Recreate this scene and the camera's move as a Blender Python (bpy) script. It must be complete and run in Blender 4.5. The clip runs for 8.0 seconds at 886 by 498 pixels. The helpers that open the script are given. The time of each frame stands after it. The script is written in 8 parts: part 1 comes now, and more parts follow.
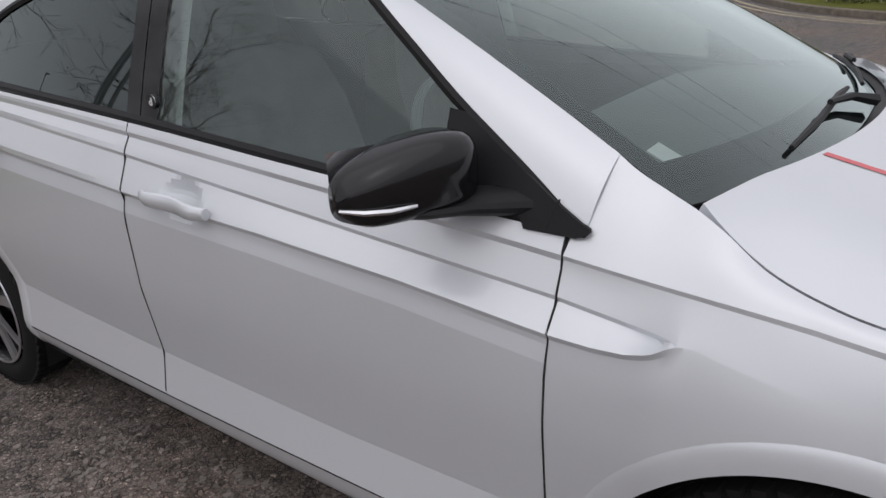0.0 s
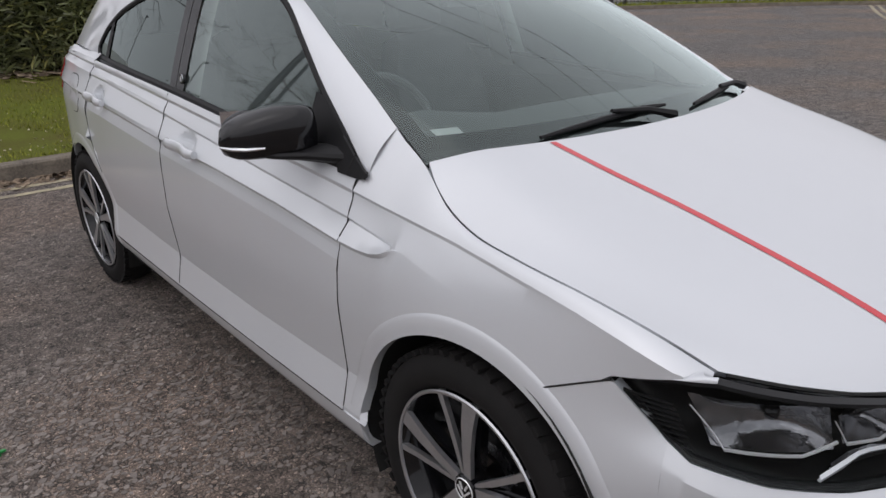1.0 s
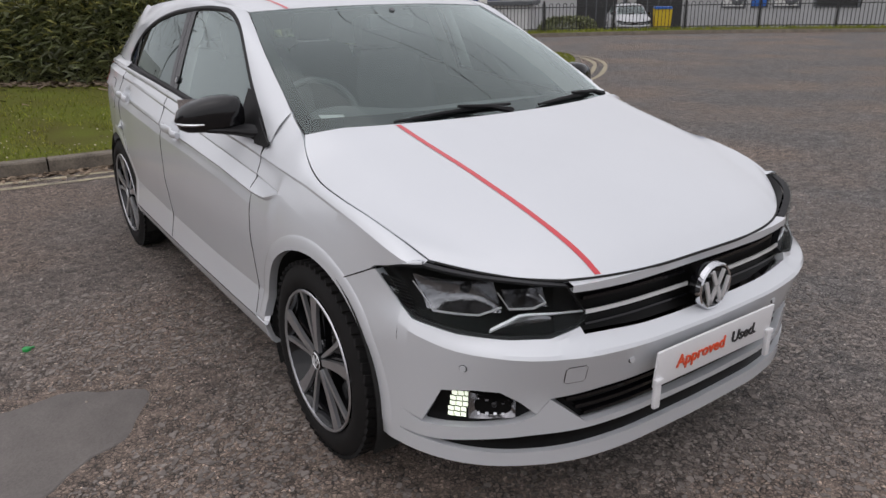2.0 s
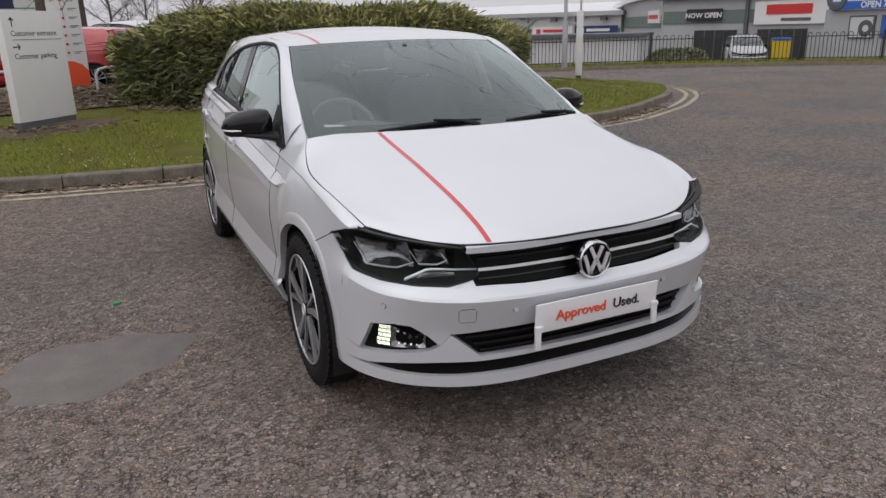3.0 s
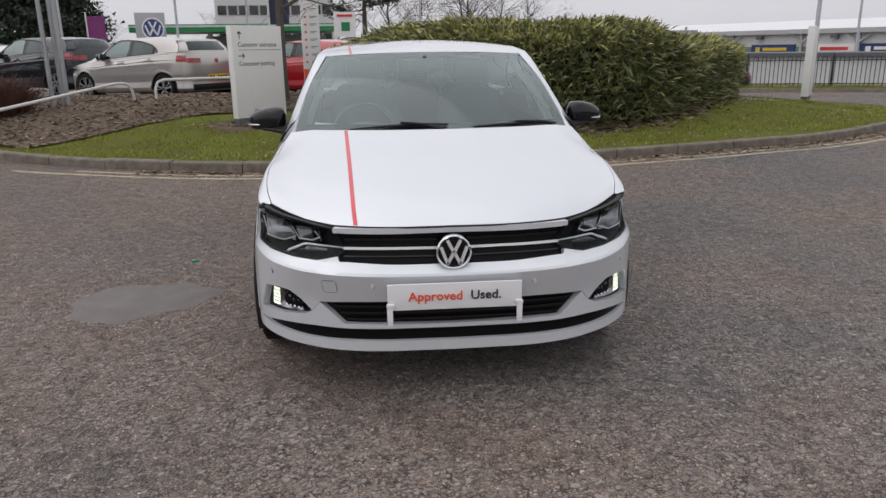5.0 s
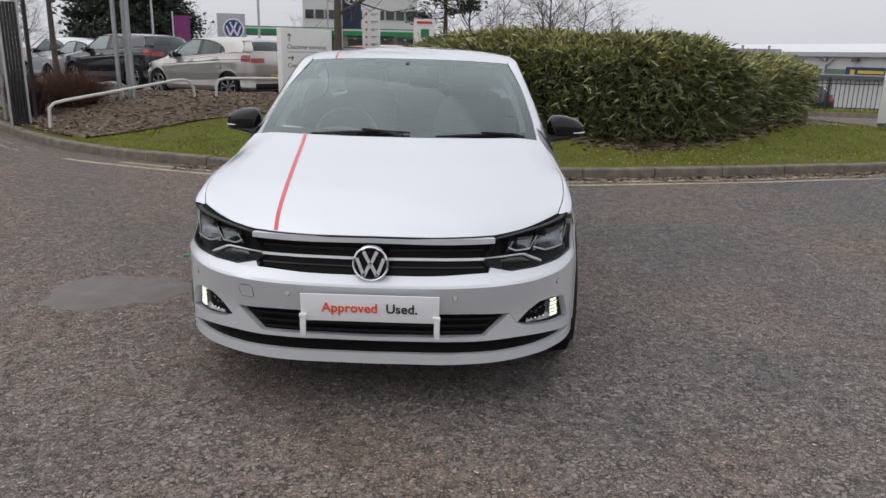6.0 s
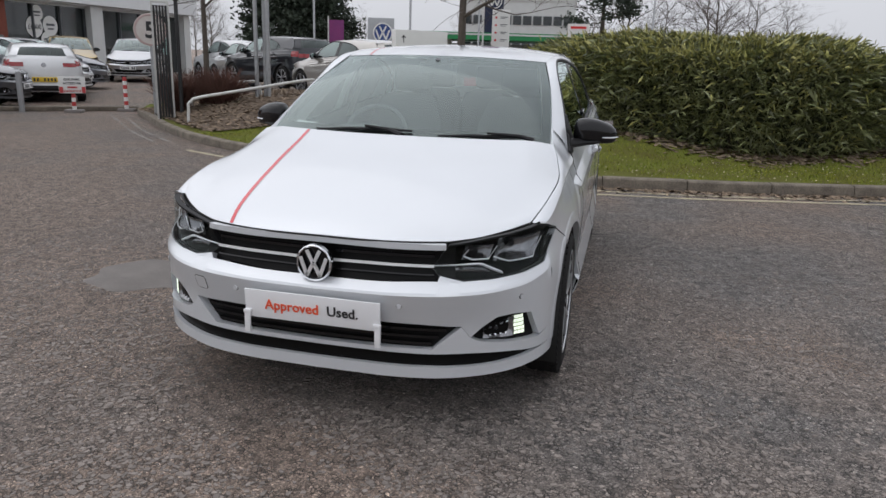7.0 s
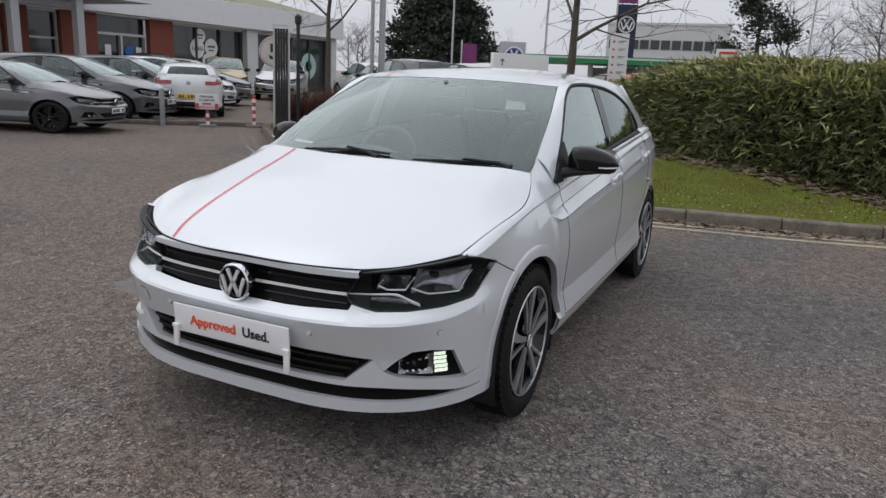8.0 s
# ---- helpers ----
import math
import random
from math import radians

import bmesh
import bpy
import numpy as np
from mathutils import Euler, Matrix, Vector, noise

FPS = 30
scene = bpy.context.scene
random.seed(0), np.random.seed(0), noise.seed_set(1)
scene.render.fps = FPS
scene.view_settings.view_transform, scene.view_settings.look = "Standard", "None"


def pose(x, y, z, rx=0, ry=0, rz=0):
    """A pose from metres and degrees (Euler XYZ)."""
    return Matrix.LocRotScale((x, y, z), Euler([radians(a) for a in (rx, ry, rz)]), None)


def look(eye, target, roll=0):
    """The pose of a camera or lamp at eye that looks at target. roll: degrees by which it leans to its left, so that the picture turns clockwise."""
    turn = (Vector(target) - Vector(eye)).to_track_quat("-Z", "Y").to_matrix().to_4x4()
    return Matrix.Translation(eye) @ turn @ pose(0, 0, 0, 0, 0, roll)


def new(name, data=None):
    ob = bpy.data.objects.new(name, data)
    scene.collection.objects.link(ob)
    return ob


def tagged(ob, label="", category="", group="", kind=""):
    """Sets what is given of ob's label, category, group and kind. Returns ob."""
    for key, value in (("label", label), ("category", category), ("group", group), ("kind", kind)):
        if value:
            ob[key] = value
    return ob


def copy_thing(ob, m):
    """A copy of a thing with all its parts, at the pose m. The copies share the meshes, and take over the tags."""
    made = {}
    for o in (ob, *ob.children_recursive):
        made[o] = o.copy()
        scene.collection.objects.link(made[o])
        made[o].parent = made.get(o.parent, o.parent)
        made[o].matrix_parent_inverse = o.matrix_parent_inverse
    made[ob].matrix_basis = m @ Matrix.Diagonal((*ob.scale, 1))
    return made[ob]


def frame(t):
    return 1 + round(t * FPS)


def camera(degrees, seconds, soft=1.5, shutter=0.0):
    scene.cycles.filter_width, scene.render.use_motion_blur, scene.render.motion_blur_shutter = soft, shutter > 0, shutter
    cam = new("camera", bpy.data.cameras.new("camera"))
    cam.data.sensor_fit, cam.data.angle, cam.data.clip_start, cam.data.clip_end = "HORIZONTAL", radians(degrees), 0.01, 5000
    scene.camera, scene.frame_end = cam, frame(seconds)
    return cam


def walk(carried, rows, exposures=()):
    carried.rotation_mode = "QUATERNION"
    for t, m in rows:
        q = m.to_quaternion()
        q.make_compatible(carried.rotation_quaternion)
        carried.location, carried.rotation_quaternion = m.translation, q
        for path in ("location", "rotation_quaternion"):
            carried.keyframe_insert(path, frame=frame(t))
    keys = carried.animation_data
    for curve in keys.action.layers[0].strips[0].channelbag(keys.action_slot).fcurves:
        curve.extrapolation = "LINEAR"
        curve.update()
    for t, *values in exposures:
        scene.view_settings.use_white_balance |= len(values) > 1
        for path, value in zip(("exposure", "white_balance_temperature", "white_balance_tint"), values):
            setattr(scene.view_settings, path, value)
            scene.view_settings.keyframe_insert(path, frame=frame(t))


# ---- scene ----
cam = camera(63.3, 8.0)
PATH = [
    (0, (-1.721, 0.792, 1.331), (-0.227, 1.876, 0.564), -3.3),
    (0.5, (-1.77, 0.369, 1.363), (-0.399, 1.613, 0.607), -2.6),
    (1, (-1.695, -0.136, 1.373), (-0.489, 1.284, 0.645), -1.4),
    (1.5, (-1.684, -0.596, 1.368), (-0.534, 0.883, 0.67), -1.3),
    (1.7, (-1.67, -0.781, 1.397), (-0.547, 0.719, 0.696), -1.2),
    (2.8, (-1.564, -1.802, 1.4), (-0.699, -0.094, 0.821), -1.1),
    (3, (-1.492, -1.933, 1.411), (-0.685, -0.201, 0.822), -1.4),
    (3.5, (-1.145, -2.185, 1.393), (-0.542, -0.372, 0.801), 0.6),
    (4, (-0.869, -2.439, 1.369), (-0.417, -0.568, 0.826), -0.4),
    (4.2, (-0.746, -2.489, 1.383), (-0.338, -0.608, 0.84), 0.3),
    (5.3, (-0.068, -2.643, 1.364), (0.013, -0.716, 0.836), -0.4),
    (5.5, (0.05, -2.616, 1.347), (0.114, -0.685, 0.829), 0.9),
    (6, (0.334, -2.545, 1.372), (0.284, -0.613, 0.854), 1.3),
    (6.5, (0.729, -2.445, 1.366), (0.377, -0.546, 0.848), 2.0),
    (7, (1.028, -2.272, 1.345), (0.57, -0.394, 0.83), 1.9),
    (7.5, (1.313, -2.048, 1.377), (0.75, -0.193, 0.885), 2.6),
    (8, (1.696, -1.891, 1.368), (0.874, -0.129, 0.898), 2.7),
]
walk(cam, [(t, look(eye, target, roll)) for t, eye, target, roll in PATH],
     [(0, -0.12, 6450, 15), (1.5, -0.04, 6500, 15), (3, 0.02, 6550, 15), (4.2, 0.08, 6550, 15), (5.5, 0.11, 6450, 13), (7, 0.11, 6350, 12), (8, 0.03, 6300, 12)])

# ---- daylight: a bright, even overcast ----
world = bpy.data.worlds.new("overcast")
scene.world = world
world.use_nodes = True
wn, wl = world.node_tree.nodes, world.node_tree.links
sky = wn.new("ShaderNodeTexSky")
sky.sky_type, sky.sun_disc = "NISHITA", False
sky.sun_elevation, sky.sun_rotation = radians(60), radians(260)
sky.air_density, sky.dust_density, sky.ozone_density = 1.0, 4.0, 1.0
grey = wn.new("ShaderNodeHueSaturation")
grey.inputs["Saturation"].default_value = 0.12
cloud = wn.new("ShaderNodeTexNoise")
cloud.inputs["Scale"].default_value, cloud.inputs["Detail"].default_value = 2.2, 5.0
ramp = wn.new("ShaderNodeMapRange")
ramp.inputs["To Min"].default_value, ramp.inputs["To Max"].default_value = 0.88, 1.12
deck = wn.new("ShaderNodeMixRGB")
deck.blend_type, deck.inputs["Fac"].default_value = "MIX", 0.8
deck.inputs["Color2"].default_value = (7.0, 7.15, 7.45, 1)
shade = wn.new("ShaderNodeVectorMath")
shade.operation = "SCALE"
wl.new(sky.outputs[0], grey.inputs["Color"])
wl.new(grey.outputs[0], deck.inputs["Color1"])
wl.new(deck.outputs[0], shade.inputs[0])
wl.new(cloud.outputs["Fac"], ramp.inputs["Value"])
zen = wn.new("ShaderNodeMapRange")
zen.inputs["From Min"].default_value, zen.inputs["From Max"].default_value = 0.0, 1.0
zen.inputs["To Min"].default_value, zen.inputs["To Max"].default_value = 1.0, 1.5
where = wn.new("ShaderNodeTexCoord")
axis = wn.new("ShaderNodeSeparateXYZ")
times = wn.new("ShaderNodeMath")
times.operation = "MULTIPLY"
wl.new(where.outputs["Generated"], axis.inputs[0])
wl.new(axis.outputs["Z"], zen.inputs["Value"])
wl.new(zen.outputs[0], times.inputs[0])
wl.new(ramp.outputs[0], times.inputs[1])
wl.new(times.outputs[0], shade.inputs["Scale"])
wl.new(shade.outputs[0], wn["Background"].inputs["Color"])
wn["Background"].inputs["Strength"].default_value = 0.1
sun = new("sun", bpy.data.lights.new("sun", "SUN"))
sun.data.energy, sun.data.angle, sun.data.color = 0.50, radians(100), (1.0, 0.97, 0.93)
sun.matrix_world = look((0, 0, 30), (17, 3, 0))


# ---- materials ----
def surf(name, c1, c2=None, scale=8.0, rough=0.5, metal=0.0, bump=0.0, coat=0.0, fine=120.0, island=0.0, spread=0.08, spec=0.5):
    """Principled surface: two tones mixed at a coarse and a fine scale, with matching gloss changes and relief."""
    m = bpy.data.materials.new(name)
    m.use_nodes = True
    n, l = m.node_tree.nodes, m.node_tree.links
    p = n["Principled BSDF"]
    c2 = c2 or tuple(v * 0.86 for v in c1)
    where = n.new("ShaderNodeTexCoord")
    coarse = n.new("ShaderNodeTexNoise")
    coarse.inputs["Scale"].default_value, coarse.inputs["Detail"].default_value = scale, 4
    small = n.new("ShaderNodeTexNoise")
    small.inputs["Scale"].default_value, small.inputs["Detail"].default_value = fine, 3
    both = n.new("ShaderNodeMath")
    both.operation = "MULTIPLY_ADD"
    both.inputs[1].default_value = 0.45
    half = n.new("ShaderNodeMath")
    half.operation = "MULTIPLY"
    half.inputs[1].default_value = 0.55
    mix = n.new("ShaderNodeMixRGB")
    mix.inputs["Color1"].default_value, mix.inputs["Color2"].default_value = (*c1, 1), (*c2, 1)
    span = n.new("ShaderNodeMapRange")
    span.inputs["From Min"].default_value, span.inputs["From Max"].default_value = 0.32, 0.68
    gloss = n.new("ShaderNodeMapRange")
    gloss.inputs["To Min"].default_value, gloss.inputs["To Max"].default_value = max(0.0, rough - spread), min(1.0, rough + spread)
    for t in (coarse, small):
        l.new(where.outputs["Object"], t.inputs["Vector"])
    l.new(coarse.outputs["Fac"], half.inputs[0])
    l.new(small.outputs["Fac"], both.inputs[0])
    l.new(half.outputs[0], both.inputs[2])
    l.new(both.outputs[0], span.inputs["Value"])
    l.new(span.outputs[0], mix.inputs["Fac"])
    colour = mix.outputs[0]
    if island:
        one = n.new("ShaderNodeNewGeometry")
        vary = n.new("ShaderNodeMapRange")
        vary.inputs["To Min"].default_value, vary.inputs["To Max"].default_value = 1 - island, 1 + island
        tone = n.new("ShaderNodeVectorMath")
        tone.operation = "SCALE"
        l.new(one.outputs["Random Per Island"], vary.inputs["Value"])
        l.new(colour, tone.inputs[0])
        l.new(vary.outputs[0], tone.inputs["Scale"])
        colour = tone.outputs[0]
    l.new(colour, p.inputs["Base Color"])
    l.new(both.outputs[0], gloss.inputs["Value"])
    l.new(gloss.outputs[0], p.inputs["Roughness"])
    p.inputs["Metallic"].default_value = metal
    p.inputs["Coat Weight"].default_value = coat
    p.inputs["Coat Roughness"].default_value = 0.04
    p.inputs["Specular IOR Level"].default_value = spec
    if bump:
        b = n.new("ShaderNodeBump")
        b.inputs["Strength"].default_value, b.inputs["Distance"].default_value = min(1.0, bump), 0.01
        l.new(both.outputs[0], b.inputs["Height"])
        l.new(b.outputs[0], p.inputs["Normal"])
    return m


def pane(name, tint, gloss=1.0):
    """Thin glazing: tinted see-through with Fresnel-driven mirror gloss."""
    m = bpy.data.materials.new(name)
    m.use_nodes = True
    n, l = m.node_tree.nodes, m.node_tree.links
    clear, shine, mix, fr = (n.new("ShaderNode" + k) for k in ("BsdfTransparent", "BsdfGlossy", "MixShader", "Fresnel"))
    clear.inputs["Color"].default_value = (*tint, 1)
    shine.inputs["Roughness"].default_value = 0.01
    shine.inputs["Color"].default_value = (0.86, 0.97, 0.95, 1)
    fr.inputs["IOR"].default_value = 1.5
    up = n.new("ShaderNodeMath")
    up.operation, up.use_clamp = "MULTIPLY", True
    up.inputs[1].default_value = gloss
    l.new(fr.outputs[0], up.inputs[0])
    l.new(up.outputs[0], mix.inputs["Fac"])
    l.new(clear.outputs[0], mix.inputs[1])
    l.new(shine.outputs[0], mix.inputs[2])
    l.new(mix.outputs[0], n["Material Output"].inputs["Surface"])
    return m


def glow(name, colour, strength):
    m = bpy.data.materials.new(name)
    m.use_nodes = True
    p = m.node_tree.nodes["Principled BSDF"]
    p.inputs["Base Color"].default_value = (*colour, 1)
    p.inputs["Emission Color"].default_value = (*colour, 1)
    p.inputs["Emission Strength"].default_value = strength
    return m


PAINT = surf("white_silver_paint", (0.665, 0.688, 0.715), (0.64, 0.663, 0.69), 3, 0.38, 0.30, 0, 1.0, 900, spread=0.03)
GLOSS_BLACK = surf("gloss_black", (0.005, 0.005, 0.006), (0.008, 0.008, 0.009), 5, 0.10, 0, 0, 0, spread=0.04, spec=0.45)
DARK = surf("grille_black", (0.004, 0.004, 0.004), (0.006, 0.006, 0.006), 9, 0.35, 0, 0, 0, spec=0.12)
TRIM = surf("black_plastic", (0.008, 0.008, 0.009), (0.014, 0.014, 0.015), 12, 0.50, 0, 0.06, 0, 700, spec=0.25)
VOID = surf("dark_underside", (0.008, 0.008, 0.008), (0.014, 0.014, 0.013), 10, 0.8)
CHROME = surf("chrome", (0.72, 0.73, 0.75), (0.66, 0.67, 0.70), 6, 0.10, 1.0, spread=0.04)
BRIGHT = surf("bright_plating", (0.86, 0.87, 0.88), (0.80, 0.81, 0.82), 6, 0.30, 0.45, 0, 0.6)
REFLECTOR = surf("dark_reflector", (0.34, 0.34, 0.35), (0.20, 0.20, 0.21), 30, 0.14, 0.95, 0.25, 0, 60)
SATIN = surf("satin_silver", (0.50, 0.51, 0.53), (0.44, 0.45, 0.47), 6, 0.28, 1.0)
ALLOY = surf("machined_alloy", (0.56, 0.57, 0.59), (0.47, 0.48, 0.50), 20, 0.34, 0.85, 0.03, 0.4)
RUBBER = surf("tyre_rubber", (0.008, 0.008, 0.008), (0.015, 0.014, 0.014), 14, 0.75, 0, 0.10, 0, 300, spec=0.2)
GLASS = pane("clear_glass", (0.80, 0.90, 0.87), 2.0)
SIDE_GLASS = pane("side_glass", (0.74, 0.84, 0.81), 2.3)
PRIVACY = pane("privacy_glass", (0.07, 0.075, 0.08), 1.5)
LENS = pane("lamp_lens", (0.90, 0.92, 0.93), 0.36)
INTERIOR = surf("dark_trim", (0.120, 0.126, 0.130), (0.155, 0.161, 0.166), 9, 0.7, 0, 0.1)
CLOTH = surf("seat_cloth", (0.19, 0.19, 0.197), (0.25, 0.25, 0.257), 14, 0.9, 0, 0.2)
LINING = surf("pale_headlining", (0.50, 0.50, 0.49), (0.44, 0.44, 0.43), 9, 0.9, 0, 0.1)
RED = surf("red_stripe", (0.62, 0.030, 0.045), (0.56, 0.028, 0.04), 8, 0.35, 0, 0, 0.8)
RED_LENS = surf("red_lamp", (0.35, 0.008, 0.012), (0.22, 0.005, 0.008), 20, 0.12, 0, 0, 1.0)
CARD = surf("white_card", (0.80, 0.80, 0.80), (0.76, 0.76, 0.76), 20, 0.6)
WHITE = surf("white_plastic", (0.80, 0.80, 0.81), (0.77, 0.77, 0.78), 9, 0.35, 0, 0, 0.3)
ORANGE = surf("orange_print", (0.80, 0.10, 0.03), (0.76, 0.09, 0.03), 30, 0.4)
INK = surf("black_print", (0.02, 0.02, 0.022), (0.025, 0.025, 0.027), 30, 0.4)
LED = glow("running_light", (0.86, 0.95, 0.76), 0.78)


# ---- helpers of the build ----
def part(name, bm, material, parent=None, label="", sharp=30, smooth=True):
    """One mesh object from a bmesh, under a thing or a part."""
    me = bpy.data.meshes.new(name)
    bm.to_mesh(me)
    bm.free()
    me.materials.append(material)
    if smooth:
        me.polygons.foreach_set("use_smooth", [True] * len(me.polygons))
        me.set_sharp_from_angle(angle=radians(sharp))
    ob = new(name, me)
    ob.parent = parent
    return tagged(ob, label)


def thing(name, label, category, group="", at=(0, 0, 0), turn=0.0, kind=""):
    ob = new(name)
    ob.matrix_world = pose(*at, 0, 0, turn)
    return tagged(ob, label, category, group, kind)


def smooth(a, b, x):
    t = min(1.0, max(0.0, (x - a) / (b - a)))
    return t * t * (3 - 2 * t)


def spline(rows):
    """A smooth function through rows of (key, value, ...)."""
    k = np.array([r[0] for r in rows], float)
    v = np.array([r[1:] for r in rows], float)
    g = np.gradient(v, k, axis=0)
    one = v.shape[1] == 1

    def f(t):
        t = min(max(t, k[0]), k[-1])
        i = min(int(np.searchsorted(k, t, "right")) - 1, len(k) - 2)
        h = k[i + 1] - k[i]
        s = (t - k[i]) / h
        r = (2 * s**3 - 3 * s**2 + 1) * v[i] + (s**3 - 2 * s**2 + s) * h * g[i] + (3 * s**2 - 2 * s**3) * v[i + 1] + (s**3 - s**2) * h * g[i + 1]
        return float(r[0]) if one else r
    return f


def lines(rows):
    """A function of straight pieces through rows of (key, value)."""
    k, v = [r[0] for r in rows], [r[1] for r in rows]
    return lambda t: float(np.interp(t, k, v))


def path3(points):
    """A smooth curve in space through points, run from 0 to 1 by length."""
    p = np.array(points, float)
    d = np.r_[0, np.cumsum(np.linalg.norm(np.diff(p, axis=0), axis=1))]
    return spline([(a / d[-1], *b) for a, b in zip(d, p)])


def sheet(bm, rows, folds="", depth=0.015, heart=(0.0, 2.0, 0.55), closed=False):
    """A grid of quads from rows of points; folds (of l, r, b, t) turn those edges in towards the heart by depth."""
    a = np.array([[tuple(p) for p in r] for r in rows], float)
    if folds:
        du, dv = np.gradient(a, axis=1), np.gradient(a, axis=0)
        n = np.cross(du, dv)
        n /= np.linalg.norm(n, axis=2, keepdims=True) + 1e-12
        s = np.sign(((np.array(heart) - a) * n).sum(2).mean()) or 1.0
        n *= s * depth
        if "b" in folds:
            a, n = np.concatenate([(a[0] + n[0])[None], a]), np.concatenate([n[:1], n])
        if "t" in folds:
            a, n = np.concatenate([a, (a[-1] + n[-1])[None]]), np.concatenate([n, n[-1:]])
        if "l" in folds:
            a, n = np.concatenate([(a[:, 0] + n[:, 0])[:, None], a], 1), np.concatenate([n[:, :1], n], 1)
        if "r" in folds:
            a, n = np.concatenate([a, (a[:, -1] + n[:, -1])[:, None]], 1), np.concatenate([n, n[:, -1:]], 1)
    flip = False
    if not closed and len(a) > 1 and a.shape[1] > 1:
        n = np.cross(np.gradient(a, axis=1), np.gradient(a, axis=0))
        flip = ((a - np.array(heart)) * n).sum() < 0
    v = [[bm.verts.new(p) for p in r] for r in a]
    w = len(v[0])
    for i in range(len(v) - 1):
        for j in range(w if closed else w - 1):
            k = (j + 1) % w
            q = [v[i][j], v[i][k], v[i + 1][k], v[i + 1][j]]
            if (q[0].co - q[3].co).length < 1e-6:
                q = q[:3]
            elif (q[1].co - q[2].co).length < 1e-6:
                q = [q[0], q[1], q[3]]
            bm.faces.new(q[::-1] if flip else q)
    return v


def box(bm, size, at=(0, 0, 0), turn=(0, 0, 0), bevel=0.0, taper=1.0):
    m = pose(*at, *turn) @ Matrix.Diagonal((*size, 1))
    r = bmesh.ops.create_cube(bm, size=1.0)["verts"]
    for v in r:
        if v.co.z > 0:
            v.co.x *= taper
            v.co.y *= taper
        v.co = m @ v.co
    if bevel:
        e = list({e for v in r for e in v.link_edges})
        bmesh.ops.bevel(bm, geom=e, offset=bevel, segments=2, affect="EDGES", profile=0.6)


def tube(bm, points, radius, sides=8, cap=True):
    """A round bar along points; radius is a number or one per point."""
    p = [Vector(q) for q in points]
    rr = radius if isinstance(radius, (list, tuple)) else [radius] * len(p)
    rows = []
    side = None
    for i, c in enumerate(p):
        t = (p[min(i + 1, len(p) - 1)] - p[max(i - 1, 0)]).normalized()
        if side is None:
            side = t.cross(Vector((0, 0, 1)) if abs(t.z) < 0.9 else Vector((1, 0, 0))).normalized()
        side = (side - t * side.dot(t)).normalized()
        up = t.cross(side)
        rows.append([c + rr[i] * (math.cos(a) * side + math.sin(a) * up) for a in (2 * math.pi * k / sides for k in range(sides))])
    v = sheet(bm, rows, closed=True)
    if cap:
        bm.faces.new(v[0][::-1])
        bm.faces.new(v[-1])


def lathe(bm, profile, at=(0, 0, 0), axis="x", steps=40):
    """A turned body: profile rows of (along the axis, radius)."""
    rows = []
    for h, r in profile:
        ring = []
        for k in range(steps):
            a = 2 * math.pi * k / steps
            c, s = r * math.cos(a), r * math.sin(a)
            ring.append({"x": (at[0] + h, at[1] + c, at[2] + s), "y": (at[0] + c, at[1] + h, at[2] + s), "z": (at[0] + c, at[1] + s, at[2] + h)}[axis])
        rows.append(ring)
    sheet(bm, rows, closed=True)


def slab(bm, outline, lift, thick):
    """A flat plate: outline of (a, b) set in space by lift(a, b, height)."""
    low = [bm.verts.new(lift(a, b, 0.0)) for a, b in outline]
    high = [bm.verts.new(lift(a, b, thick)) for a, b in outline]
    k = len(outline)
    bm.faces.new(low[::-1])
    bm.faces.new(high)
    for i in range(k):
        bm.faces.new([low[i], low[(i + 1) % k], high[(i + 1) % k], high[i]])


def words(name, text, size, m, material, parent, label="", align="LEFT", thick=0.0012, bold=0.0):
    """Raised lettering as a mesh part, its baseline along x and its height along y of the pose m."""
    cu = bpy.data.curves.new(name, "FONT")
    cu.body, cu.size, cu.align_x, cu.extrude, cu.offset = text, size, align, thick, bold
    cu.resolution_u = 3
    tmp = new(name, cu)
    me = bpy.data.meshes.new_from_object(tmp.evaluated_get(bpy.context.evaluated_depsgraph_get()))
    bpy.data.objects.remove(tmp)
    me.materials.clear()
    me.materials.append(material)
    ob = new(name, me)
    ob.parent = parent
    ob.matrix_basis = m
    return tagged(ob, label)


# ---- the white hatchback ----
# Plan of the widest body line, from the nose round one flank to the tail, and the depth by which each height lies inside it.
PLAN = [(0, 0), (0.16, 0.003), (0.32, 0.011), (0.48, 0.042), (0.60, 0.098), (0.70, 0.188), (0.768, 0.29), (0.808, 0.40), (0.832, 0.50), (0.853, 0.62),
        (0.868, 0.80), (0.874, 1.1), (0.878, 1.5), (0.878, 2.5), (0.873, 3.0), (0.857, 3.4), (0.815, 3.70), (0.735, 3.89), (0.57, 3.99), (0.3, 4.04), (0, 4.053)]
_run = np.r_[0, np.cumsum([math.dist(PLAN[i], PLAN[i + 1]) for i in range(len(PLAN) - 1)])]
plan = spline([(a, *b) for a, b in zip(_run, PLAN)])
_fine = np.linspace(0, _run[-1], 1200)
_fxy = np.array([plan(a) for a in _fine])
_nose = int(np.searchsorted(_fxy[:, 1], 0.9))


def at_x(x):
    """Run along the plan where the nose reaches the half width x."""
    return float(np.interp(x, _fxy[:_nose, 0], _fine[:_nose]))


def at_y(y):
    """Run along the plan where the flank reaches y."""
    return float(np.interp(y, _fxy[:, 1], _fine))


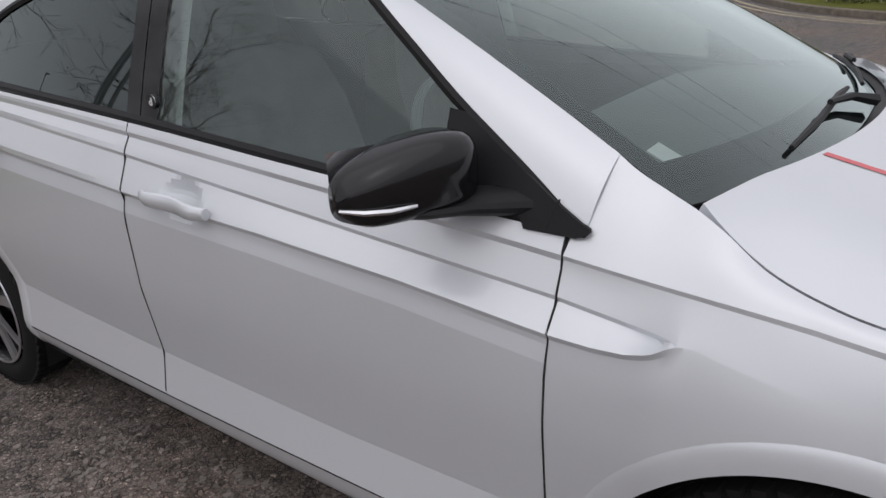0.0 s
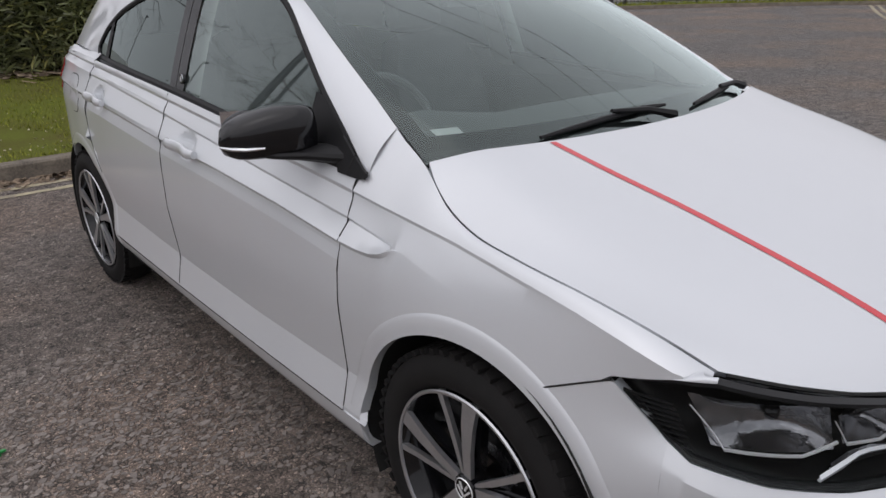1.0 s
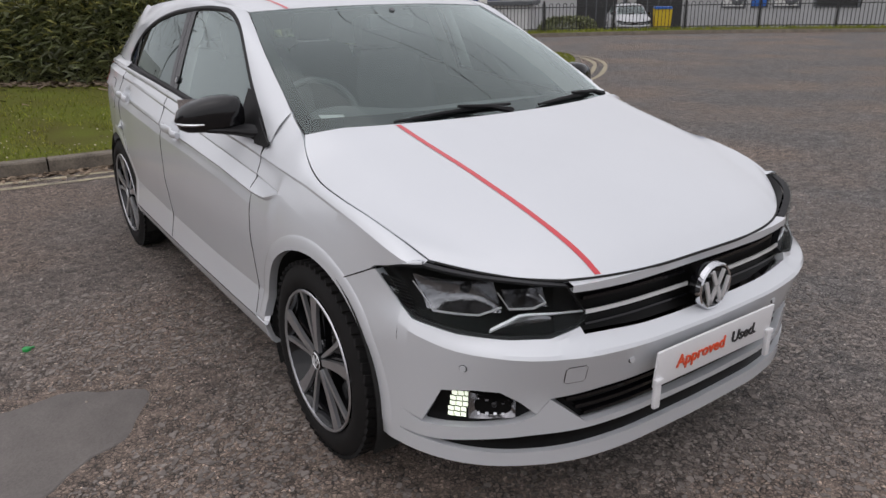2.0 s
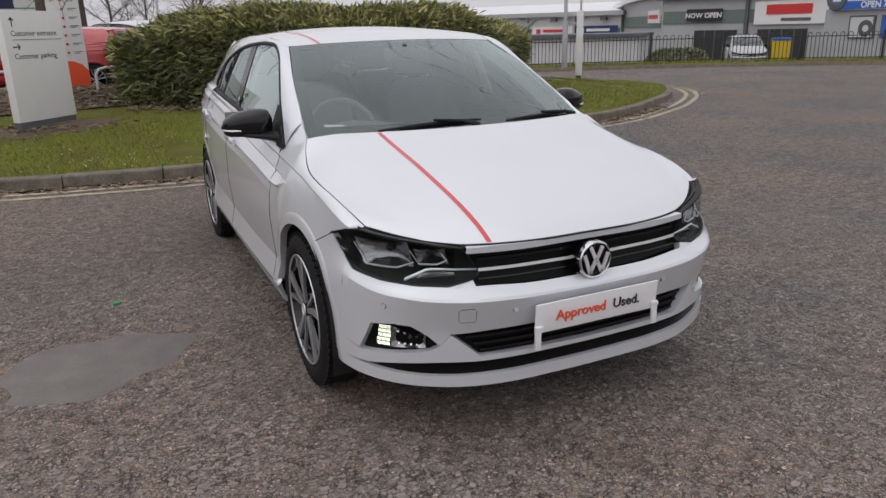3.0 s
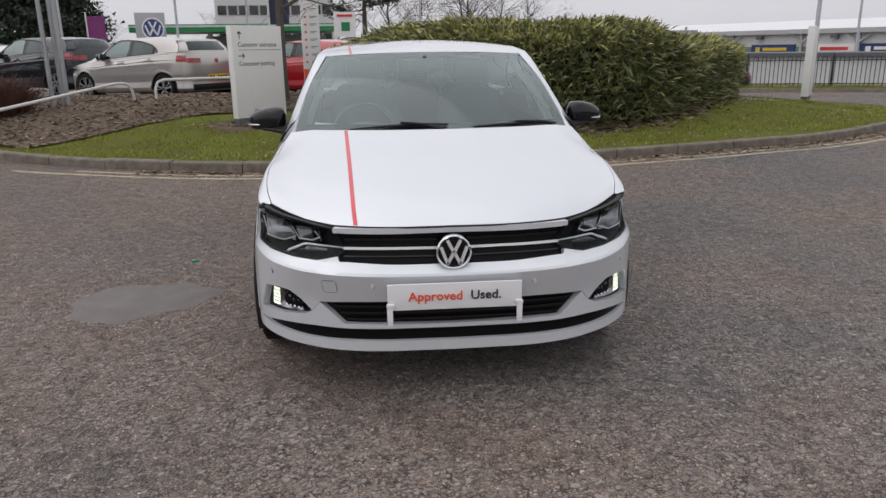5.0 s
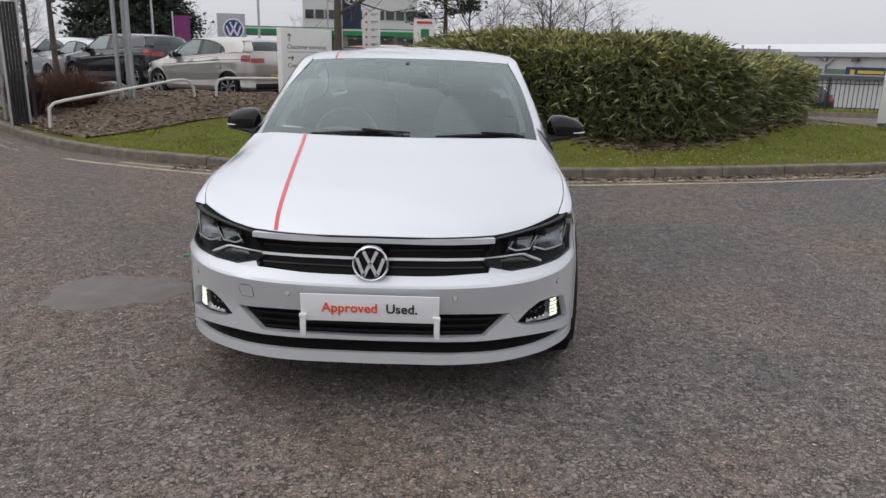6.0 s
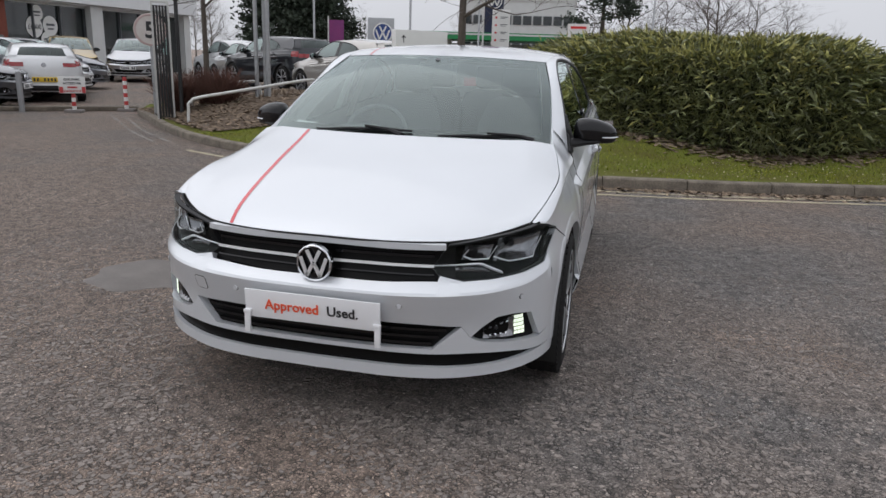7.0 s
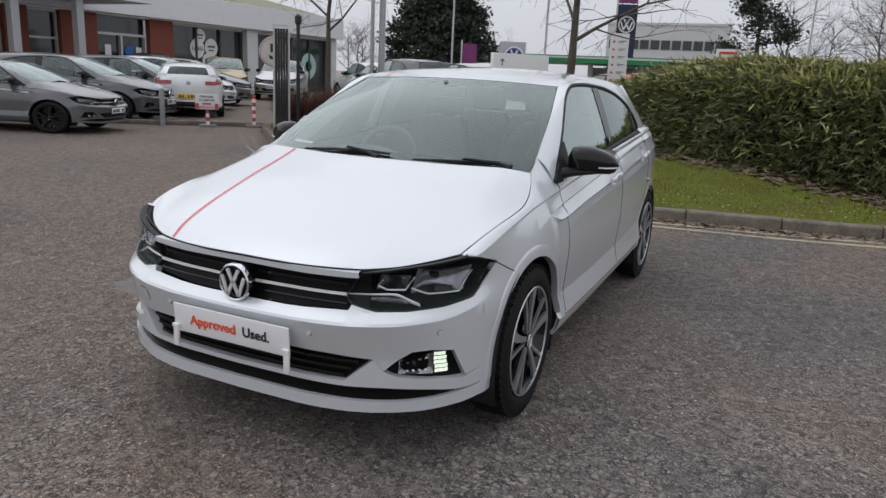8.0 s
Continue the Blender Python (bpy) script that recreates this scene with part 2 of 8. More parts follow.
AXLE_F, AXLE_R, HUB, ARCH = 0.805, 3.355, 0.318, 0.357
upper = spline([(0.30, 0.742), (0.42, 0.780), (0.56, 0.813), (0.72, 0.838), (0.88, 0.857), (1.1, 0.878), (1.27, 0.897), (1.72, 0.936), (2.31, 0.985), (2.9, 1.028), (3.4, 1.05), (4.1, 1.05)])
middle = lines([(0.3, 0.70), (0.8, 0.765), (1.02, 0.800), (1.244, 0.834), (1.82, 0.891), (2.29, 0.937), (2.88, 0.99), (3.5, 1.02), (4.1, 1.03)])
lower = lines([(0.3, 0.68), (0.8, 0.745), (1.02, 0.803), (1.05, 0.8025), (1.075, 0.791), (1.11, 0.782), (1.16, 0.779), (1.237, 0.782), (1.52, 0.812), (1.87, 0.837), (2.31, 0.858), (2.87, 0.90), (3.5, 0.93), (4.1, 0.94)])
belt = spline([(1.15, 0.918), (1.72, 0.957), (2.32, 1.005), (2.94, 1.045), (3.3, 1.062), (4.1, 1.06)])
kick = lines([(1.1, 0.425), (1.7, 0.425), (2.28, 0.44), (2.83, 0.462), (3.0, 0.47)])
sill_top = lines([(1.1, 0.322), (2.3, 0.334), (3.0, 0.345)])
sill_low = lines([(0.0, 0.215), (1.1, 0.225), (3.0, 0.262), (4.1, 0.27)])
nose_in = lines([(0.19, 0.06), (0.214, 0.022), (0.236, -0.004), (0.27, -0.014), (0.335, -0.010), (0.365, 0.006), (0.42, 0.027), (0.48, 0.008), (0.527, -0.008), (0.535, -0.009), (0.543, -0.004), (0.57, 0.032), (0.62, 0.052), (0.69, 0.062), (0.72, 0.072), (0.765, 0.09), (0.85, 0.15)])
corner_in = lines([(0.19, 0.05), (0.225, 0.014), (0.26, -0.008), (0.335, -0.015), (0.445, -0.013), (0.525, -0.014), (0.535, -0.013), (0.58, -0.001), (0.62, 0.010), (0.72, 0.030), (0.765, 0.062), (0.85, 0.13)])


HANDLES = [(y, lower(y) + 0.014) for y in (2.115, 2.985)]
shoulder = lines([(0.3, 0.045), (0.6, 0.050), (0.88, 0.072), (1.2, 0.073), (4.1, 0.073)])


def flank_in(z, y):
    u, l = upper(y), lower(y)
    m = max(middle(y), l + 0.011)
    over = smooth(m - 0.004, m + 0.022, z)
    door = smooth(1.03, 1.085, y) * (1 - over) + smooth(0.80, 1.20, y) * over
    k, s, b, top = kick(y), sill_top(y), sill_low(y), shoulder(y)
    d = 0.0
    if door < 1:
        t = max(0.0, min(1.6, (z - 0.56) / (u - 0.56)))
        d += (1 - door) * float(np.interp(z, [b - 0.03, b, b + 0.03, s, k, 0.56], [0.07, 0.035, 0.014, 0.006, 0.006, 0.005]) + (top - 0.005) * t ** (1.4 + smooth(0.55, 0.95, y)) + 0.003 * smooth(0.5, 0.8, y) * max(0.0, 1 - abs(z - u + 0.008) / 0.008))
    if door > 0:
        d += door * float(np.interp(z, [b - 0.03, b, b + 0.03, s, k, k + 0.02, 0.62, l - 0.06, l - 0.014, l, m - 0.009, m, u - 0.012, u, u + 0.05, u + 0.2],
                                    [0.07, 0.035, 0.008, -0.006, 0.019, 0.0175, 0.005, 0.012, 0.026, 0.018, 0.055, 0.052, 0.075, 0.071, 0.10, 0.18]))
        for hy, hz in HANDLES:
            r2 = ((y - hy) / 0.075) ** 2 + ((z - hz) / 0.046) ** 2
            if r2 < 1:
                d += 0.020 * (1 - r2) ** 1.3
    return d


def skin(q, z, out=0.0, side=1):
    """A point of the outer skin at the run q and the height z, pushed out by a little."""
    x, y = plan(q)
    e = plan(q + 0.004) - plan(q - 0.004)
    e /= np.hypot(*e) + 1e-12
    n = np.array([e[1], -e[0]])
    if y < 0.7:
        zt, z = z, min(z, 0.66)
        near = 1 - smooth(0.30, 0.52, y)
        if near > 0:
            z += near * (float(np.interp(z, [0.42, band(min(x, 0.80)), 0.66], [0.42, 0.533, 0.66])) - z)
        f = 1 - smooth(0.56, 0.80, x)
        d = nose_in(z) * f + corner_in(z) * (1 - f)
        w = smooth(0.34, 0.64, y)
        d = d * (1 - w) + (flank_in(zt, y) * w if w else 0)
        z = zt
    else:
        d = flank_in(z, y)
    d -= out
    return Vector((side * (x - n[0] * d), y - n[1] * d, z))


def flank(bm, ys, levels, side, folds="", out=0.0, depth=0.015):
    """A piece of the flank: columns at ys, rows between neighbouring level functions of y (pairs of function and row count)."""
    rows = [[] for _ in range(sum(n for _, n in levels[1:]) + 1)]
    for y in ys:
        q = at_y(y)
        zs = [levels[0][0](y)]
        for (f, n) in levels[1:]:
            a, b = zs[-1], max(f(y), zs[-1])
            zs += [a + (b - a) * (k + 1) / n for k in range(n)]
        for r, z in zip(rows, zs):
            r.append(skin(q, z, out, side))
    return sheet(bm, rows, folds, depth)


def arch_top(y, a):
    d = ARCH**2 - (y - a) ** 2
    return HUB + math.sqrt(d) if d > 0 else None


def arch_cols(a, y0, y1, n):
    """Columns over a wheel opening, dense where its edge stands upright."""
    t0, t1 = math.asin(max(-1, (y0 - a) / ARCH)), math.asin(min(1, (y1 - a) / ARCH))
    return [a + ARCH * math.sin(t0 + (t1 - t0) * k / n) for k in range(n + 1)]


def steps(a, b, n):
    return [a + (b - a) * k / n for k in range(n + 1)]


car = thing("hatchback_car", "white silver hatchback with black mirrors and red bonnet stripe on asphalt", "car")

# Front outline curves over the half width x
HL_LOW = lines([(0.430, 0.624), (0.455, 0.603), (0.543, 0.583), (0.64, 0.588), (0.73, 0.602), (0.787, 0.622), (0.808, 0.657), (0.8275, 0.721)])
HL_TOP = lines([(0.430, 0.626), (0.493, 0.709), (0.58, 0.722), (0.69, 0.744), (0.778, 0.764), (0.80, 0.753), (0.8275, 0.723)])
grille_low = spline([(0, 0.570), (0.25, 0.572), (0.42, 0.582), (0.52, 0.583)])
grille_top = spline([(0, 0.690), (0.25, 0.688), (0.485, 0.692)])
strip_top = spline([(0, 0.713), (0.25, 0.711), (0.485, 0.711)])
band = spline([(0, 0.533), (0.3, 0.536), (0.5, 0.543), (0.65, 0.553), (0.75, 0.572), (0.80, 0.60)])
lip_low = spline([(0, 0.214), (0.4, 0.216), (0.65, 0.226), (0.80, 0.247)])
strip_lo = spline([(0, 0.257), (0.4, 0.259), (0.65, 0.267), (0.79, 0.292), (0.82, 0.30)])
strip_hi = spline([(0, 0.309), (0.4, 0.310), (0.6, 0.312), (0.70, 0.308), (0.79, 0.296), (0.82, 0.301)])
HOLE_LO = lines([(0, 0.325), (0.438, 0.329), (0.540, 0.414), (0.575, 0.372), (0.61, 0.356), (0.70, 0.345), (0.775, 0.338), (0.80, 0.36)])
HOLE_HI = lines([(0, 0.424), (0.40, 0.423), (0.540, 0.416), (0.575, 0.374), (0.61, 0.41), (0.655, 0.449), (0.70, 0.455), (0.749, 0.447), (0.775, 0.345), (0.80, 0.36)])
XF = sorted(set(steps(0, 0.40, 10) + steps(0.40, 0.80, 40) + [0.438, 0.540, 0.575, 0.655, 0.749, 0.775, 0.43, 0.543, 0.787]))


def front(bm, xs, lo, hi, n, side, folds="", out=0.0, depth=0.03):
    rows = [[skin(at_x(x), lo(x) + max(0.0, hi(x) - lo(x)) * k / n, out, side) for x in xs] for k in range(n + 1)]
    return sheet(bm, rows, folds, depth)


def bumper_top(x):
    return grille_low(x) if x < 0.455 else HL_LOW(x)


bm = bmesh.new()
SEAM = (0.640, 0.641)          # where the bumper meets the wing at the wheel opening, y and z
for s in (1, -1):
    front(bm, XF, lip_low, strip_lo, 5, s, "t", 0, 0.02)
    front(bm, XF, strip_hi, HOLE_LO, 3, s, "tb", 0, 0.03)
    front(bm, XF, HOLE_HI, band, 5, s, "b", 0, 0.035)
    front(bm, XF, band, bumper_top, 4, s, "t", 0, 0.03)
    # the wrap from the lamp's end back to the wheel opening
    qf = at_x(0.80)
    zt = lines([(0, bumper_top(0.80)), (0.37, 0.7195), (1, SEAM[1])])
    rows = []
    for k in range(25):
        v = k / 24
        row = []
        for j in range(15):
            u = j / 14
            lo = 0.247
            z = lo + (zt(u) - lo) * v
            end = AXLE_F - math.sqrt(max(0.0, ARCH**2 - (min(z, SEAM[1]) - HUB) ** 2))
            z2 = z if u < 1 else min(z, SEAM[1])
            q = qf + (at_y(end) - qf) * u
            row.append(skin(q, z2, 0, s))
        rows.append(row)
    sheet(bm, rows, "rt", 0.025)
bmesh.ops.remove_doubles(bm, verts=bm.verts, dist=0.0002)
bumper = part("front_bumper", bm, PAINT, car, sharp=22)

bm = bmesh.new()
for s in (1, -1):
    front(bm, [x for x in XF if x <= 0.487], grille_top, strip_top, 2, s, "tb", 0.004, 0.03)
bmesh.ops.remove_doubles(bm, verts=bm.verts, dist=0.0002)
part("bonnet_lip", bm, PAINT, car)

# black strip, lower grille and upper grille
bm = bmesh.new()
for s in (1, -1):
    front(bm, XF, lambda x: strip_lo(x) - 0.006, lambda x: strip_hi(x) + 0.006, 3, s, "", -0.018)
part("lower_valance", bm, DARK, car, "matt black air dam strip")
bm = bmesh.new()
xs = [x for x in XF if x <= 0.5401]
for s in (1, -1):
    front(bm, xs, lambda x: HOLE_LO(x) - 0.008, lambda x: HOLE_HI(x) + 0.008, 3, s, "", -0.034)
low_grille = part("lower_grille", bm, DARK, car, "black lower grille with slats")
for z0 in (0.345, 0.371, 0.398):
    bm = bmesh.new()
    for s in (1, -1):
        wide = 0.418 + (z0 - 0.329) * 1.05
        front(bm, steps(0, wide, 14), lambda x: z0 - 0.006, lambda x: z0 + 0.004, 2, s, "tb", -0.016, 0.02)
    part("slat", bm, GLOSS_BLACK, low_grille)
bm = bmesh.new()
xs = [x for x in XF if x <= 0.52]
for s in (1, -1):
    front(bm, xs, lambda x: min(grille_low(x), HL_LOW(x)) - 0.004, lambda x: grille_top(x) + 0.004, 4, s, "", -0.03)
grille = part("radiator_grille", bm, DARK, car, "gloss black grille with chrome strip")
for z0, hgt, mt, lab in ((0.632, 0.0050, BRIGHT, "chrome strip"), (0.600, 0.0025, GLOSS_BLACK, ""), (0.664, 0.005, GLOSS_BLACK, "")):
    for s in (1, -1):
        bm = bmesh.new()
        front(bm, steps(0.055, 0.437, 14), lambda x: z0 - hgt - (0.43 - x) * 0.01, lambda x: z0 + hgt - (0.43 - x) * 0.01, 2, s, "tb", -0.003 if mt is BRIGHT else -0.014, 0.006 if mt is BRIGHT else 0.015)
        part("grille_bar", bm, mt, grille, lab)

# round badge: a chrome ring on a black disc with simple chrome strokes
bm = bmesh.new()
lathe(bm, [(0.03, 0.0), (0.03, 0.062), (0.045, 0.064), (0.06, 0.06)], (0, -0.012, 0.622), "y")
badge = part("badge", bm, GLOSS_BLACK, car, "round black badge with chrome ring")
bm = bmesh.new()
lathe(bm, [(0.030, 0.058), (0.018, 0.060), (0.016, 0.064), (0.020, 0.068), (0.034, 0.069)], (0, -0.012, 0.622), "y", 48)
part("ring", bm, CHROME, badge)


def stroke(bm, a, b, w, lift, thick=0.006):
    d = Vector((b[0] - a[0], b[1] - a[1]))
    n = Vector((-d.y, d.x)).normalized() * w / 2
    slab(bm, [(a[0] - n.x, a[1] - n.y), (b[0] - n.x, b[1] - n.y), (b[0] + n.x, b[1] + n.y), (a[0] + n.x, a[1] + n.y)], lift, thick)


def emblem(r, lift, thick, material, parent):
    """Two stacked zigzags inside a ring of radius r, stroke by stroke."""
    for a, b in (((-0.40, 0.78), (-0.06, 0.10)), ((0.40, 0.78), (0.06, 0.10)), ((-0.80, 0.36), (-0.40, -0.74)), ((0.80, 0.36), (0.40, -0.74)), ((-0.40, -0.74), (-0.02, 0.02)), ((0.40, -0.74), (0.02, 0.02))):
        bm = bmesh.new()
        stroke(bm, (a[0] * r, a[1] * r), (b[0] * r, b[1] * r), 0.20 * r, lift, thick)
        part("emblem_stroke", bm, material, parent, smooth=False)


emblem(0.062, lambda a, b, h: (a, 0.018 - 0.012 - h, 0.622 + b), 0.006, BRIGHT, badge)

# show plate with its holders
bm = bmesh.new()
box(bm, (0.521, 0.008, 0.108), (0, -0.018, 0.456), (4, 0, 0), 0.003)
plate = part("show_plate", bm, WHITE, car, "white plate lettered Approved Used")
for s in (1, -1):
    bm = bmesh.new()
    box(bm, (0.022, 0.012, 0.085), (s * 0.252, -0.022, 0.386), (0, 0, 0), 0.003)
    box(bm, (0.030, 0.014, 0.014), (s * 0.250, -0.024, 0.424), (0, 0, 0), 0.003)
    part("holder", bm, WHITE, plate, "white plastic clip")
words("word", "Approved", 0.0520, pose(-0.180, -0.0235, 0.441, 94, 0, 0), ORANGE, plate, "orange lettering", bold=0.0008)
words("word", "Used.", 0.0520, pose(0.060, -0.0235, 0.441, 94, 0, 0), INK, plate, "black lettering", bold=0.0008)

# lamps
lens_x = sorted(set(steps(0.430, 0.8275, 36) + [0.493, 0.543, 0.778, 0.787]))


def lamp_pt(x, v, out, side):
    lo, hi = HL_LOW(x), HL_TOP(x)
    return skin(at_x(x), lo + (hi - lo) * v, out, side)


for s in (1, -1):
    bm = bmesh.new()
    rows = []
    mid = (0.63, 0.67)
    for k in range(9):
        row = []
        for x in lens_x:
            row.append(lamp_pt(x, k / 8, -0.030 - 0.055 * math.sin(math.pi * k / 8) ** 0.5 * min(1, max(0, (x - 0.425) * 9), (0.84 - x) * 12), s))
        rows.append(row)
    sheet(bm, rows)
    lamp = part("headlamp", bm, DARK, car, "dark headlamp with clear lens and chrome inlays")
    bm = bmesh.new()
    sheet(bm, [[lamp_pt(x, k / 8, 0.001, s) for x in lens_x] for k in range(9)])
    ob = part("lens", bm, LENS, lamp)
    ob.visible_shadow = False
    for v0, v1 in ((0.0, 0.045), (0.955, 1.0)):
        bm = bmesh.new()
        sheet(bm, [[lamp_pt(x, v, -0.004, s) for x in lens_x] for v in (v0, v1)], "tb", 0.02)
        part("bezel", bm, TRIM, lamp)
    # chrome flash that carries the grille strip on, bent down at its outer end
    def strip(name, pts, width, out, material, label=""):
        bm = bmesh.new()
        rows = [[skin(at_x(x), z - w, out, s), skin(at_x(x), z, out + 0.003, s), skin(at_x(x), z + w, out - 0.001, s)] for (x, z), w in zip(pts, width)]
        sheet(bm, rows, "lr", 0.006)
        part(name, bm, material, lamp, label)
    strip("flash", ((0.440, 0.632), (0.52, 0.635), (0.60, 0.638), (0.618, 0.636), (0.645, 0.622), (0.676, 0.606)), (0.0026, 0.0032, 0.0040, 0.0048, 0.0056, 0.0050), -0.012, BRIGHT, "chrome flash")
    strip("amber_reflector", ((0.52, 0.612), (0.57, 0.615), (0.62, 0.612), (0.65, 0.604)), (0.005, 0.009, 0.009, 0.004), -0.040, REFLECTOR)
    # two ribbed reflector chambers, each in a bright angular rim
    for xa, xb, za, zb, rim_path in ((0.548, 0.650, 0.652, 0.705, ((0.566, 0.690), (0.547, 0.667), (0.580, 0.6535), (0.640, 0.656), (0.664, 0.702))),
                                     (0.664, 0.786, 0.645, 0.728, ((0.655, 0.662), (0.698, 0.6430), (0.768, 0.6455), (0.792, 0.712)))):
        bm = bmesh.new()
        rows = []
        for k in range(9):
            v = k / 8
            rows.append([skin(at_x(xa + (xb - xa) * (u + 0.14 * (v - 0.5))), za + (zb - za) * v, -0.020 - 0.045 * (1 - (2 * u - 1) ** 2) * (1 - (2 * v - 1) ** 4) - (0.0035 if i % 2 else 0.0) * v, s) for i, u in enumerate(steps(0, 1, 26))])
        sheet(bm, rows)
        part("reflector", bm, REFLECTOR, lamp, "dark silver ribbed reflector bowl", sharp=80)
        bm = bmesh.new()
        lathe(bm, [(0.0, 0.0), (-0.004, 0.009), (0.0, 0.013), (0.012, 0.014)], tuple(skin(at_x((xa + xb) / 2), za + (zb - za) * 0.62, -0.050, s)), "y", 14)
        part("bulb", bm, GLOSS_BLACK, lamp)
        for k in range(len(rim_path) - 1):
            a, b = rim_path[k], rim_path[k + 1]
            thick = 0.0030 if a[1] < 0.67 and b[1] < 0.67 else 0.0013
            bm = bmesh.new()
            tube(bm, [skin(at_x(a[0] + (b[0] - a[0]) * t), a[1] + (b[1] - a[1]) * t, -0.012, s) for t in steps(0, 1, 4)], thick, 5)
            part("rim", bm, BRIGHT, lamp)
    # ribbed dark side marker
    for k in range(9):
        bm = bmesh.new()
        z = 0.634 + 0.0085 * k
        xx = 0.788 + 0.0016 * k
        tube(bm, [skin(at_x(x), z, -0.014, s) for x in steps(xx, xx + 0.022, 3)], 0.0022, 5)
        part("rib", bm, TRIM, lamp)
    # fog and running lamp
    bm = bmesh.new()
    fx = [x for x in XF if 0.575 <= x <= 0.775]
    rows = [[skin(at_x(x), HOLE_LO(x) - 0.004 + (HOLE_HI(x) - HOLE_LO(x) + 0.008) * k / 5, -0.028, s) for x in fx] for k in range(6)]
    sheet(bm, rows)
    fog = part("fog_lamp", bm, DARK, car, "black fog lamp pocket with lit running light")
    for r in range(5):
        for c in range(3):
            bm = bmesh.new()
            x0, z0 = 0.7165 + 0.0098 * c - 0.0016 * r + 0.0012 * (r % 2), 0.362 + 0.0156 * r
            sheet(bm, [[skin(at_x(x), z + 0.0015 * (x > x0), -0.020, s) for x in (x0, x0 + 0.0082)] for z in (z0, z0 + 0.0112)], "lrtb", 0.002)
            part("led", bm, LED, fog, "lit white light cell")
    bm = bmesh.new()
    rows = []
    for k in range(7):
        v = k / 6
        rows.append([skin(at_x(0.622 + 0.090 * u), 0.360 + (0.050 + 0.028 * u) * v, -0.018 - 0.03 * (1 - (2 * u - 1) ** 2) * (1 - (2 * v - 1) ** 2), s) for u in steps(0, 1, 8)])
    sheet(bm, rows)
    part("reflector", bm, REFLECTOR, fog)
    for k in range(5):
        bm = bmesh.new()
        x1 = 0.630 + 0.016 * k
        sheet(bm, [[skin(at_x(x1 + dx), 0.362 + (0.034 + 0.007 * k) * v, -0.021 - 0.012 * math.sin(math.pi * v), s) for dx in (0.0, 0.003, 0.006)] for v in steps(0.1, 0.95, 5)], "lr", 0.005)
        part("facet", bm, SATIN if k % 2 else CHROME, fog)
    bm = bmesh.new()
    bmesh.ops.create_uvsphere(bm, u_segments=12, v_segments=8, radius=0.011, matrix=Matrix.Translation(skin(at_x(0.668), 0.394, -0.034, s)))
    part("bulb", bm, GLOSS_BLACK, fog)
    # parking sensors
    for x, z in ((0.318, 0.494), (0.716, 0.518)):
        bm = bmesh.new()
        c = skin(at_x(x), z, 0.0, s)
        e = skin(at_x(x), z, 0.004, s)
        tube(bm, [c - (e - c), e - (e - c) * 0.7], 0.0105, 14)
        part("parking_sensor", bm, TRIM, car)
        bm = bmesh.new()
        tube(bm, [c, e], 0.0088, 14)
        part("parking_sensor", bm, PAINT, car)
# towing-eye cover on the car's right
bm = bmesh.new()
front(bm, steps(0.458, 0.512, 4), lambda x: 0.464, lambda x: 0.514, 3, -1, "lrtb", 0.0018, 0.01)
part("tow_cover", bm, PAINT, car)
# thin dark outline painted as the shade in the cover's gap
bm = bmesh.new()
tube(bm, [skin(at_x(x), z, 0.0008, -1) for x, z in ((0.457, 0.470), (0.457, 0.508), (0.463, 0.515), (0.507, 0.515), (0.513, 0.508), (0.513, 0.470), (0.507, 0.463), (0.463, 0.463), (0.457, 0.470))], 0.0012, 5, False)
part("panel_seal", bm, VOID, car, "thin dark joint round the tow cover")

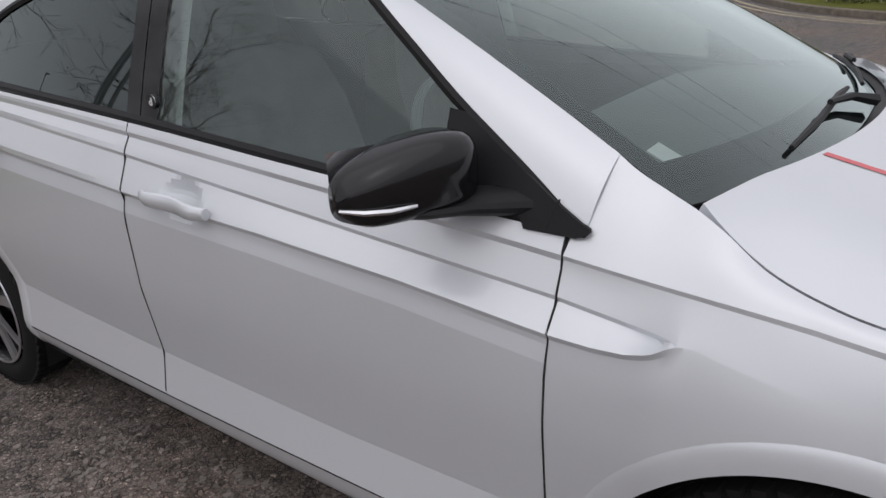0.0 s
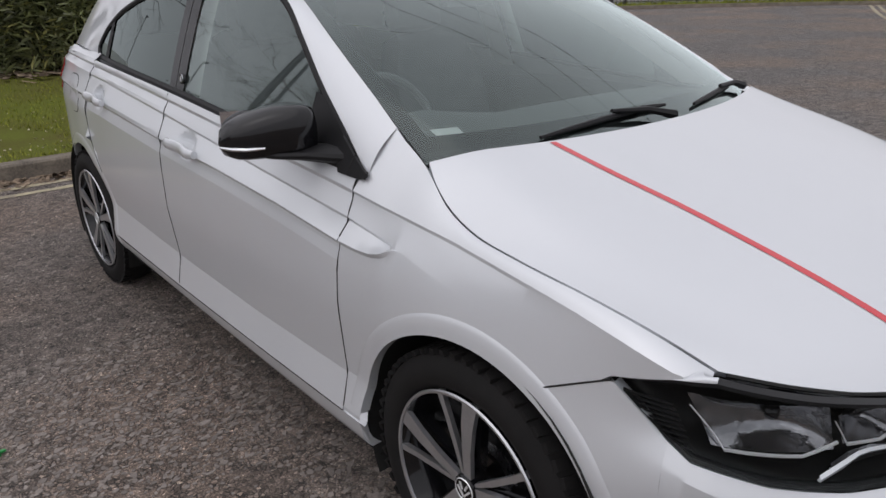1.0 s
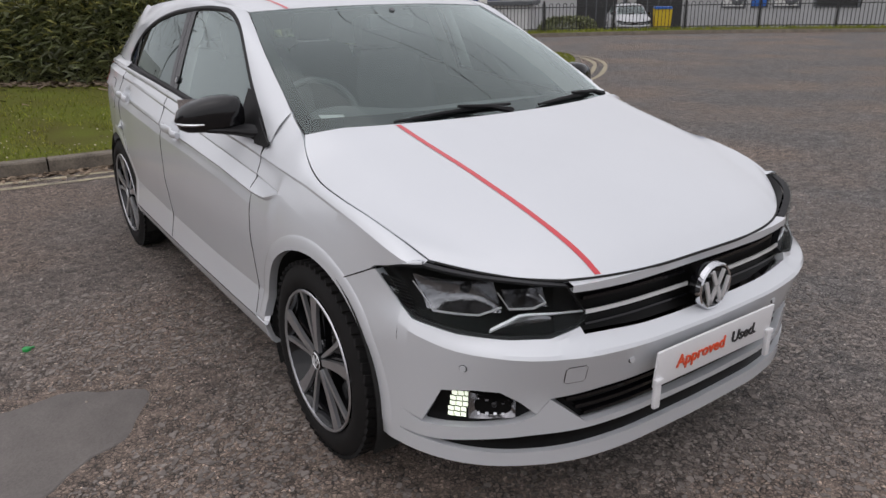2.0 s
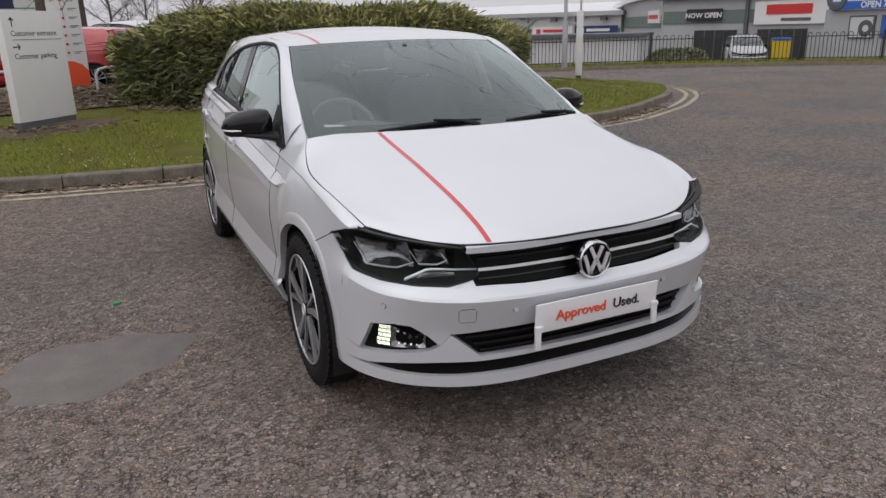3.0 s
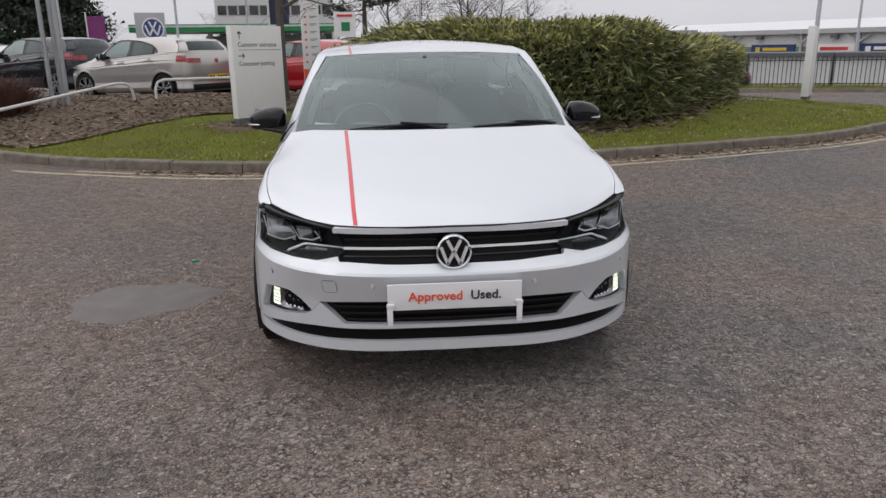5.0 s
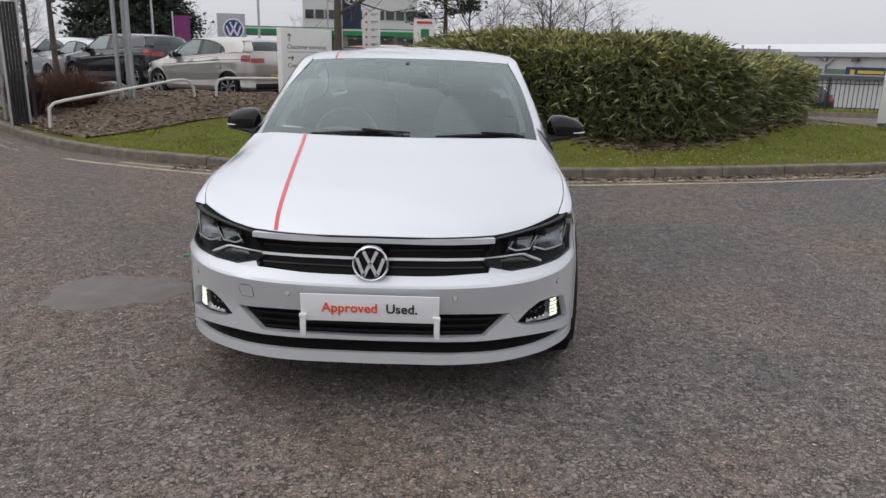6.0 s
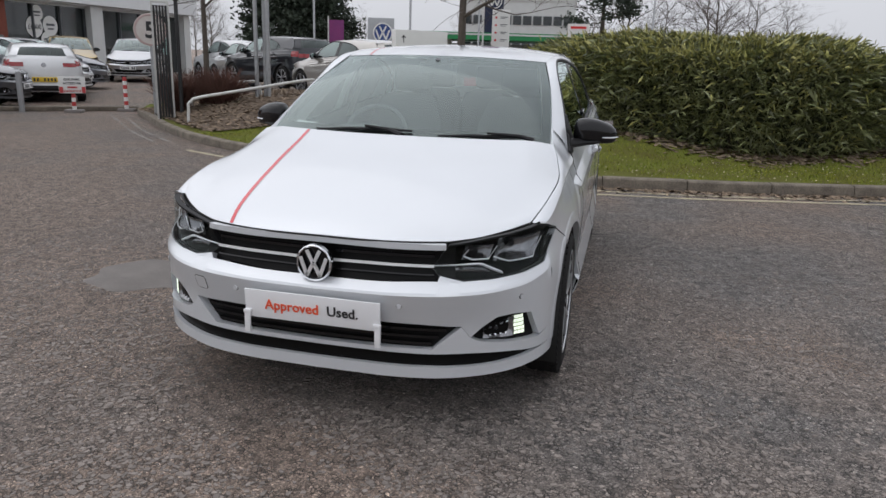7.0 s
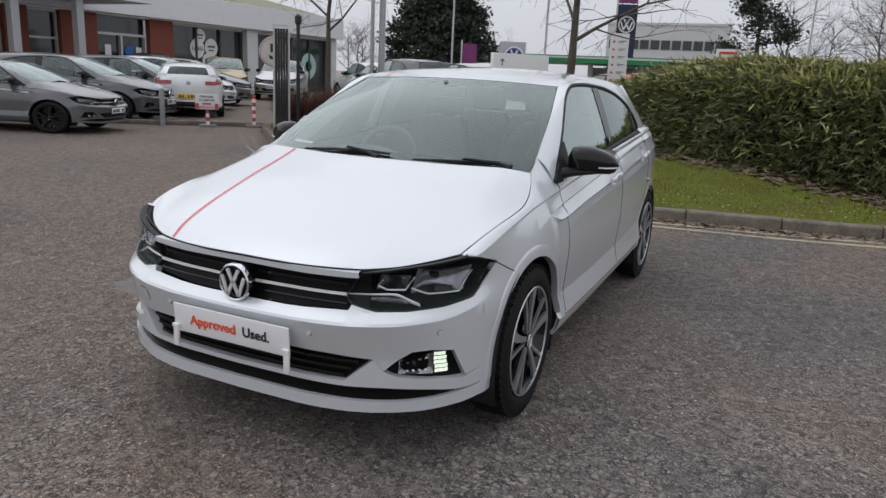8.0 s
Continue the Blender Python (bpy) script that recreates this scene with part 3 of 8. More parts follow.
# wings, doors, sills and rear quarters
for s in (1, -1):
    bm = bmesh.new()
    base = lines([(0.472, 0.7235), (0.50, 0.7095), (SEAM[0], SEAM[1] + 0.003), (SEAM[0] + 0.02, 0.67)])

    def wing_low(y):
        if y < SEAM[0]:
            return base(y)
        t = arch_top(y, AXLE_F)
        return t if t else sill_low(y) + 0.01
    edge = path3([(0.728, 0.342, 0.764), (0.752, 0.42, 0.798), (0.772, 0.56, 0.833), (0.781, 0.72, 0.856), (0.774, 0.86, 0.876), (0.758, 0.95, 0.905), (0.738, 1.02, 0.948), (0.724, 1.058, 0.966), (0.712, 1.10, 0.982), (0.704, 1.16, 1.010), (0.698, 1.20, 1.036)])
    _e = [Vector(edge(k / 400)) for k in range(401)]
    cols = [at_x(0.778) + (at_y(0.478) - at_x(0.778)) * k / 10 for k in range(10)]
    cols += [at_y(y) for y in steps(0.478, SEAM[0], 8)[:-1] + arch_cols(AXLE_F, SEAM[0], AXLE_F + ARCH, 54) + [AXLE_F + ARCH + 0.0005] + steps(1.166, 1.232, 5)]
    grid = []
    y_first = float(plan(cols[0])[1])
    for q in cols:
        px, y = (float(v) for v in plan(q))
        up = upper(y)
        low = HL_TOP(px) + 0.003 if y < 0.478 else wing_low(y)
        marks = [low]
        for f, n in ((min(0.43, lower(y) - 0.012), 4), (lower(y) - 0.012, 10), (lower(y), 2), (middle(y) - 0.009, 4), (middle(y), 2), (up - 0.008, 3), (up, 2)):
            a, b = marks[-1], max(f, marks[-1] + 0.0001)
            marks += [a + (b - a) * (k + 1) / n for k in range(n)]
        flat = [skin(q, z, 0, 1) for z in marks]
        u = (y - y_first) / (1.232 - y_first)
        p = _e[int(round(400 * min(1, max(0, u))))]
        top = flat[-1]
        flat += [top.lerp(p, v) + Vector((0.3, 0, 1)) * min(0.004, 0.12 * (p - top).length) * math.sin(math.pi * v) for v in steps(0, 1, 5)[1:]]
        w = 1 - smooth(0.32, 0.37, y)
        if w > 0:
            # over the lamp the wing rolls over in one curve from its lower edge to the bonnet
            a = flat[0]
            t0 = (skin(q, marks[0] + 0.05, 0, 1) - skin(q, marks[0], 0, 1)).normalized()
            span = (p - a).length
            t1 = Vector((-0.86, 0.12, 0.50)).normalized()
            b, c = a + t0 * span * 0.46, p - t1 * span * 0.46
            n = len(flat) - 1
            for k in range(n + 1):
                v = k / n
                roll = a * (1 - v) ** 3 + b * 3 * v * (1 - v) ** 2 + c * 3 * v * v * (1 - v) + p * v**3
                flat[k] = flat[k].lerp(roll, w)
        grid.append([(s * c.x, c.y, c.z) for c in flat])
    sheet(bm, list(map(list, zip(*grid))), "btr", 0.022)
    part("wing", bm, PAINT, car, "white silver front wing", sharp=15)

    def seam_b(v):
        return 2.288 + 0.038 * v

    def door(y0, y1, low, name):
        bm = bmesh.new()
        lv = [(low, 0), (lambda y: max(low(y), kick(y)), 3), (lambda y: max(low(y), lower(y) - 0.05), 8), (lambda y: max(low(y), lower(y) - 0.012), 4), (lambda y: max(low(y), lower(y)), 2), (lambda y: middle(y) - 0.009, 6), (middle, 1), (lambda y: upper(y) - 0.012, 3), (upper, 1), (belt, 2)]
        n = 72
        cols = [lambda z, f=j / n: (y0(z) + (y1(z) - y0(z)) * f) for j in range(n + 1)]
        rows = [[] for _ in range(sum(k for _, k in lv[1:]) + 1)]
        for c in cols:
            yc = c(0.6)
            zs = [low(yc)]
            for f, k in lv[1:]:
                a, b = zs[-1], max(f(yc), zs[-1])
                zs += [a + (b - a) * (i + 1) / k for i in range(k)]
            for r, z in zip(rows, zs):
                y = c(z)
                r.append(skin(at_y(y), z, 0, s))
        sheet(bm, rows, "lrbt", 0.022)
        return part(name, bm, PAINT, car, sharp=9)
    fd = door(lambda z: 1.236, lambda z: 2.286 + 0.045 * (z - 0.33) / 0.65, sill_top, "front_door")
    rear_edge = lines([(0.33, 2.96), (0.45, 2.985), (0.60, 3.07), (0.72, 3.15), (0.86, 3.17), (1.06, 3.12)])
    rd = door(lambda z: 2.290 + 0.045 * (z - 0.33) / 0.65, lambda z: rear_edge(z) - 0.002, sill_top, "rear_door")
    bm = bmesh.new()
    flank(bm, [1.1625] + steps(1.18, 2.98, 40), [(lambda y: sill_low(y) - 0.03, 0), (sill_low, 2), (lambda y: sill_top(y) - 0.004, 4)], s, "tlr", 0, 0.02)
    part("sill", bm, PAINT, car, sharp=20)
    # rear quarter round to the tail
    bm = bmesh.new()

    def tail_low(y):
        t = arch_top(y, AXLE_R)
        return t if t and y > AXLE_R - ARCH else sill_low(y)
    rows_y = arch_cols(AXLE_R, 3.075, AXLE_R + ARCH, 22) + [AXLE_R + ARCH + 0.0005]
    lv = [(tail_low, 0), (lambda y: max(tail_low(y), lower(y) - 0.012), 9), (lambda y: max(tail_low(y), lower(y)), 2), (middle, 3), (upper, 3), (belt, 1)]
    cols = []
    for y in rows_y:
        zs = [lv[0][0](y)]
        for f, k in lv[1:]:
            a, b = zs[-1], max(f(y), zs[-1])
            zs += [a + (b - a) * (i + 1) / k for i in range(k)]
        cols.append([skin(at_y(max(y, rear_edge(z) + 0.002)), z, 0, s) for z in zs])
    sheet(bm, list(map(list, zip(*cols))), "bl", 0.02)
    q0, q1 = at_y(AXLE_R + ARCH + 0.0005), float(_run[-1])
    rows = []
    for k in range(13):
        z = 0.27 + (1.06 - 0.27) * k / 12
        rows.append([skin(q0 + (q1 - q0) * j / 26, z, 0, s) for j in range(27)])
    sheet(bm, rows)
    part("rear_quarter", bm, PAINT, car, sharp=16)
    # tail lamp
    bm = bmesh.new()
    rows = [[skin(at_y(y), z, 0.006, s) for y in steps(3.74, 3.93, 8)] for z in steps(0.88, 1.02, 5)]
    sheet(bm, rows, "lrtb", 0.02)
    part("tail_lamp", bm, RED_LENS, car, "red tail lamp")
    # door handles: a bar over a hollow
    for dr, y0 in ((fd, 2.115), (rd, 2.985)):
        z0 = lower(y0) + 0.002
        bm = bmesh.new()
        rows = []
        for k in range(9):
            t = k / 8
            y = y0 - 0.108 + 0.216 * t
            c = skin(at_y(y), z0 + 0.010 + 0.012 * (t - 0.5), 0.036 * math.sin(math.pi * min(1, max(0, t * 0.9 + 0.05))) ** 0.5 + 0.001, s)
            h = 0.019 - 0.006 * abs(2 * t - 1) ** 3
            rows.append([c + Vector((s * 0.011 * math.cos(a), 0, h * math.sin(a))) for a in (2 * math.pi * i / 12 for i in range(12))])
        v = sheet(bm, rows, closed=True)
        bm.faces.new(v[0])
        bm.faces.new(v[-1])
        part("handle", bm, PAINT, dr)
    # dark strips stand in for the shade in the shut lines
    gaps = [[skin(at_y(1.2342), z, -0.0006, s) for z in steps(0.335, 0.925, 22)],
            [skin(at_y(2.288 + 0.045 * (z - 0.33) / 0.65), z, -0.0006, s) for z in steps(0.34, 1.0, 24)],
            [skin(at_y(rear_edge(z)), z, -0.0006, s) for z in steps(0.47, 1.05, 24)],
            [skin(at_y(y), sill_top(y) - 0.002, -0.0006, s) for y in steps(1.236, 2.96, 30)],
            [skin(at_y(y), base(y) - 0.0012, -0.0004, s) for y in steps(0.478, SEAM[0] - 0.006, 10)]]
    for g in gaps:
        bm = bmesh.new()
        tube(bm, g, 0.0023, 5, False)
        part("panel_seal", bm, VOID, car, "black rubber in a shut line")
    if s < 0:
        # the dark layer under the flap paints the shade of its gap
        for r0, o, mt, nm in ((0.086, -0.0006, VOID, "flap_seal"), (0.083, 0.0008, PAINT, "fuel_flap")):
            bm = bmesh.new()
            rows = []
            for k in range(6):
                r = r0 * k / 5
                rows.append([skin(at_y(3.36 + r * math.copysign(abs(math.cos(a)) ** 0.55, math.cos(a))), 0.90 + 0.95 * r * math.copysign(abs(math.sin(a)) ** 0.55, math.sin(a)), o + 0.001, s) for a in (2 * math.pi * i / 28 for i in range(28))])
            sheet(bm, rows, closed=True)
            part(nm, bm, mt, car)
    # rolled lip round each wheel opening
    for a, t0, t1 in ((AXLE_F, 5, 184), (AXLE_R, -10, 190)):
        bm = bmesh.new()
        rows = []
        for r, o in ((0.3565, 0.0022), (0.375, 0.0032), (0.391, 0.0030), (0.400, 0.0012), (0.412, -0.004)):
            rows.append([skin(at_y(a + r * math.cos(t)), HUB + r * math.sin(t), o, s) for t in steps(radians(t0), radians(t1), 48)])
        sheet(bm, rows, "b", 0.03)
        part("arch_lip", bm, PAINT, car, sharp=18)
    # wheel-arch liner
    for a in (AXLE_F, AXLE_R):
        bm = bmesh.new()
        rows = []
        for x in (0.845, 0.60, 0.50):
            rows.append([(s * x, a + (ARCH + 0.012) * math.cos(t) * (1 if x > 0.55 else 0.02), HUB + (ARCH + 0.012) * math.sin(t) * (1 if x > 0.55 else 0.02)) for t in steps(radians(-25), radians(205), 30)])
        sheet(bm, rows)
        part("arch_liner", bm, VOID, car)

# underside
bm = bmesh.new()
rows = [[(x * (0.6 if y < 0.3 else 1), y, 0.20 if 0.2 < y < 3.9 else 0.24) for x in steps(-0.6, 0.6, 4)] for y in (0.12, 0.2, 1.0, 2.0, 3.0, 3.9, 3.98)]
sheet(bm, rows)
for s in (1, -1):
    sheet(bm, [[(s * 0.60, 1.15, 0.20), (s * 0.60, 3.0, 0.20)], [(s * 0.83, 1.15, 0.205), (s * 0.83, 3.0, 0.235)]])
part("underside", bm, VOID, car)

# bonnet
SHUT = path3([(0.724, 0.338, 0.766), (0.748, 0.416, 0.800), (0.768, 0.56, 0.835), (0.777, 0.72, 0.858), (0.770, 0.86, 0.878), (0.754, 0.95, 0.907), (0.734, 1.02, 0.950), (0.716, 1.056, 0.976)])
ridge = spline([(0, 0.056, 0.717), (0.1, 0.11, 0.754), (0.3, 0.27, 0.822), (0.55, 0.50, 0.893), (0.8, 0.73, 0.951), (1.0, 0.895, 0.994)])


def bonnet(u, v, lift=0.0):
    a = abs(u)
    e, c = SHUT(v), ridge(v)
    k = 1 - a ** (3.0 - 0.9 * smooth(0, 0.5, v))
    kz = 1 - (0.90 * max(0.0, (a - 0.83) / 0.17) ** 1.35 + 0.10 * a**2)
    nose = 1 - smooth(0, 0.30, v)
    kz = kz * (1 - nose) + nose * (0.766 - float(np.interp(a, [0, 0.3, 0.64, 0.78, 0.9, 1], [0.717, 0.7155, 0.7165, 0.727, 0.746, 0.766]))) / 0.049
    return Vector((u * e[0], e[1] + (c[0] - e[1]) * k, e[2] + (c[1] - e[2]) * kz + lift))


bm = bmesh.new()
sheet(bm, [[bonnet(u, v) for u in steps(-1, 1, 56)] for v in steps(0, 1, 44)], "lrtb", 0.022)
part("bonnet", bm, PAINT, car, "white silver bonnet", sharp=25)
# a dark strip paints the shade of the gap at the bonnet's front
bm = bmesh.new()
tube(bm, [bonnet(u, 0.0, -0.004) + Vector((0, -0.002, 0)) for u in steps(-0.99, 0.99, 50)], 0.0036, 5, False)
part("panel_seal", bm, VOID, car, "black rubber under the bonnet edge")
bm = bmesh.new()
rows = []
for v in steps(0.004, 0.99, 40):
    u = -(0.373 + 0.064 * v) / SHUT(v)[0]
    rows.append([bonnet(u - 0.0085 / 0.75, v, 0.0012), bonnet(u, v, 0.0014), bonnet(u + 0.0085 / 0.75, v, 0.0012)])
sheet(bm, rows)
part("bonnet_stripe", bm, RED, car, "thin red stripe")

# windscreen, pillars and roof
SCREEN_EDGE = path3([(0.700, 1.085, 0.962), (0.690, 1.20, 1.030), (0.645, 1.50, 1.190), (0.572, 1.822, 1.334)])
SCREEN_MID = path3([(0, 0.925, 0.966), (0, 1.08, 1.052), (0, 1.40, 1.214), (0, 1.742, 1.352)])


def screen(u, v, out=0.0):
    e, c = SCREEN_EDGE(v), SCREEN_MID(v)
    k = 1 - abs(u) ** 2.4
    return Vector((u * e[0], e[1] + (c[1] - e[1]) * k - out * 0.45, e[2] + (c[2] - e[2]) * k + out * 0.9))


bm = bmesh.new()
sheet(bm, [[screen(u, v) for u in steps(-1, 1, 30)] for v in steps(0, 1, 20)])
glass = part("windscreen", bm, GLASS, car, "clear windscreen with dark border")
glass.visible_shadow = False
bm = bmesh.new()
for s in (1, -1):
    sheet(bm, [[screen(s * u, v, -0.004) for u in (0.935, 1.0)] for v in steps(0, 1, 20)])
sheet(bm, [[screen(u, v, -0.005) for u in steps(-1, 1, 30)] for v in (0, 0.06, 0.115)])
sheet(bm, [[screen(u, v, -0.005) for u in steps(-1, 1, 30)] for v in (0.965, 1.0)])
sheet(bm, [[screen(u, v, -0.006) for u in steps(-0.115, 0.115, 6)] for v in steps(0.87, 0.97, 4)])
part("screen_border", bm, TRIM, glass, "black painted border")

roof_mid = spline([(1.742, 1.354), (1.83, 1.377), (2.0, 1.402), (2.3, 1.424), (2.7, 1.428), (3.2, 1.406), (3.6, 1.365), (3.76, 1.34)])
ROOF_EDGE = spline([(1.822, 0.574, 1.337), (1.95, 0.590, 1.362), (2.3, 0.600, 1.384), (2.7, 0.598, 1.386), (3.2, 0.580, 1.362), (3.6, 0.555, 1.325), (3.74, 0.545, 1.305)])


def roof(u, v, lift=0.0):
    ye, yc = 1.824 + (3.58 - 1.824) * v, 1.744 + (3.66 - 1.744) * v
    e, c = ROOF_EDGE(ye), roof_mid(min(yc, 3.76))
    k = 1 - abs(u) ** 2.6
    return Vector((u * e[0], ye + (yc - ye) * k, e[1] + (c - e[1]) * (1 - abs(u) ** 2.3) + lift))


bm = bmesh.new()
sheet(bm, [[roof(u, v) for u in steps(-1, 1, 30)] for v in steps(0, 1, 26)], "b", 0.01)
part("roof", bm, PAINT, car)
bm = bmesh.new()
sheet(bm, [[roof(-0.745 + d, v, 0.0015) for d in (-0.012, 0.012)] for v in steps(0, 1, 26)])
part("roof_stripe", bm, RED, car, "thin red stripe")
bm = bmesh.new()
sheet(bm, [[roof(u * 0.97, 0.04 + 0.94 * v, -0.035) for u in steps(-1, 1, 10)] for v in steps(0, 1, 8)])
part("headlining", bm, LINING, car)


def light_x(y, z):
    """Half width of the side glazing."""
    h = z - belt(y)
    return 0.787 - 0.36 * h - 0.16 * h * h - 0.10 * max(0, y - 2.5) ** 2 * 0.5 - 0.02 * max(0, 1.5 - y)


# outline of the side glazing from its foot at the mirror over the top to the tail: y, z
DLO = [(1.207, 0.926), (1.30, 0.995), (1.46, 1.103), (1.60, 1.205), (1.74, 1.300), (1.86, 1.345), (2.02, 1.358), (2.3, 1.354), (2.6, 1.330), (2.85, 1.283), (3.03, 1.222), (3.15, 1.145), (3.185, 1.095), (3.16, 1.066)]
_d = path3([(y, z, 0) for y, z in DLO])


def dlo(u, shrink=0.0):
    y, z, _ = _d(u)
    e = _d(min(1, u + 0.01)) - _d(max(0, u - 0.01))
    e /= np.linalg.norm(e)
    y, z = y + e[1] * shrink, z - e[0] * shrink
    z = max(z, belt(y) + 0.004)
    return Vector((light_x(y, z), y, z))


PILLAR = [(0.700, 1.190, 1.030), (0.685, 1.275, 1.076), (0.664, 1.415, 1.150), (0.640, 1.545, 1.214), (0.602, 1.715, 1.292), (0.578, 1.835, 1.341), (0.592, 1.97, 1.364), (0.602, 2.28, 1.384), (0.600, 2.65, 1.386), (0.588, 3.0, 1.373), (0.574, 3.3, 1.353), (0.575, 3.56, 1.315), (0.64, 3.68, 1.18), (0.70, 3.70, 1.08)]
_dk = np.r_[0, np.cumsum([math.dist(DLO[i], DLO[i + 1]) for i in range(len(DLO) - 1)])]
RIM = spline([(a / _dk[-1], *p) for a, p in zip(_dk, PILLAR)])
for s in (1, -1):
    bm = bmesh.new()
    rows = [[] for _ in range(7)]
    for u in steps(0, 1, 70):
        a = dlo(u)
        b = Vector(RIM(u))
        for k in range(7):
            v = k / 6
            c = a.lerp(b, v)
            n = Vector((0.75, 0, 0.65))
            c += n * 0.012 * math.sin(math.pi * v) * min(1, (b - a).length * 6)
            rows[k].append((s * c.x, c.y, c.z))
    sheet(bm, rows, "bt", 0.02)
    # shoulder behind the glazing
    rows = []
    for k in range(5):
        v = k / 4
        row = []
        for y in steps(3.12, 3.72, 8):
            a = skin(at_y(y), belt(y) - 0.002, 0, 1)
            b = Vector((light_x(min(y, 3.2), 1.07) - 0.11 * max(0, y - 3.2), y, 1.075))
            c = a.lerp(b, v)
            row.append((s * c.x, c.y, c.z))
        rows.append(row)
    sheet(bm, rows)
    part("side_frame", bm, PAINT, car, "white roof rail and screen pillar", sharp=30)
    # black trim round the glazing
    bm = bmesh.new()
    rows = [[], [], []]
    for u in steps(0, 1, 70):
        for k, (sh, o) in enumerate(((-0.002, 0.003), (0.007, 0.005), (0.017, 0.0))):
            c = dlo(u, sh)
            rows[k].append((s * (c.x + o), c.y, c.z))
    sheet(bm, rows, "bt", 0.012)
    rows = [[], [], []]
    for y in steps(1.206, 3.165, 50):
        for k, (h, o) in enumerate(((-0.003, 0.003), (0.006, 0.006), (0.015, 0.001))):
            rows[k].append((s * (light_x(y, belt(y) + h) + o), y, belt(y) + h))
    sheet(bm, rows, "bt", 0.012)
    part("window_trim", bm, TRIM, car, "black window surround")

    def top_at(y):
        us = np.linspace(0, 0.93, 120)
        ys = [_d(a)[0] for a in us]
        return float(np.interp(y, ys, [_d(a)[1] for a in us])) - 0.016

    def glazing(name, y0, y1, material, n=14, out=0.0, lean=0.0, low=0.012, label=""):
        bm = bmesh.new()
        rows = []
        for k in range(9):
            v = k / 8
            row = []
            for y in steps(y0, y1, n):
                lo = belt(y) + low
                hi = max(lo + 0.002, top_at(y))
                z = lo + (hi - lo) * v
                row.append((s * (light_x(y, z) - 0.004 + out), y + lean * (z - 1.0), z))
            rows.append(row)
        sheet(bm, rows)
        return part(name, bm, material, car, label)
    glazing("front_side_glass", 1.38, 2.250, SIDE_GLASS, 20, label="clear front door glass").visible_shadow = False
    glazing("rear_side_glass", 2.345, 3.03, PRIVACY, 16, label="dark privacy glass").visible_shadow = False
    glazing("rear_quarter_glass", 3.055, 3.168, PRIVACY, 5).visible_shadow = False
    glazing("door_pillar", 2.243, 2.302, GLOSS_BLACK, 3, 0.004, 0.06, label="gloss black pillar cover")
    glazing("door_pillar", 2.306, 2.355, GLOSS_BLACK, 3, 0.004, 0.06, label="gloss black pillar cover")
    glazing("window_bar", 3.022, 3.058, TRIM, 2, 0.004)
    # small round badge on the pillar
    bm = bmesh.new()
    bx = light_x(2.262, 1.052)
    tube(bm, [(s * (bx - 0.004), 2.262, 1.052), (s * (bx + 0.008), 2.262, 1.052)], 0.016, 20)
    bd = part("pillar_badge", bm, INK, car, "small round badge with letter b")
    bm = bmesh.new()
    lathe(bm, [(0.0, 0.0135), (0.002, 0.0135), (0.002, 0.0165), (0.0, 0.0165)], (s * (bx + 0.008), 2.262, 1.052), "x", 24)
    part("ring", bm, CHROME, bd)
    words("letter", "b", 0.026, Matrix.Translation((s * (bx + 0.009), 2.262 + s * 0.007, 1.0435)) @ Matrix(((0, 0, s, 0), (-s if s > 0 else 1, 0, 0, 0), (0, 1, 0, 0), (0, 0, 0, 1))) if s < 0 else Matrix.Translation((bx + 0.009, 2.255, 1.0435)) @ pose(0, 0, 0, 90, 0, 90), WHITE, bd)
    # door mirror: sail, foot, shell, glass and repeater
    bm = bmesh.new()
    rows = []
    for k in range(5):
        v = k / 4
        row = []
        for y in steps(1.222, 1.475, 8):
            lo = belt(y) + 0.005
            hi = max(lo + 0.004, float(np.interp(y, [1.222, 1.30, 1.46, 1.475], [0.937, 0.990, 1.094, 1.088])))
            z = lo + (hi - lo) * v
            row.append((s * (light_x(y, z) + 0.006), y, z))
        rows.append(row)
    sheet(bm, rows, "lrtb", 0.012)
    mirror = part("door_mirror", bm, TRIM, car, "black door mirror")
    bm = bmesh.new()
    slab(bm, [(1.197, 0.936), (1.196, 0.930), (1.202, 0.924), (1.218, 0.920), (1.305, 0.922), (1.325, 0.96), (1.316, 1.004), (1.300, 0.995), (1.262, 0.970), (1.212, 0.942)], lambda a, b, h: (s * (light_x(a, b) + 0.007 + h), a, b), 0.006)
    part("corner_trim", bm, TRIM, mirror, "black corner trim in front of the door", smooth=False)
    bm = bmesh.new()
    tube(bm, [(s * (light_x(y, z) + 0.0125), y, z) for y, z in ((1.268, 0.921), (1.262, 0.95), (1.252, 0.972))], 0.0018, 5)
    part("seam", bm, VOID, mirror)
    bm = bmesh.new()
    rows = []
    for k, (x, y, z, a, b) in enumerate(((0.775, 1.36, 0.955, 0.085, 0.022), (0.80, 1.385, 0.955, 0.070, 0.022), (0.84, 1.42, 0.958, 0.055, 0.018), (0.90, 1.455, 0.962, 0.055, 0.014), (0.955, 1.50, 0.968, 0.045, 0.010))):
        rows.append([(s * x, y + a * math.cos(t), z + b * math.sin(t)) for t in (2 * math.pi * i / 14 for i in range(14))])
    sheet(bm, rows, closed=True)
    part("foot", bm, TRIM, mirror)
    shell = [[] for _ in range(15)]
    size_y = spline([(0, 0.052), (0.25, 0.092), (0.6, 0.088), (1, 0.050)])
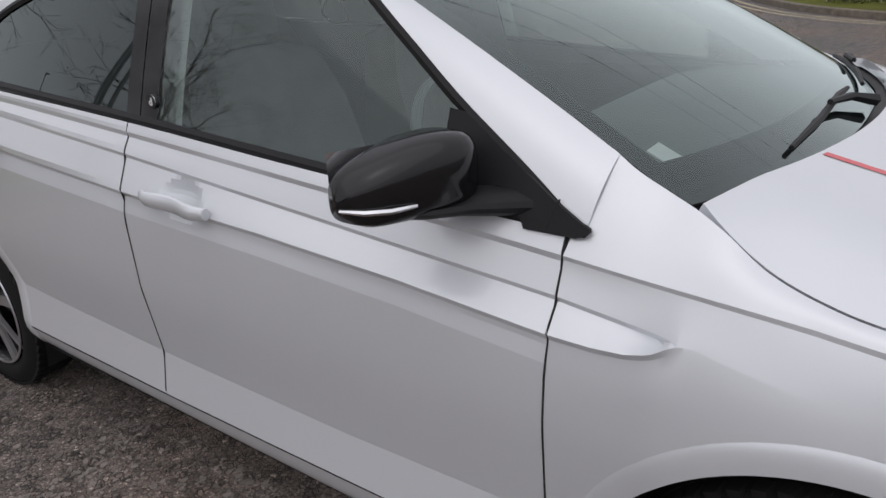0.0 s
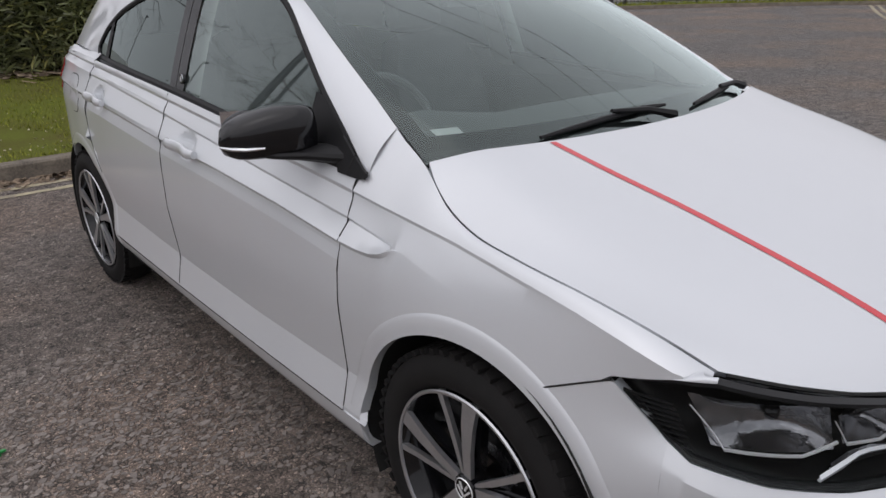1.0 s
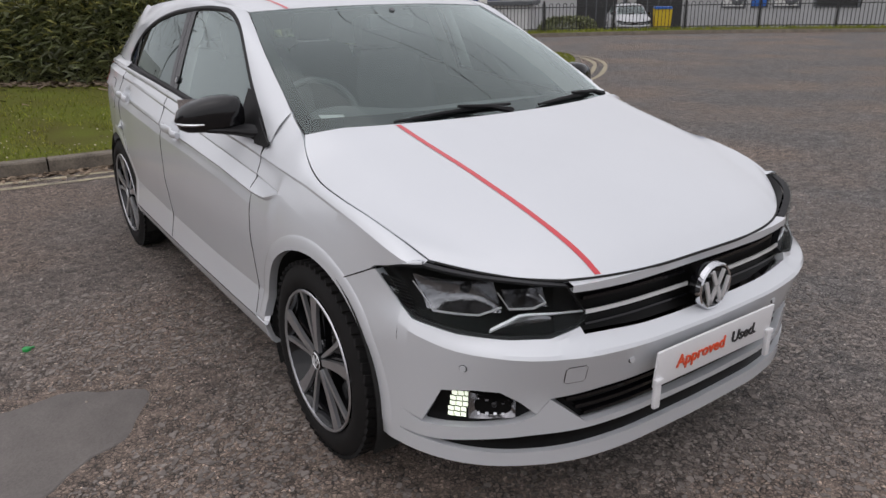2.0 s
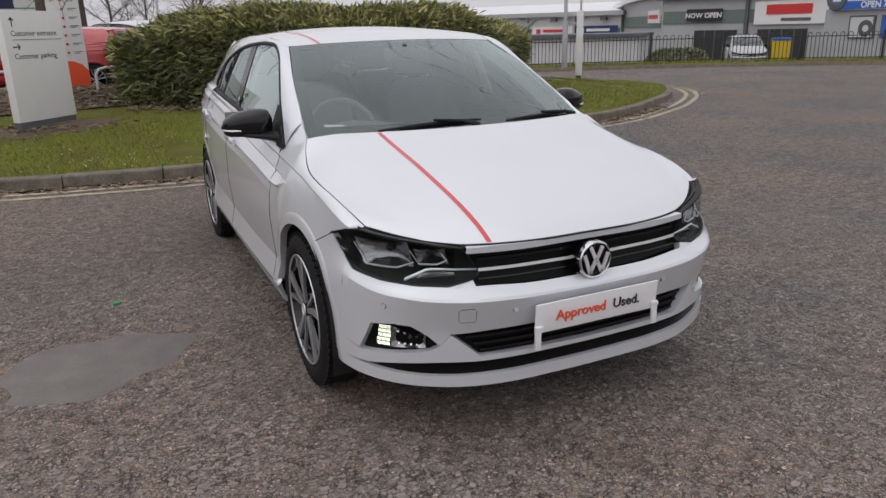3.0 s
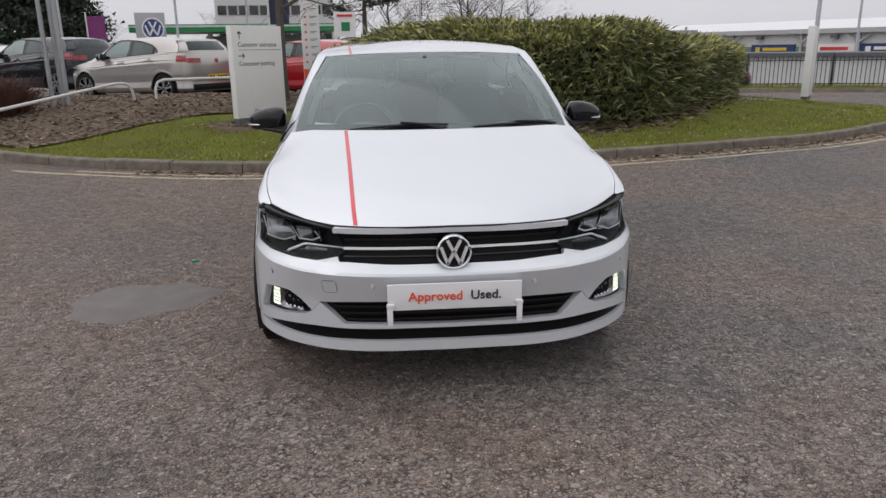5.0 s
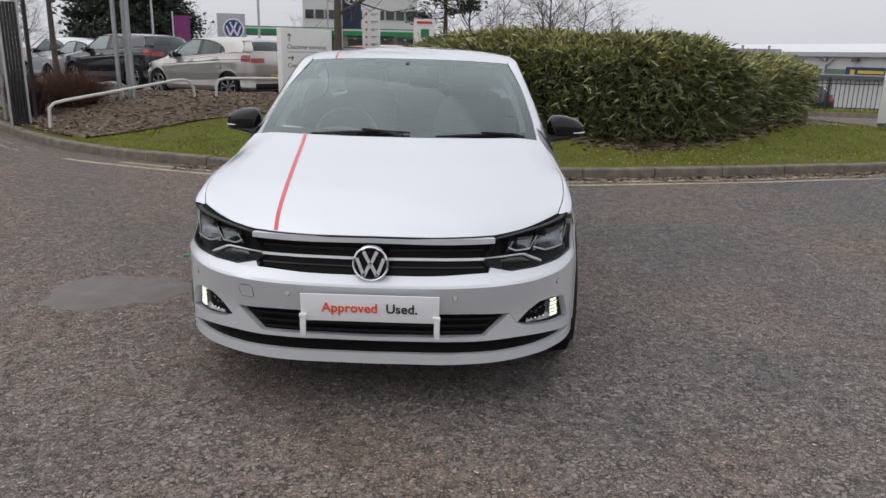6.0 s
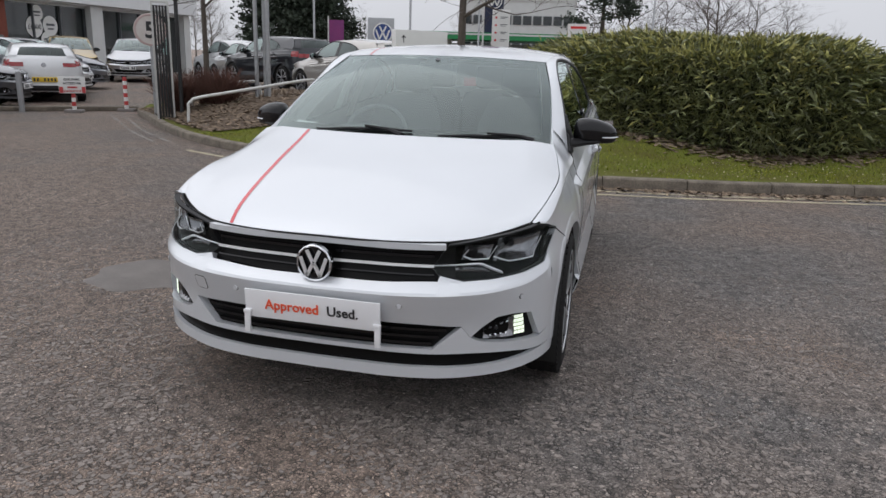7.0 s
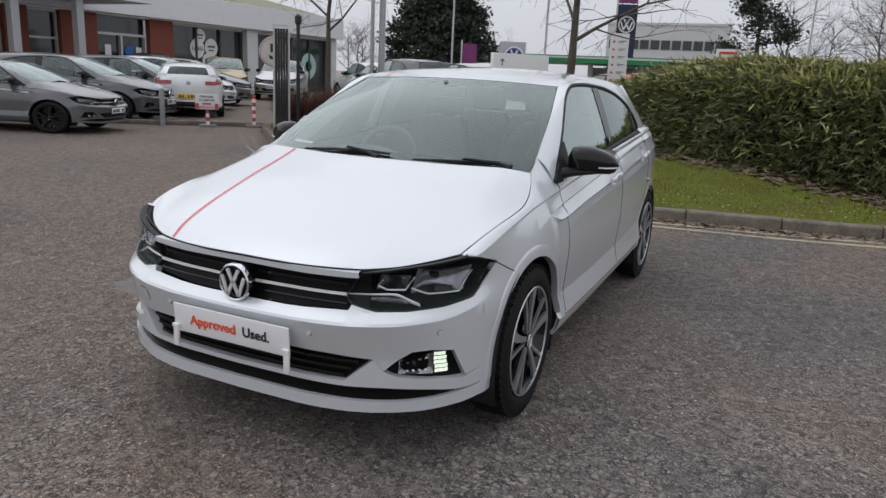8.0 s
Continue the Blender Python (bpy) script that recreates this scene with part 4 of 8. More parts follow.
    for k in range(15):
        t = k / 14
        x = 0.783 + 0.217 * t
        cap = math.sqrt(max(0.0, 1 - max(0, (t - 0.80) / 0.20) ** 2.2)) * math.sqrt(min(1.0, (t + 0.02) / 0.10))
        yc = 1.424 + 0.080 * t
        top = 1.034 + 0.043 * math.sin(math.pi * min(1, t * 0.80 + 0.27)) ** 0.9
        bot = 0.948 + 0.004 * t
        zc, hz = (top + bot) / 2, (top - bot) / 2
        for i in range(22):
            a = 2 * math.pi * i / 22
            c, d = math.cos(a), math.sin(a)
            c, d = math.copysign(abs(c) ** 0.6, c), math.copysign(abs(d) ** 0.58, d)
            yy = yc - size_y(t) * 0.75 * c * max(cap, 0.02) if c > 0 else yc + 0.045 * -c * max(cap, 0.02)
            shell[k].append((s * x, yy, zc + hz * d * max(cap, 0.02)))
    bm = bmesh.new()
    v = sheet(bm, shell, closed=True)
    bm.faces.new(v[0])
    bm.faces.new(v[-1])
    part("shell", bm, GLOSS_BLACK, mirror, "gloss black mirror shell", sharp=50)
    bm = bmesh.new()
    sheet(bm, [[(s * (0.825 + 0.145 * u), 1.474 + 0.070 * u, 0.975 + 0.085 * v) for u in steps(0, 1, 3)] for v in (0, 1)], "", 0)
    part("mirror_glass", bm, CHROME, mirror)
    bm = bmesh.new()
    tube(bm, [(s * x, y, z) for x, y, z in ((0.925, 1.412, 0.984), (0.960, 1.432, 0.983), (0.985, 1.462, 0.983), (0.999, 1.50, 0.984))], [0.003, 0.005, 0.005, 0.003], 6)
    part("repeater", bm, CHROME, mirror, "clear indicator strip")

# tailgate, closing the back
bm = bmesh.new()
rows = []
for k in range(9):
    v = k / 8
    row = []
    for u in steps(-1, 1, 16):
        a, b = roof(u, 1.0), Vector((u * 0.71, 3.92 - 0.20 * abs(u) ** 3, 1.04))
        c = a.lerp(b, v)
        row.append(c + Vector((0, 0.03 * math.sin(math.pi * v), 0)))
    rows.append(row)
sheet(bm, rows[:2])
sheet(bm, [r[:3] for r in rows])
sheet(bm, [r[-3:] for r in rows])
sheet(bm, rows[-3:])
sheet(bm, [[Vector((u * 0.71, 3.92 - 0.20 * abs(u) ** 3, 1.04)), Vector((u * 0.74, 4.0 - 0.14 * abs(u) ** 3, 1.0))] for u in steps(-1, 1, 16)])
part("tailgate", bm, PAINT, car)
bm = bmesh.new()
sheet(bm, [r[2:-2] for r in rows[1:7]])
part("rear_window", bm, GLASS, car).visible_shadow = False

# cowl and wipers
bm = bmesh.new()
rows = []
for u in steps(-1, 1, 30):
    a, b = bonnet(u * 0.99, 0.99), screen(u * 0.985, 0.05)
    rows.append([a + Vector((0, 0, -0.022)), a.lerp(b, 0.5) + Vector((0, 0.01, -0.03)), b + Vector((0, 0, -0.002))])
sheet(bm, rows)
part("cowl", bm, TRIM, car, "black scuttle panel")

for blade, arm in ((((-0.60, 0.040), (-0.34, 0.066), (-0.05, 0.080), (0.10, 0.074)), ((0.05, 0.01), (-0.06, 0.055), (-0.24, 0.078))),
                   (((0.28, 0.046), (0.48, 0.058), (0.70, 0.062), (0.90, 0.056)), ((0.90, 0.01), (0.82, 0.045), (0.60, 0.066)))):
    bm = bmesh.new()
    tube(bm, [screen(u, v, 0.010) for u, v in blade], [0.005, 0.008, 0.008, 0.005], 6)
    w = part("wiper", bm, TRIM, car, "black wiper")
    bm = bmesh.new()
    tube(bm, [screen(u, v, 0.024) for u, v in arm], [0.014, 0.009, 0.006], 6)
    part("arm", bm, TRIM, w)

# wheels
def wheel(at, side):
    x0 = side * 0.869
    bm = bmesh.new()
    prof = [(-0.172, 0.215), (-0.185, 0.245), (-0.187, 0.275), (-0.172, 0.304), (-0.150, 0.3155), (-0.10, 0.3180), (-0.05, 0.3155), (-0.026, 0.305), (-0.012, 0.280), (-0.010, 0.257), (-0.016, 0.240), (-0.028, 0.228)]
    lathe(bm, [(side * h, r) for h, r in prof], (x0, *at), "x", 64)
    tyre = part("tyre", bm, RUBBER, None, "black tyre")
    bm = bmesh.new()
    for g in (-0.132, -0.10, -0.068):
        lathe(bm, [(side * (g - 0.005), 0.3170), (side * (g - 0.004), 0.3186), (side * (g + 0.004), 0.3186), (side * (g + 0.005), 0.3170)], (x0, *at), "x", 64)
    for k in range(56):
        a = 2 * math.pi * k / 56
        c, d = math.cos(a), math.sin(a)
        m = Matrix.Translation((x0 + side * -0.038, at[0] + 0.313 * c, at[1] + 0.313 * d)) @ Matrix.Rotation(a, 4, "X") @ Matrix.Rotation(radians(14 * side), 4, "Y")
        r = bmesh.ops.create_cube(bm, size=1.0)["verts"]
        for v in r:
            v.co = m @ Vector((v.co.x * 0.030, v.co.y * 0.012, v.co.z * 0.022))
    part("tread", bm, RUBBER, tyre)
    bm = bmesh.new()
    lathe(bm, [(side * h, r * 1.075) for h, r in ((-0.165, 0.200), (-0.10, 0.192), (-0.04, 0.200), (-0.024, 0.210), (-0.016, 0.214), (-0.014, 0.2085), (-0.03, 0.198), (-0.09, 0.180), (-0.10, 0.05), (-0.10, 0.0))], (x0, *at), "x", 56)
    rim = part("rim", bm, GLOSS_BLACK, None, "black alloy rim with machined spokes")
    bm = bmesh.new()
    lathe(bm, [(side * h, r * 1.075) for h, r in ((-0.0185, 0.2055), (-0.0135, 0.2065), (-0.0125, 0.2120), (-0.0165, 0.2145))], (x0, *at), "x", 64)
    part("lip", bm, ALLOY, rim, "machined outer lip")
    bm = bmesh.new()
    lathe(bm, [(side * -0.098, 0.135), (side * -0.098, 0.05)], (x0, *at), "x", 32)
    part("brake_disc", bm, SATIN, rim)

    def lift(a, b, h, rot):
        c, d = math.cos(rot), math.sin(rot)
        a, b = a * 1.075, b * 1.075
        r = math.hypot(a, b)
        return Vector((x0 + side * (-0.028 - 0.006 * (1 - r / 0.21) + h), at[0] + side * (a * c - b * d), at[1] + a * d + b * c))
    for k in range(5):
        rot = 2 * math.pi * k / 5 + radians(20)
        bm = bmesh.new()
        slab(bm, [(0.028, -0.016), (0.09, -0.020), (0.15, -0.030), (0.207, -0.046), (0.207, -0.006), (0.15, 0.002), (0.09, 0.004), (0.03, 0.004)], lambda a, b, h: lift(a, b, h, rot), 0.012)
        part("spoke", bm, ALLOY, rim, "machined silver spoke", smooth=False)
        bm = bmesh.new()
        slab(bm, [(0.030, 0.006), (0.09, 0.020), (0.15, 0.040), (0.203, 0.059), (0.198, 0.074), (0.15, 0.054), (0.085, 0.032), (0.030, 0.014)], lambda a, b, h: lift(a, b, h - 0.003, rot), 0.012)
        part("spoke", bm, ALLOY, rim, "machined silver spoke", smooth=False)
        bm = bmesh.new()
        slab(bm, [(0.06, -0.004), (0.12, 0.000), (0.203, -0.002), (0.203, 0.010), (0.12, 0.012), (0.06, 0.006)], lambda a, b, h: lift(a, b, h - 0.014, rot), 0.010)
        part("spoke_flank", bm, GLOSS_BLACK, rim, smooth=False)
        bm = bmesh.new()
        slab(bm, [(0.0, -0.02), (0.205, -0.046), (0.205, 0.0), (0.0, 0.02)], lambda a, b, h: lift(a * 0.98, b * 0.8, h - 0.035, rot), 0.022)
        part("spoke_back", bm, GLOSS_BLACK, rim, smooth=False)
    bm = bmesh.new()
    lathe(bm, [(side * h, r) for h, r in ((-0.06, 0.034), (-0.020, 0.033), (-0.016, 0.028), (-0.015, 0.0))], (x0, *at), "x", 28)
    cap = part("hub_cap", bm, GLOSS_BLACK, rim, "round hub cap with silver emblem")
    for q in ((-0.012, 0.016, -0.004, 0.0), (0.012, 0.016, 0.004, 0.0), (-0.019, 0.004, 0.0, -0.018), (0.019, 0.004, 0.0, -0.018)):
        bm = bmesh.new()
        stroke(bm, q[:2], q[2:], 0.005, lambda a, b, h: (x0 + side * (-0.0155 + h), at[0] + side * a, at[1] + b), 0.002)
        part("emblem_stroke", bm, BRIGHT, cap, smooth=False)
    bm = bmesh.new()
    lathe(bm, [(side * -0.0165, 0.0255), (side * -0.0140, 0.0265), (side * -0.0165, 0.0285)], (x0, *at), "x", 28)
    part("ring", bm, BRIGHT, cap)
    return tyre, rim


for a in (AXLE_F, AXLE_R):
    for s in (1, -1):
        hub = new("wheel")
        hub.parent = car
        for o in wheel((a, HUB), s):
            o.parent = hub

# cabin
bm = bmesh.new()
rows = []
for y, z in ((0.98, 0.950), (1.15, 0.962), (1.40, 0.958), (1.55, 0.925), (1.60, 0.84), (1.52, 0.60)):
    rows.append([(x, y, z - 0.02 * abs(x) ** 2 + 0.055 * math.exp(-((x + 0.36) / 0.17) ** 2) * smooth(1.30, 1.48, y)) for x in steps(-0.70, 0.70, 28)])
sheet(bm, rows)
part("dashboard", bm, INTERIOR, car, "dark grey dashboard")
bm = bmesh.new()
c = Vector((-0.36, 1.68, 0.90))
ring = []
for k in range(33):
    a = 2 * math.pi * k / 32
    ring.append(c + Vector((0.18 * math.cos(a), 0.18 * math.sin(a) * 0.42, 0.18 * math.sin(a) * 0.90)))
tube(bm, ring, 0.014, 8, False)
for a in (0, math.pi, -math.pi / 2):
    tube(bm, [c, c + Vector((0.17 * math.cos(a), 0.17 * math.sin(a) * 0.42, 0.17 * math.sin(a) * 0.9))], 0.016, 6)
bmesh.ops.create_uvsphere(bm, u_segments=14, v_segments=8, radius=0.06, matrix=Matrix.Translation(c) @ Matrix.Diagonal((1, 0.5, 0.9, 1)))
part("steering_wheel", bm, INTERIOR, car)
bm = bmesh.new()
box(bm, (1.36, 2.3, 0.04), (0, 2.45, 0.34))
part("cabin_floor", bm, INTERIOR, car)
for s in (1, -1):
    bm = bmesh.new()
    sheet(bm, [[(s * (0.76 - 0.02 * (z > 0.9)), y, z) for y in steps(1.25, 3.5, 8)] for z in (0.36, 0.7, 0.9, 0.93)])
    sheet(bm, [[(s * 0.74, y, 0.93), (s * 0.775, y, belt(y))] for y in steps(1.25, 3.5, 8)])
    part("door_lining", bm, INTERIOR, car)
    bm = bmesh.new()
    for y0, y1 in ((2.22, 2.34),):
        sheet(bm, [[(s * (light_x(y, z) - 0.05), y + 0.08 * (z - 1.0), z) for y in (y0, y1)] for z in steps(0.95, 1.36, 4)])
    sheet(bm, [[(s * (e[0] - 0.03 - d * 0.03), e[1] + 0.02 + d * 0.10, e[2] - 0.03) for d in (0, 1)] for e in (SCREEN_EDGE(v) for v in steps(0.1, 1, 8))])
    part("pillar_lining", bm, LINING, car)


def seat(x, y, back=0.62):
    bm = bmesh.new()
    rows = []
    for k, (yy, z, w) in enumerate(((y - 0.28, 0.52, 0.24), (y, 0.50, 0.26), (y + 0.16, 0.52, 0.25), (y + 0.22, 0.70, 0.25), (y + 0.30, 0.95, 0.235), (y + 0.345, 1.09, 0.18), (y + 0.38, 1.115, 0.13), (y + 0.44, 1.08, 0.16), (y + 0.42, 0.8, 0.22), (y + 0.36, 0.45, 0.24))):
        rows.append([(x + w * u, yy - 0.045 * abs(u) ** 3 * (1 if k < 6 else 0), z + (0.04 * abs(u) ** 3 if k < 3 else 0)) for u in steps(-1, 1, 12)])
    v = sheet(bm, rows)
    o = part("seat", bm, CLOTH, car, "dark cloth seat", sharp=60)
    bm = bmesh.new()
    box(bm, (0.25, 0.11, 0.17), (x, y + 0.43, 1.205), (-12, 0, 0), 0.04)
    part("headrest", bm, CLOTH, o)


for x in (-0.36, 0.36):
    seat(x, 2.02)
for x in (-0.42, 0.0, 0.42):
    seat(x, 2.95)
bm = bmesh.new()
box(bm, (0.22, 0.04, 0.062), (0, 1.70, 1.285), (0, 0, 0), 0.018)
tube(bm, [(0, 1.70, 1.30), (0, 1.68, 1.335)], 0.012, 8)
part("rear_view_mirror", bm, INTERIOR, car)
bm = bmesh.new()
box(bm, (0.10, 0.002, 0.055), (-0.555, 1.165, 0.994), (-62, 6, 8))
part("permit_card", bm, CARD, car, "small white paper on the dashboard")


# ---- ground ----
def asphalt():
    """Worn surface dressing: flat stone plates of two sizes at uneven heights in dark bitumen, with soil and wear in patches."""
    m = bpy.data.materials.new("worn_asphalt")
    m.use_nodes = True
    n, l = m.node_tree.nodes, m.node_tree.links
    p = n["Principled BSDF"]

    def node(kind, **values):
        o = n.new("ShaderNode" + kind)
        for k, v in values.items():
            o.inputs[k.replace("_", " ")].default_value = v
        return o

    def maths(op, a, b=None, c=None):
        o = n.new("ShaderNodeMath")
        o.operation = op
        for k, v in enumerate((a, b, c)):
            if v is None:
                continue
            if isinstance(v, (int, float)):
                o.inputs[k].default_value = v
            else:
                l.new(v, o.inputs[k])
        return o.outputs[0]

    def spread(v, a, b, lo, hi):
        o = node("MapRange", From_Min=a, From_Max=b, To_Min=lo, To_Max=hi)
        l.new(v, o.inputs["Value"])
        return o.outputs[0]
    where = n.new("ShaderNodeTexCoord").outputs["Object"]
    warp = node("TexNoise", Scale=28.0, Detail=3.0)
    l.new(where, warp.inputs["Vector"])
    bend = n.new("ShaderNodeMixRGB")
    bend.blend_type, bend.inputs["Fac"].default_value = "ADD", 0.026
    l.new(where, bend.inputs["Color1"])
    l.new(warp.outputs["Color"], bend.inputs["Color2"])
    cells = {}
    for name, scale in (("plate", 62.0), ("chip", 135.0)):
        a, b = node("TexVoronoi", Scale=scale), node("TexVoronoi", Scale=scale)
        b.feature = "DISTANCE_TO_EDGE"
        c = n.new("ShaderNodeSeparateColor")
        l.new(bend.outputs[0], a.inputs["Vector"])
        l.new(bend.outputs[0], b.inputs["Vector"])
        l.new(a.outputs["Color"], c.inputs[0])
        cells[name] = (c.outputs[0], c.outputs[1], b.outputs["Distance"])
    noises = {}
    for name, scale, detail in (("patch", 0.55, 6.0), ("blotch", 7.0, 5.0), ("grain", 420.0, 2.0), ("mask", 16.0, 3.0)):
        t = node("TexNoise", Scale=scale, Detail=detail)
        l.new(where, t.inputs["Vector"])
        noises[name] = t.outputs["Fac"]
    # where the plates lie proud and where only small chips show
    use = spread(noises["mask"], 0.42, 0.58, 0.0, 1.0)
    pick = n.new("ShaderNodeMixRGB")
    for k, name in ((1, "chip"), (2, "plate")):
        l.new(cells[name][0], pick.inputs[k])
    l.new(use, pick.inputs[0])
    tone = n.new("ShaderNodeValToRGB")
    tone.color_ramp.elements[0].color, tone.color_ramp.elements[1].color = (0.135, 0.123, 0.115, 1), (0.74, 0.69, 0.64, 1)
    for at, c in ((0.25, (0.235, 0.214, 0.200, 1)), (0.6, (0.335, 0.304, 0.282, 1)), (0.92, (0.42, 0.384, 0.36, 1))):
        tone.color_ramp.elements.new(at).color = c
    l.new(pick.outputs[0], tone.inputs["Fac"])
    # soil and wear: browner and paler in patches, greyer elsewhere
    brown = n.new("ShaderNodeMixRGB")
    brown.blend_type = "MULTIPLY"
    brown.inputs["Color2"].default_value = (1.22, 1.02, 0.88, 1)
    side = n.new("ShaderNodeSeparateXYZ")
    l.new(where, side.inputs[0])
    east = spread(side.outputs[0], 1.5, -1.5, 0.0, 1.0)
    soil = maths("MULTIPLY_ADD", east, 0.55, spread(noises["patch"], 0.42, 0.62, 0.0, 1.0))
    clamp = maths("MINIMUM", soil, 1.0)
    l.new(clamp, brown.inputs["Fac"])
    l.new(tone.outputs[0], brown.inputs["Color1"])
    wear = n.new("ShaderNodeVectorMath")
    wear.operation = "SCALE"
    l.new(brown.outputs[0], wear.inputs[0])
    l.new(maths("MULTIPLY", spread(noises["blotch"], 0.33, 0.67, 0.86, 1.15), spread(noises["patch"], 0.3, 0.7, 0.90, 1.12)), wear.inputs["Scale"])
    # bitumen and dirt in the gaps, deep between plates, faint between chips
    big = spread(cells["plate"][2], 0.01, 0.13, 0.0, 1.0)
    small = spread(cells["chip"][2], 0.0, 0.12, 0.5, 1.0)
    solid = maths("MULTIPLY", maths("MAXIMUM", big, maths("SUBTRACT", 0.85, use)), small)
    dark = n.new("ShaderNodeMixRGB")
    dark.inputs["Color1"].default_value = (0.046, 0.042, 0.040, 1)
    l.new(maths("MINIMUM", solid, 1.0), dark.inputs["Fac"])
    l.new(wear.outputs[0], dark.inputs["Color2"])
    l.new(dark.outputs[0], p.inputs["Base Color"])
    rise = maths("MULTIPLY_ADD", cells["plate"][1], use, maths("MULTIPLY", solid, 0.8))
    rise = maths("MULTIPLY_ADD", cells["chip"][1], 0.35, rise)
    rise = maths("MULTIPLY_ADD", noises["grain"], 0.25, rise)
    b = n.new("ShaderNodeBump")
    b.inputs["Strength"].default_value, b.inputs["Distance"].default_value = 1.0, 0.018
    l.new(rise, b.inputs["Height"])
    l.new(b.outputs[0], p.inputs["Normal"])
    p.inputs["Roughness"].default_value = 0.74
    return m


ASPHALT = asphalt()
CONCRETE = surf("smooth_patch", (0.172, 0.155, 0.143), (0.118, 0.106, 0.098), 7, 0.8, 0, 0.6, 0, 110)
KERBSTONE = surf("kerb_concrete", (0.225, 0.192, 0.152), (0.085, 0.072, 0.058), 7, 0.9, 0, 0.5, 0, 55, island=0.16)
YELLOW = surf("worn_yellow_line", (0.52, 0.45, 0.29), (0.13, 0.115, 0.10), 7, 0.85, 0, 0.3, 0, 45)
PALE_LINE = surf("worn_pale_line", (0.32, 0.30, 0.27), (0.15, 0.138, 0.13), 5, 0.85, 0, 0.3, 0, 40)
TURF = surf("turf_soil", (0.112, 0.138, 0.020), (0.085, 0.072, 0.024), 1.9, 0.95, 0, 0.5, 0, 60, spec=0.1)
BLADES = surf("grass_blades", (0.135, 0.190, 0.018), (0.240, 0.232, 0.040), 1.5, 0.85, island=0.45, fine=11, spec=0.12)
MULCH = surf("bark_mulch", (0.130, 0.092, 0.060), (0.070, 0.048, 0.032), 9, 0.95, 0, 0.8, 0, 40)
CHIPS = surf("bark_chips", (0.25, 0.195, 0.14), (0.12, 0.085, 0.06), 9, 0.95, island=0.5, spec=0.2)


def falls(x, y):
    """Height of the land: level by the car, lower towards the shops beyond the fence."""
    d = math.hypot(x + 1, y + 2)
    a = math.degrees(math.atan2(x + 1, y + 2))
    return -1.25 * smooth(27, 44, d) * smooth(8, 20, a) * (1 - smooth(110, 150, a))


bm = bmesh.new()
rows = []
for r in (0.01, 3, 6, 9, 12, 16, 20, 24, 27, 30, 34, 38, 44, 60, 100, 300, 1000, 3000):
    rows.append([(-1 + r * math.cos(t), -2 + r * math.sin(t), falls(-1 + r * math.cos(t), -2 + r * math.sin(t))) for t in (2 * math.pi * k / 96 for k in range(96))])
sheet(bm, rows, closed=True)
bmesh.ops.recalc_face_normals(bm, faces=bm.faces)
tagged(part("ground", bm, ASPHALT), "worn brown-grey asphalt with coarse stone chips", "ground", kind="structure")

# repaired patch and small litter on it
rng = random.Random(4)
bm = bmesh.new()
edge = []
for k in range(44):
    a = 2 * math.pi * k / 44
    r = 1 + 0.10 * math.sin(3 * a + 1) + 0.06 * math.sin(7 * a) + rng.uniform(-0.03, 0.03)
    edge.append((-1.67 + 0.40 * r * math.cos(a), 1.40 + 0.315 * r * math.sin(a) + 0.05 * math.cos(a)))
mid = bm.verts.new((-1.67, 1.40, 0.004))
top = [bm.verts.new((-1.67 + (x + 1.67) * 0.97, 1.4 + (y - 1.4) * 0.97, 0.0035)) for x, y in edge]
low = [bm.verts.new((x, y, -0.002)) for x, y in edge]
for k in range(44):
    j = (k + 1) % 44
    bm.faces.new((mid, top[k], top[j]))
    bm.faces.new((top[k], low[k], low[j], top[j]))
tagged(part("asphalt_patch", bm, CONCRETE), "smooth grey repair patch in the asphalt", "road patch", kind="structure")
GREEN = surf("green_plastic", (0.01, 0.30, 0.06), (0.01, 0.24, 0.05), 30, 0.4)
bm = bmesh.new()
lathe(bm, [(0.0, 0.017), (0.010, 0.017), (0.013, 0.014), (0.013, 0.0)], (-1.565, 2.174, 0.001), "z", 16)
box(bm, (0.03, 0.012, 0.006), (-1.548, 2.18, 0.006), (0, 8, 30), 0.001)
tagged(part("bottle_cap", bm, GREEN), "small green plastic bottle cap on asphalt", "litter")
PEBBLE = surf("pebble", (0.25, 0.22, 0.19), (0.14, 0.12, 0.10), 30, 0.9, island=0.4)
bm = bmesh.new()
for k in range(420):
    x, y = rng.uniform(-4.5, 4.5), rng.uniform(-1.8, 5.6)
    s = rng.uniform(0.003, 0.008) * (1.5 if rng.random() < 0.06 else 1)
    r = bmesh.ops.create_icosphere(bm, subdivisions=1, radius=s)["verts"]
    m = Matrix.Translation((x, y, s * 0.35)) @ pose(0, 0, 0, 0, 0, rng.uniform(0, 360)) @ Matrix.Diagonal((1.3, 0.9, 0.6, 1))
    for v in r:
        v.co = m @ v.co
tagged(part("loose_stones", bm, PEBBLE, smooth=False), "loose pale stone chips scattered on asphalt", "stones", kind="stuff")

# stone plates of the surface dressing where one walks nearest, thinning outwards
STONE = surf("dressing_stone", (0.262, 0.228, 0.204), (0.150, 0.130, 0.118), 2.2, 0.8, 0, 0.25, 0, 260, island=0.30, spec=0.25)
draw = np.random.default_rng(7)


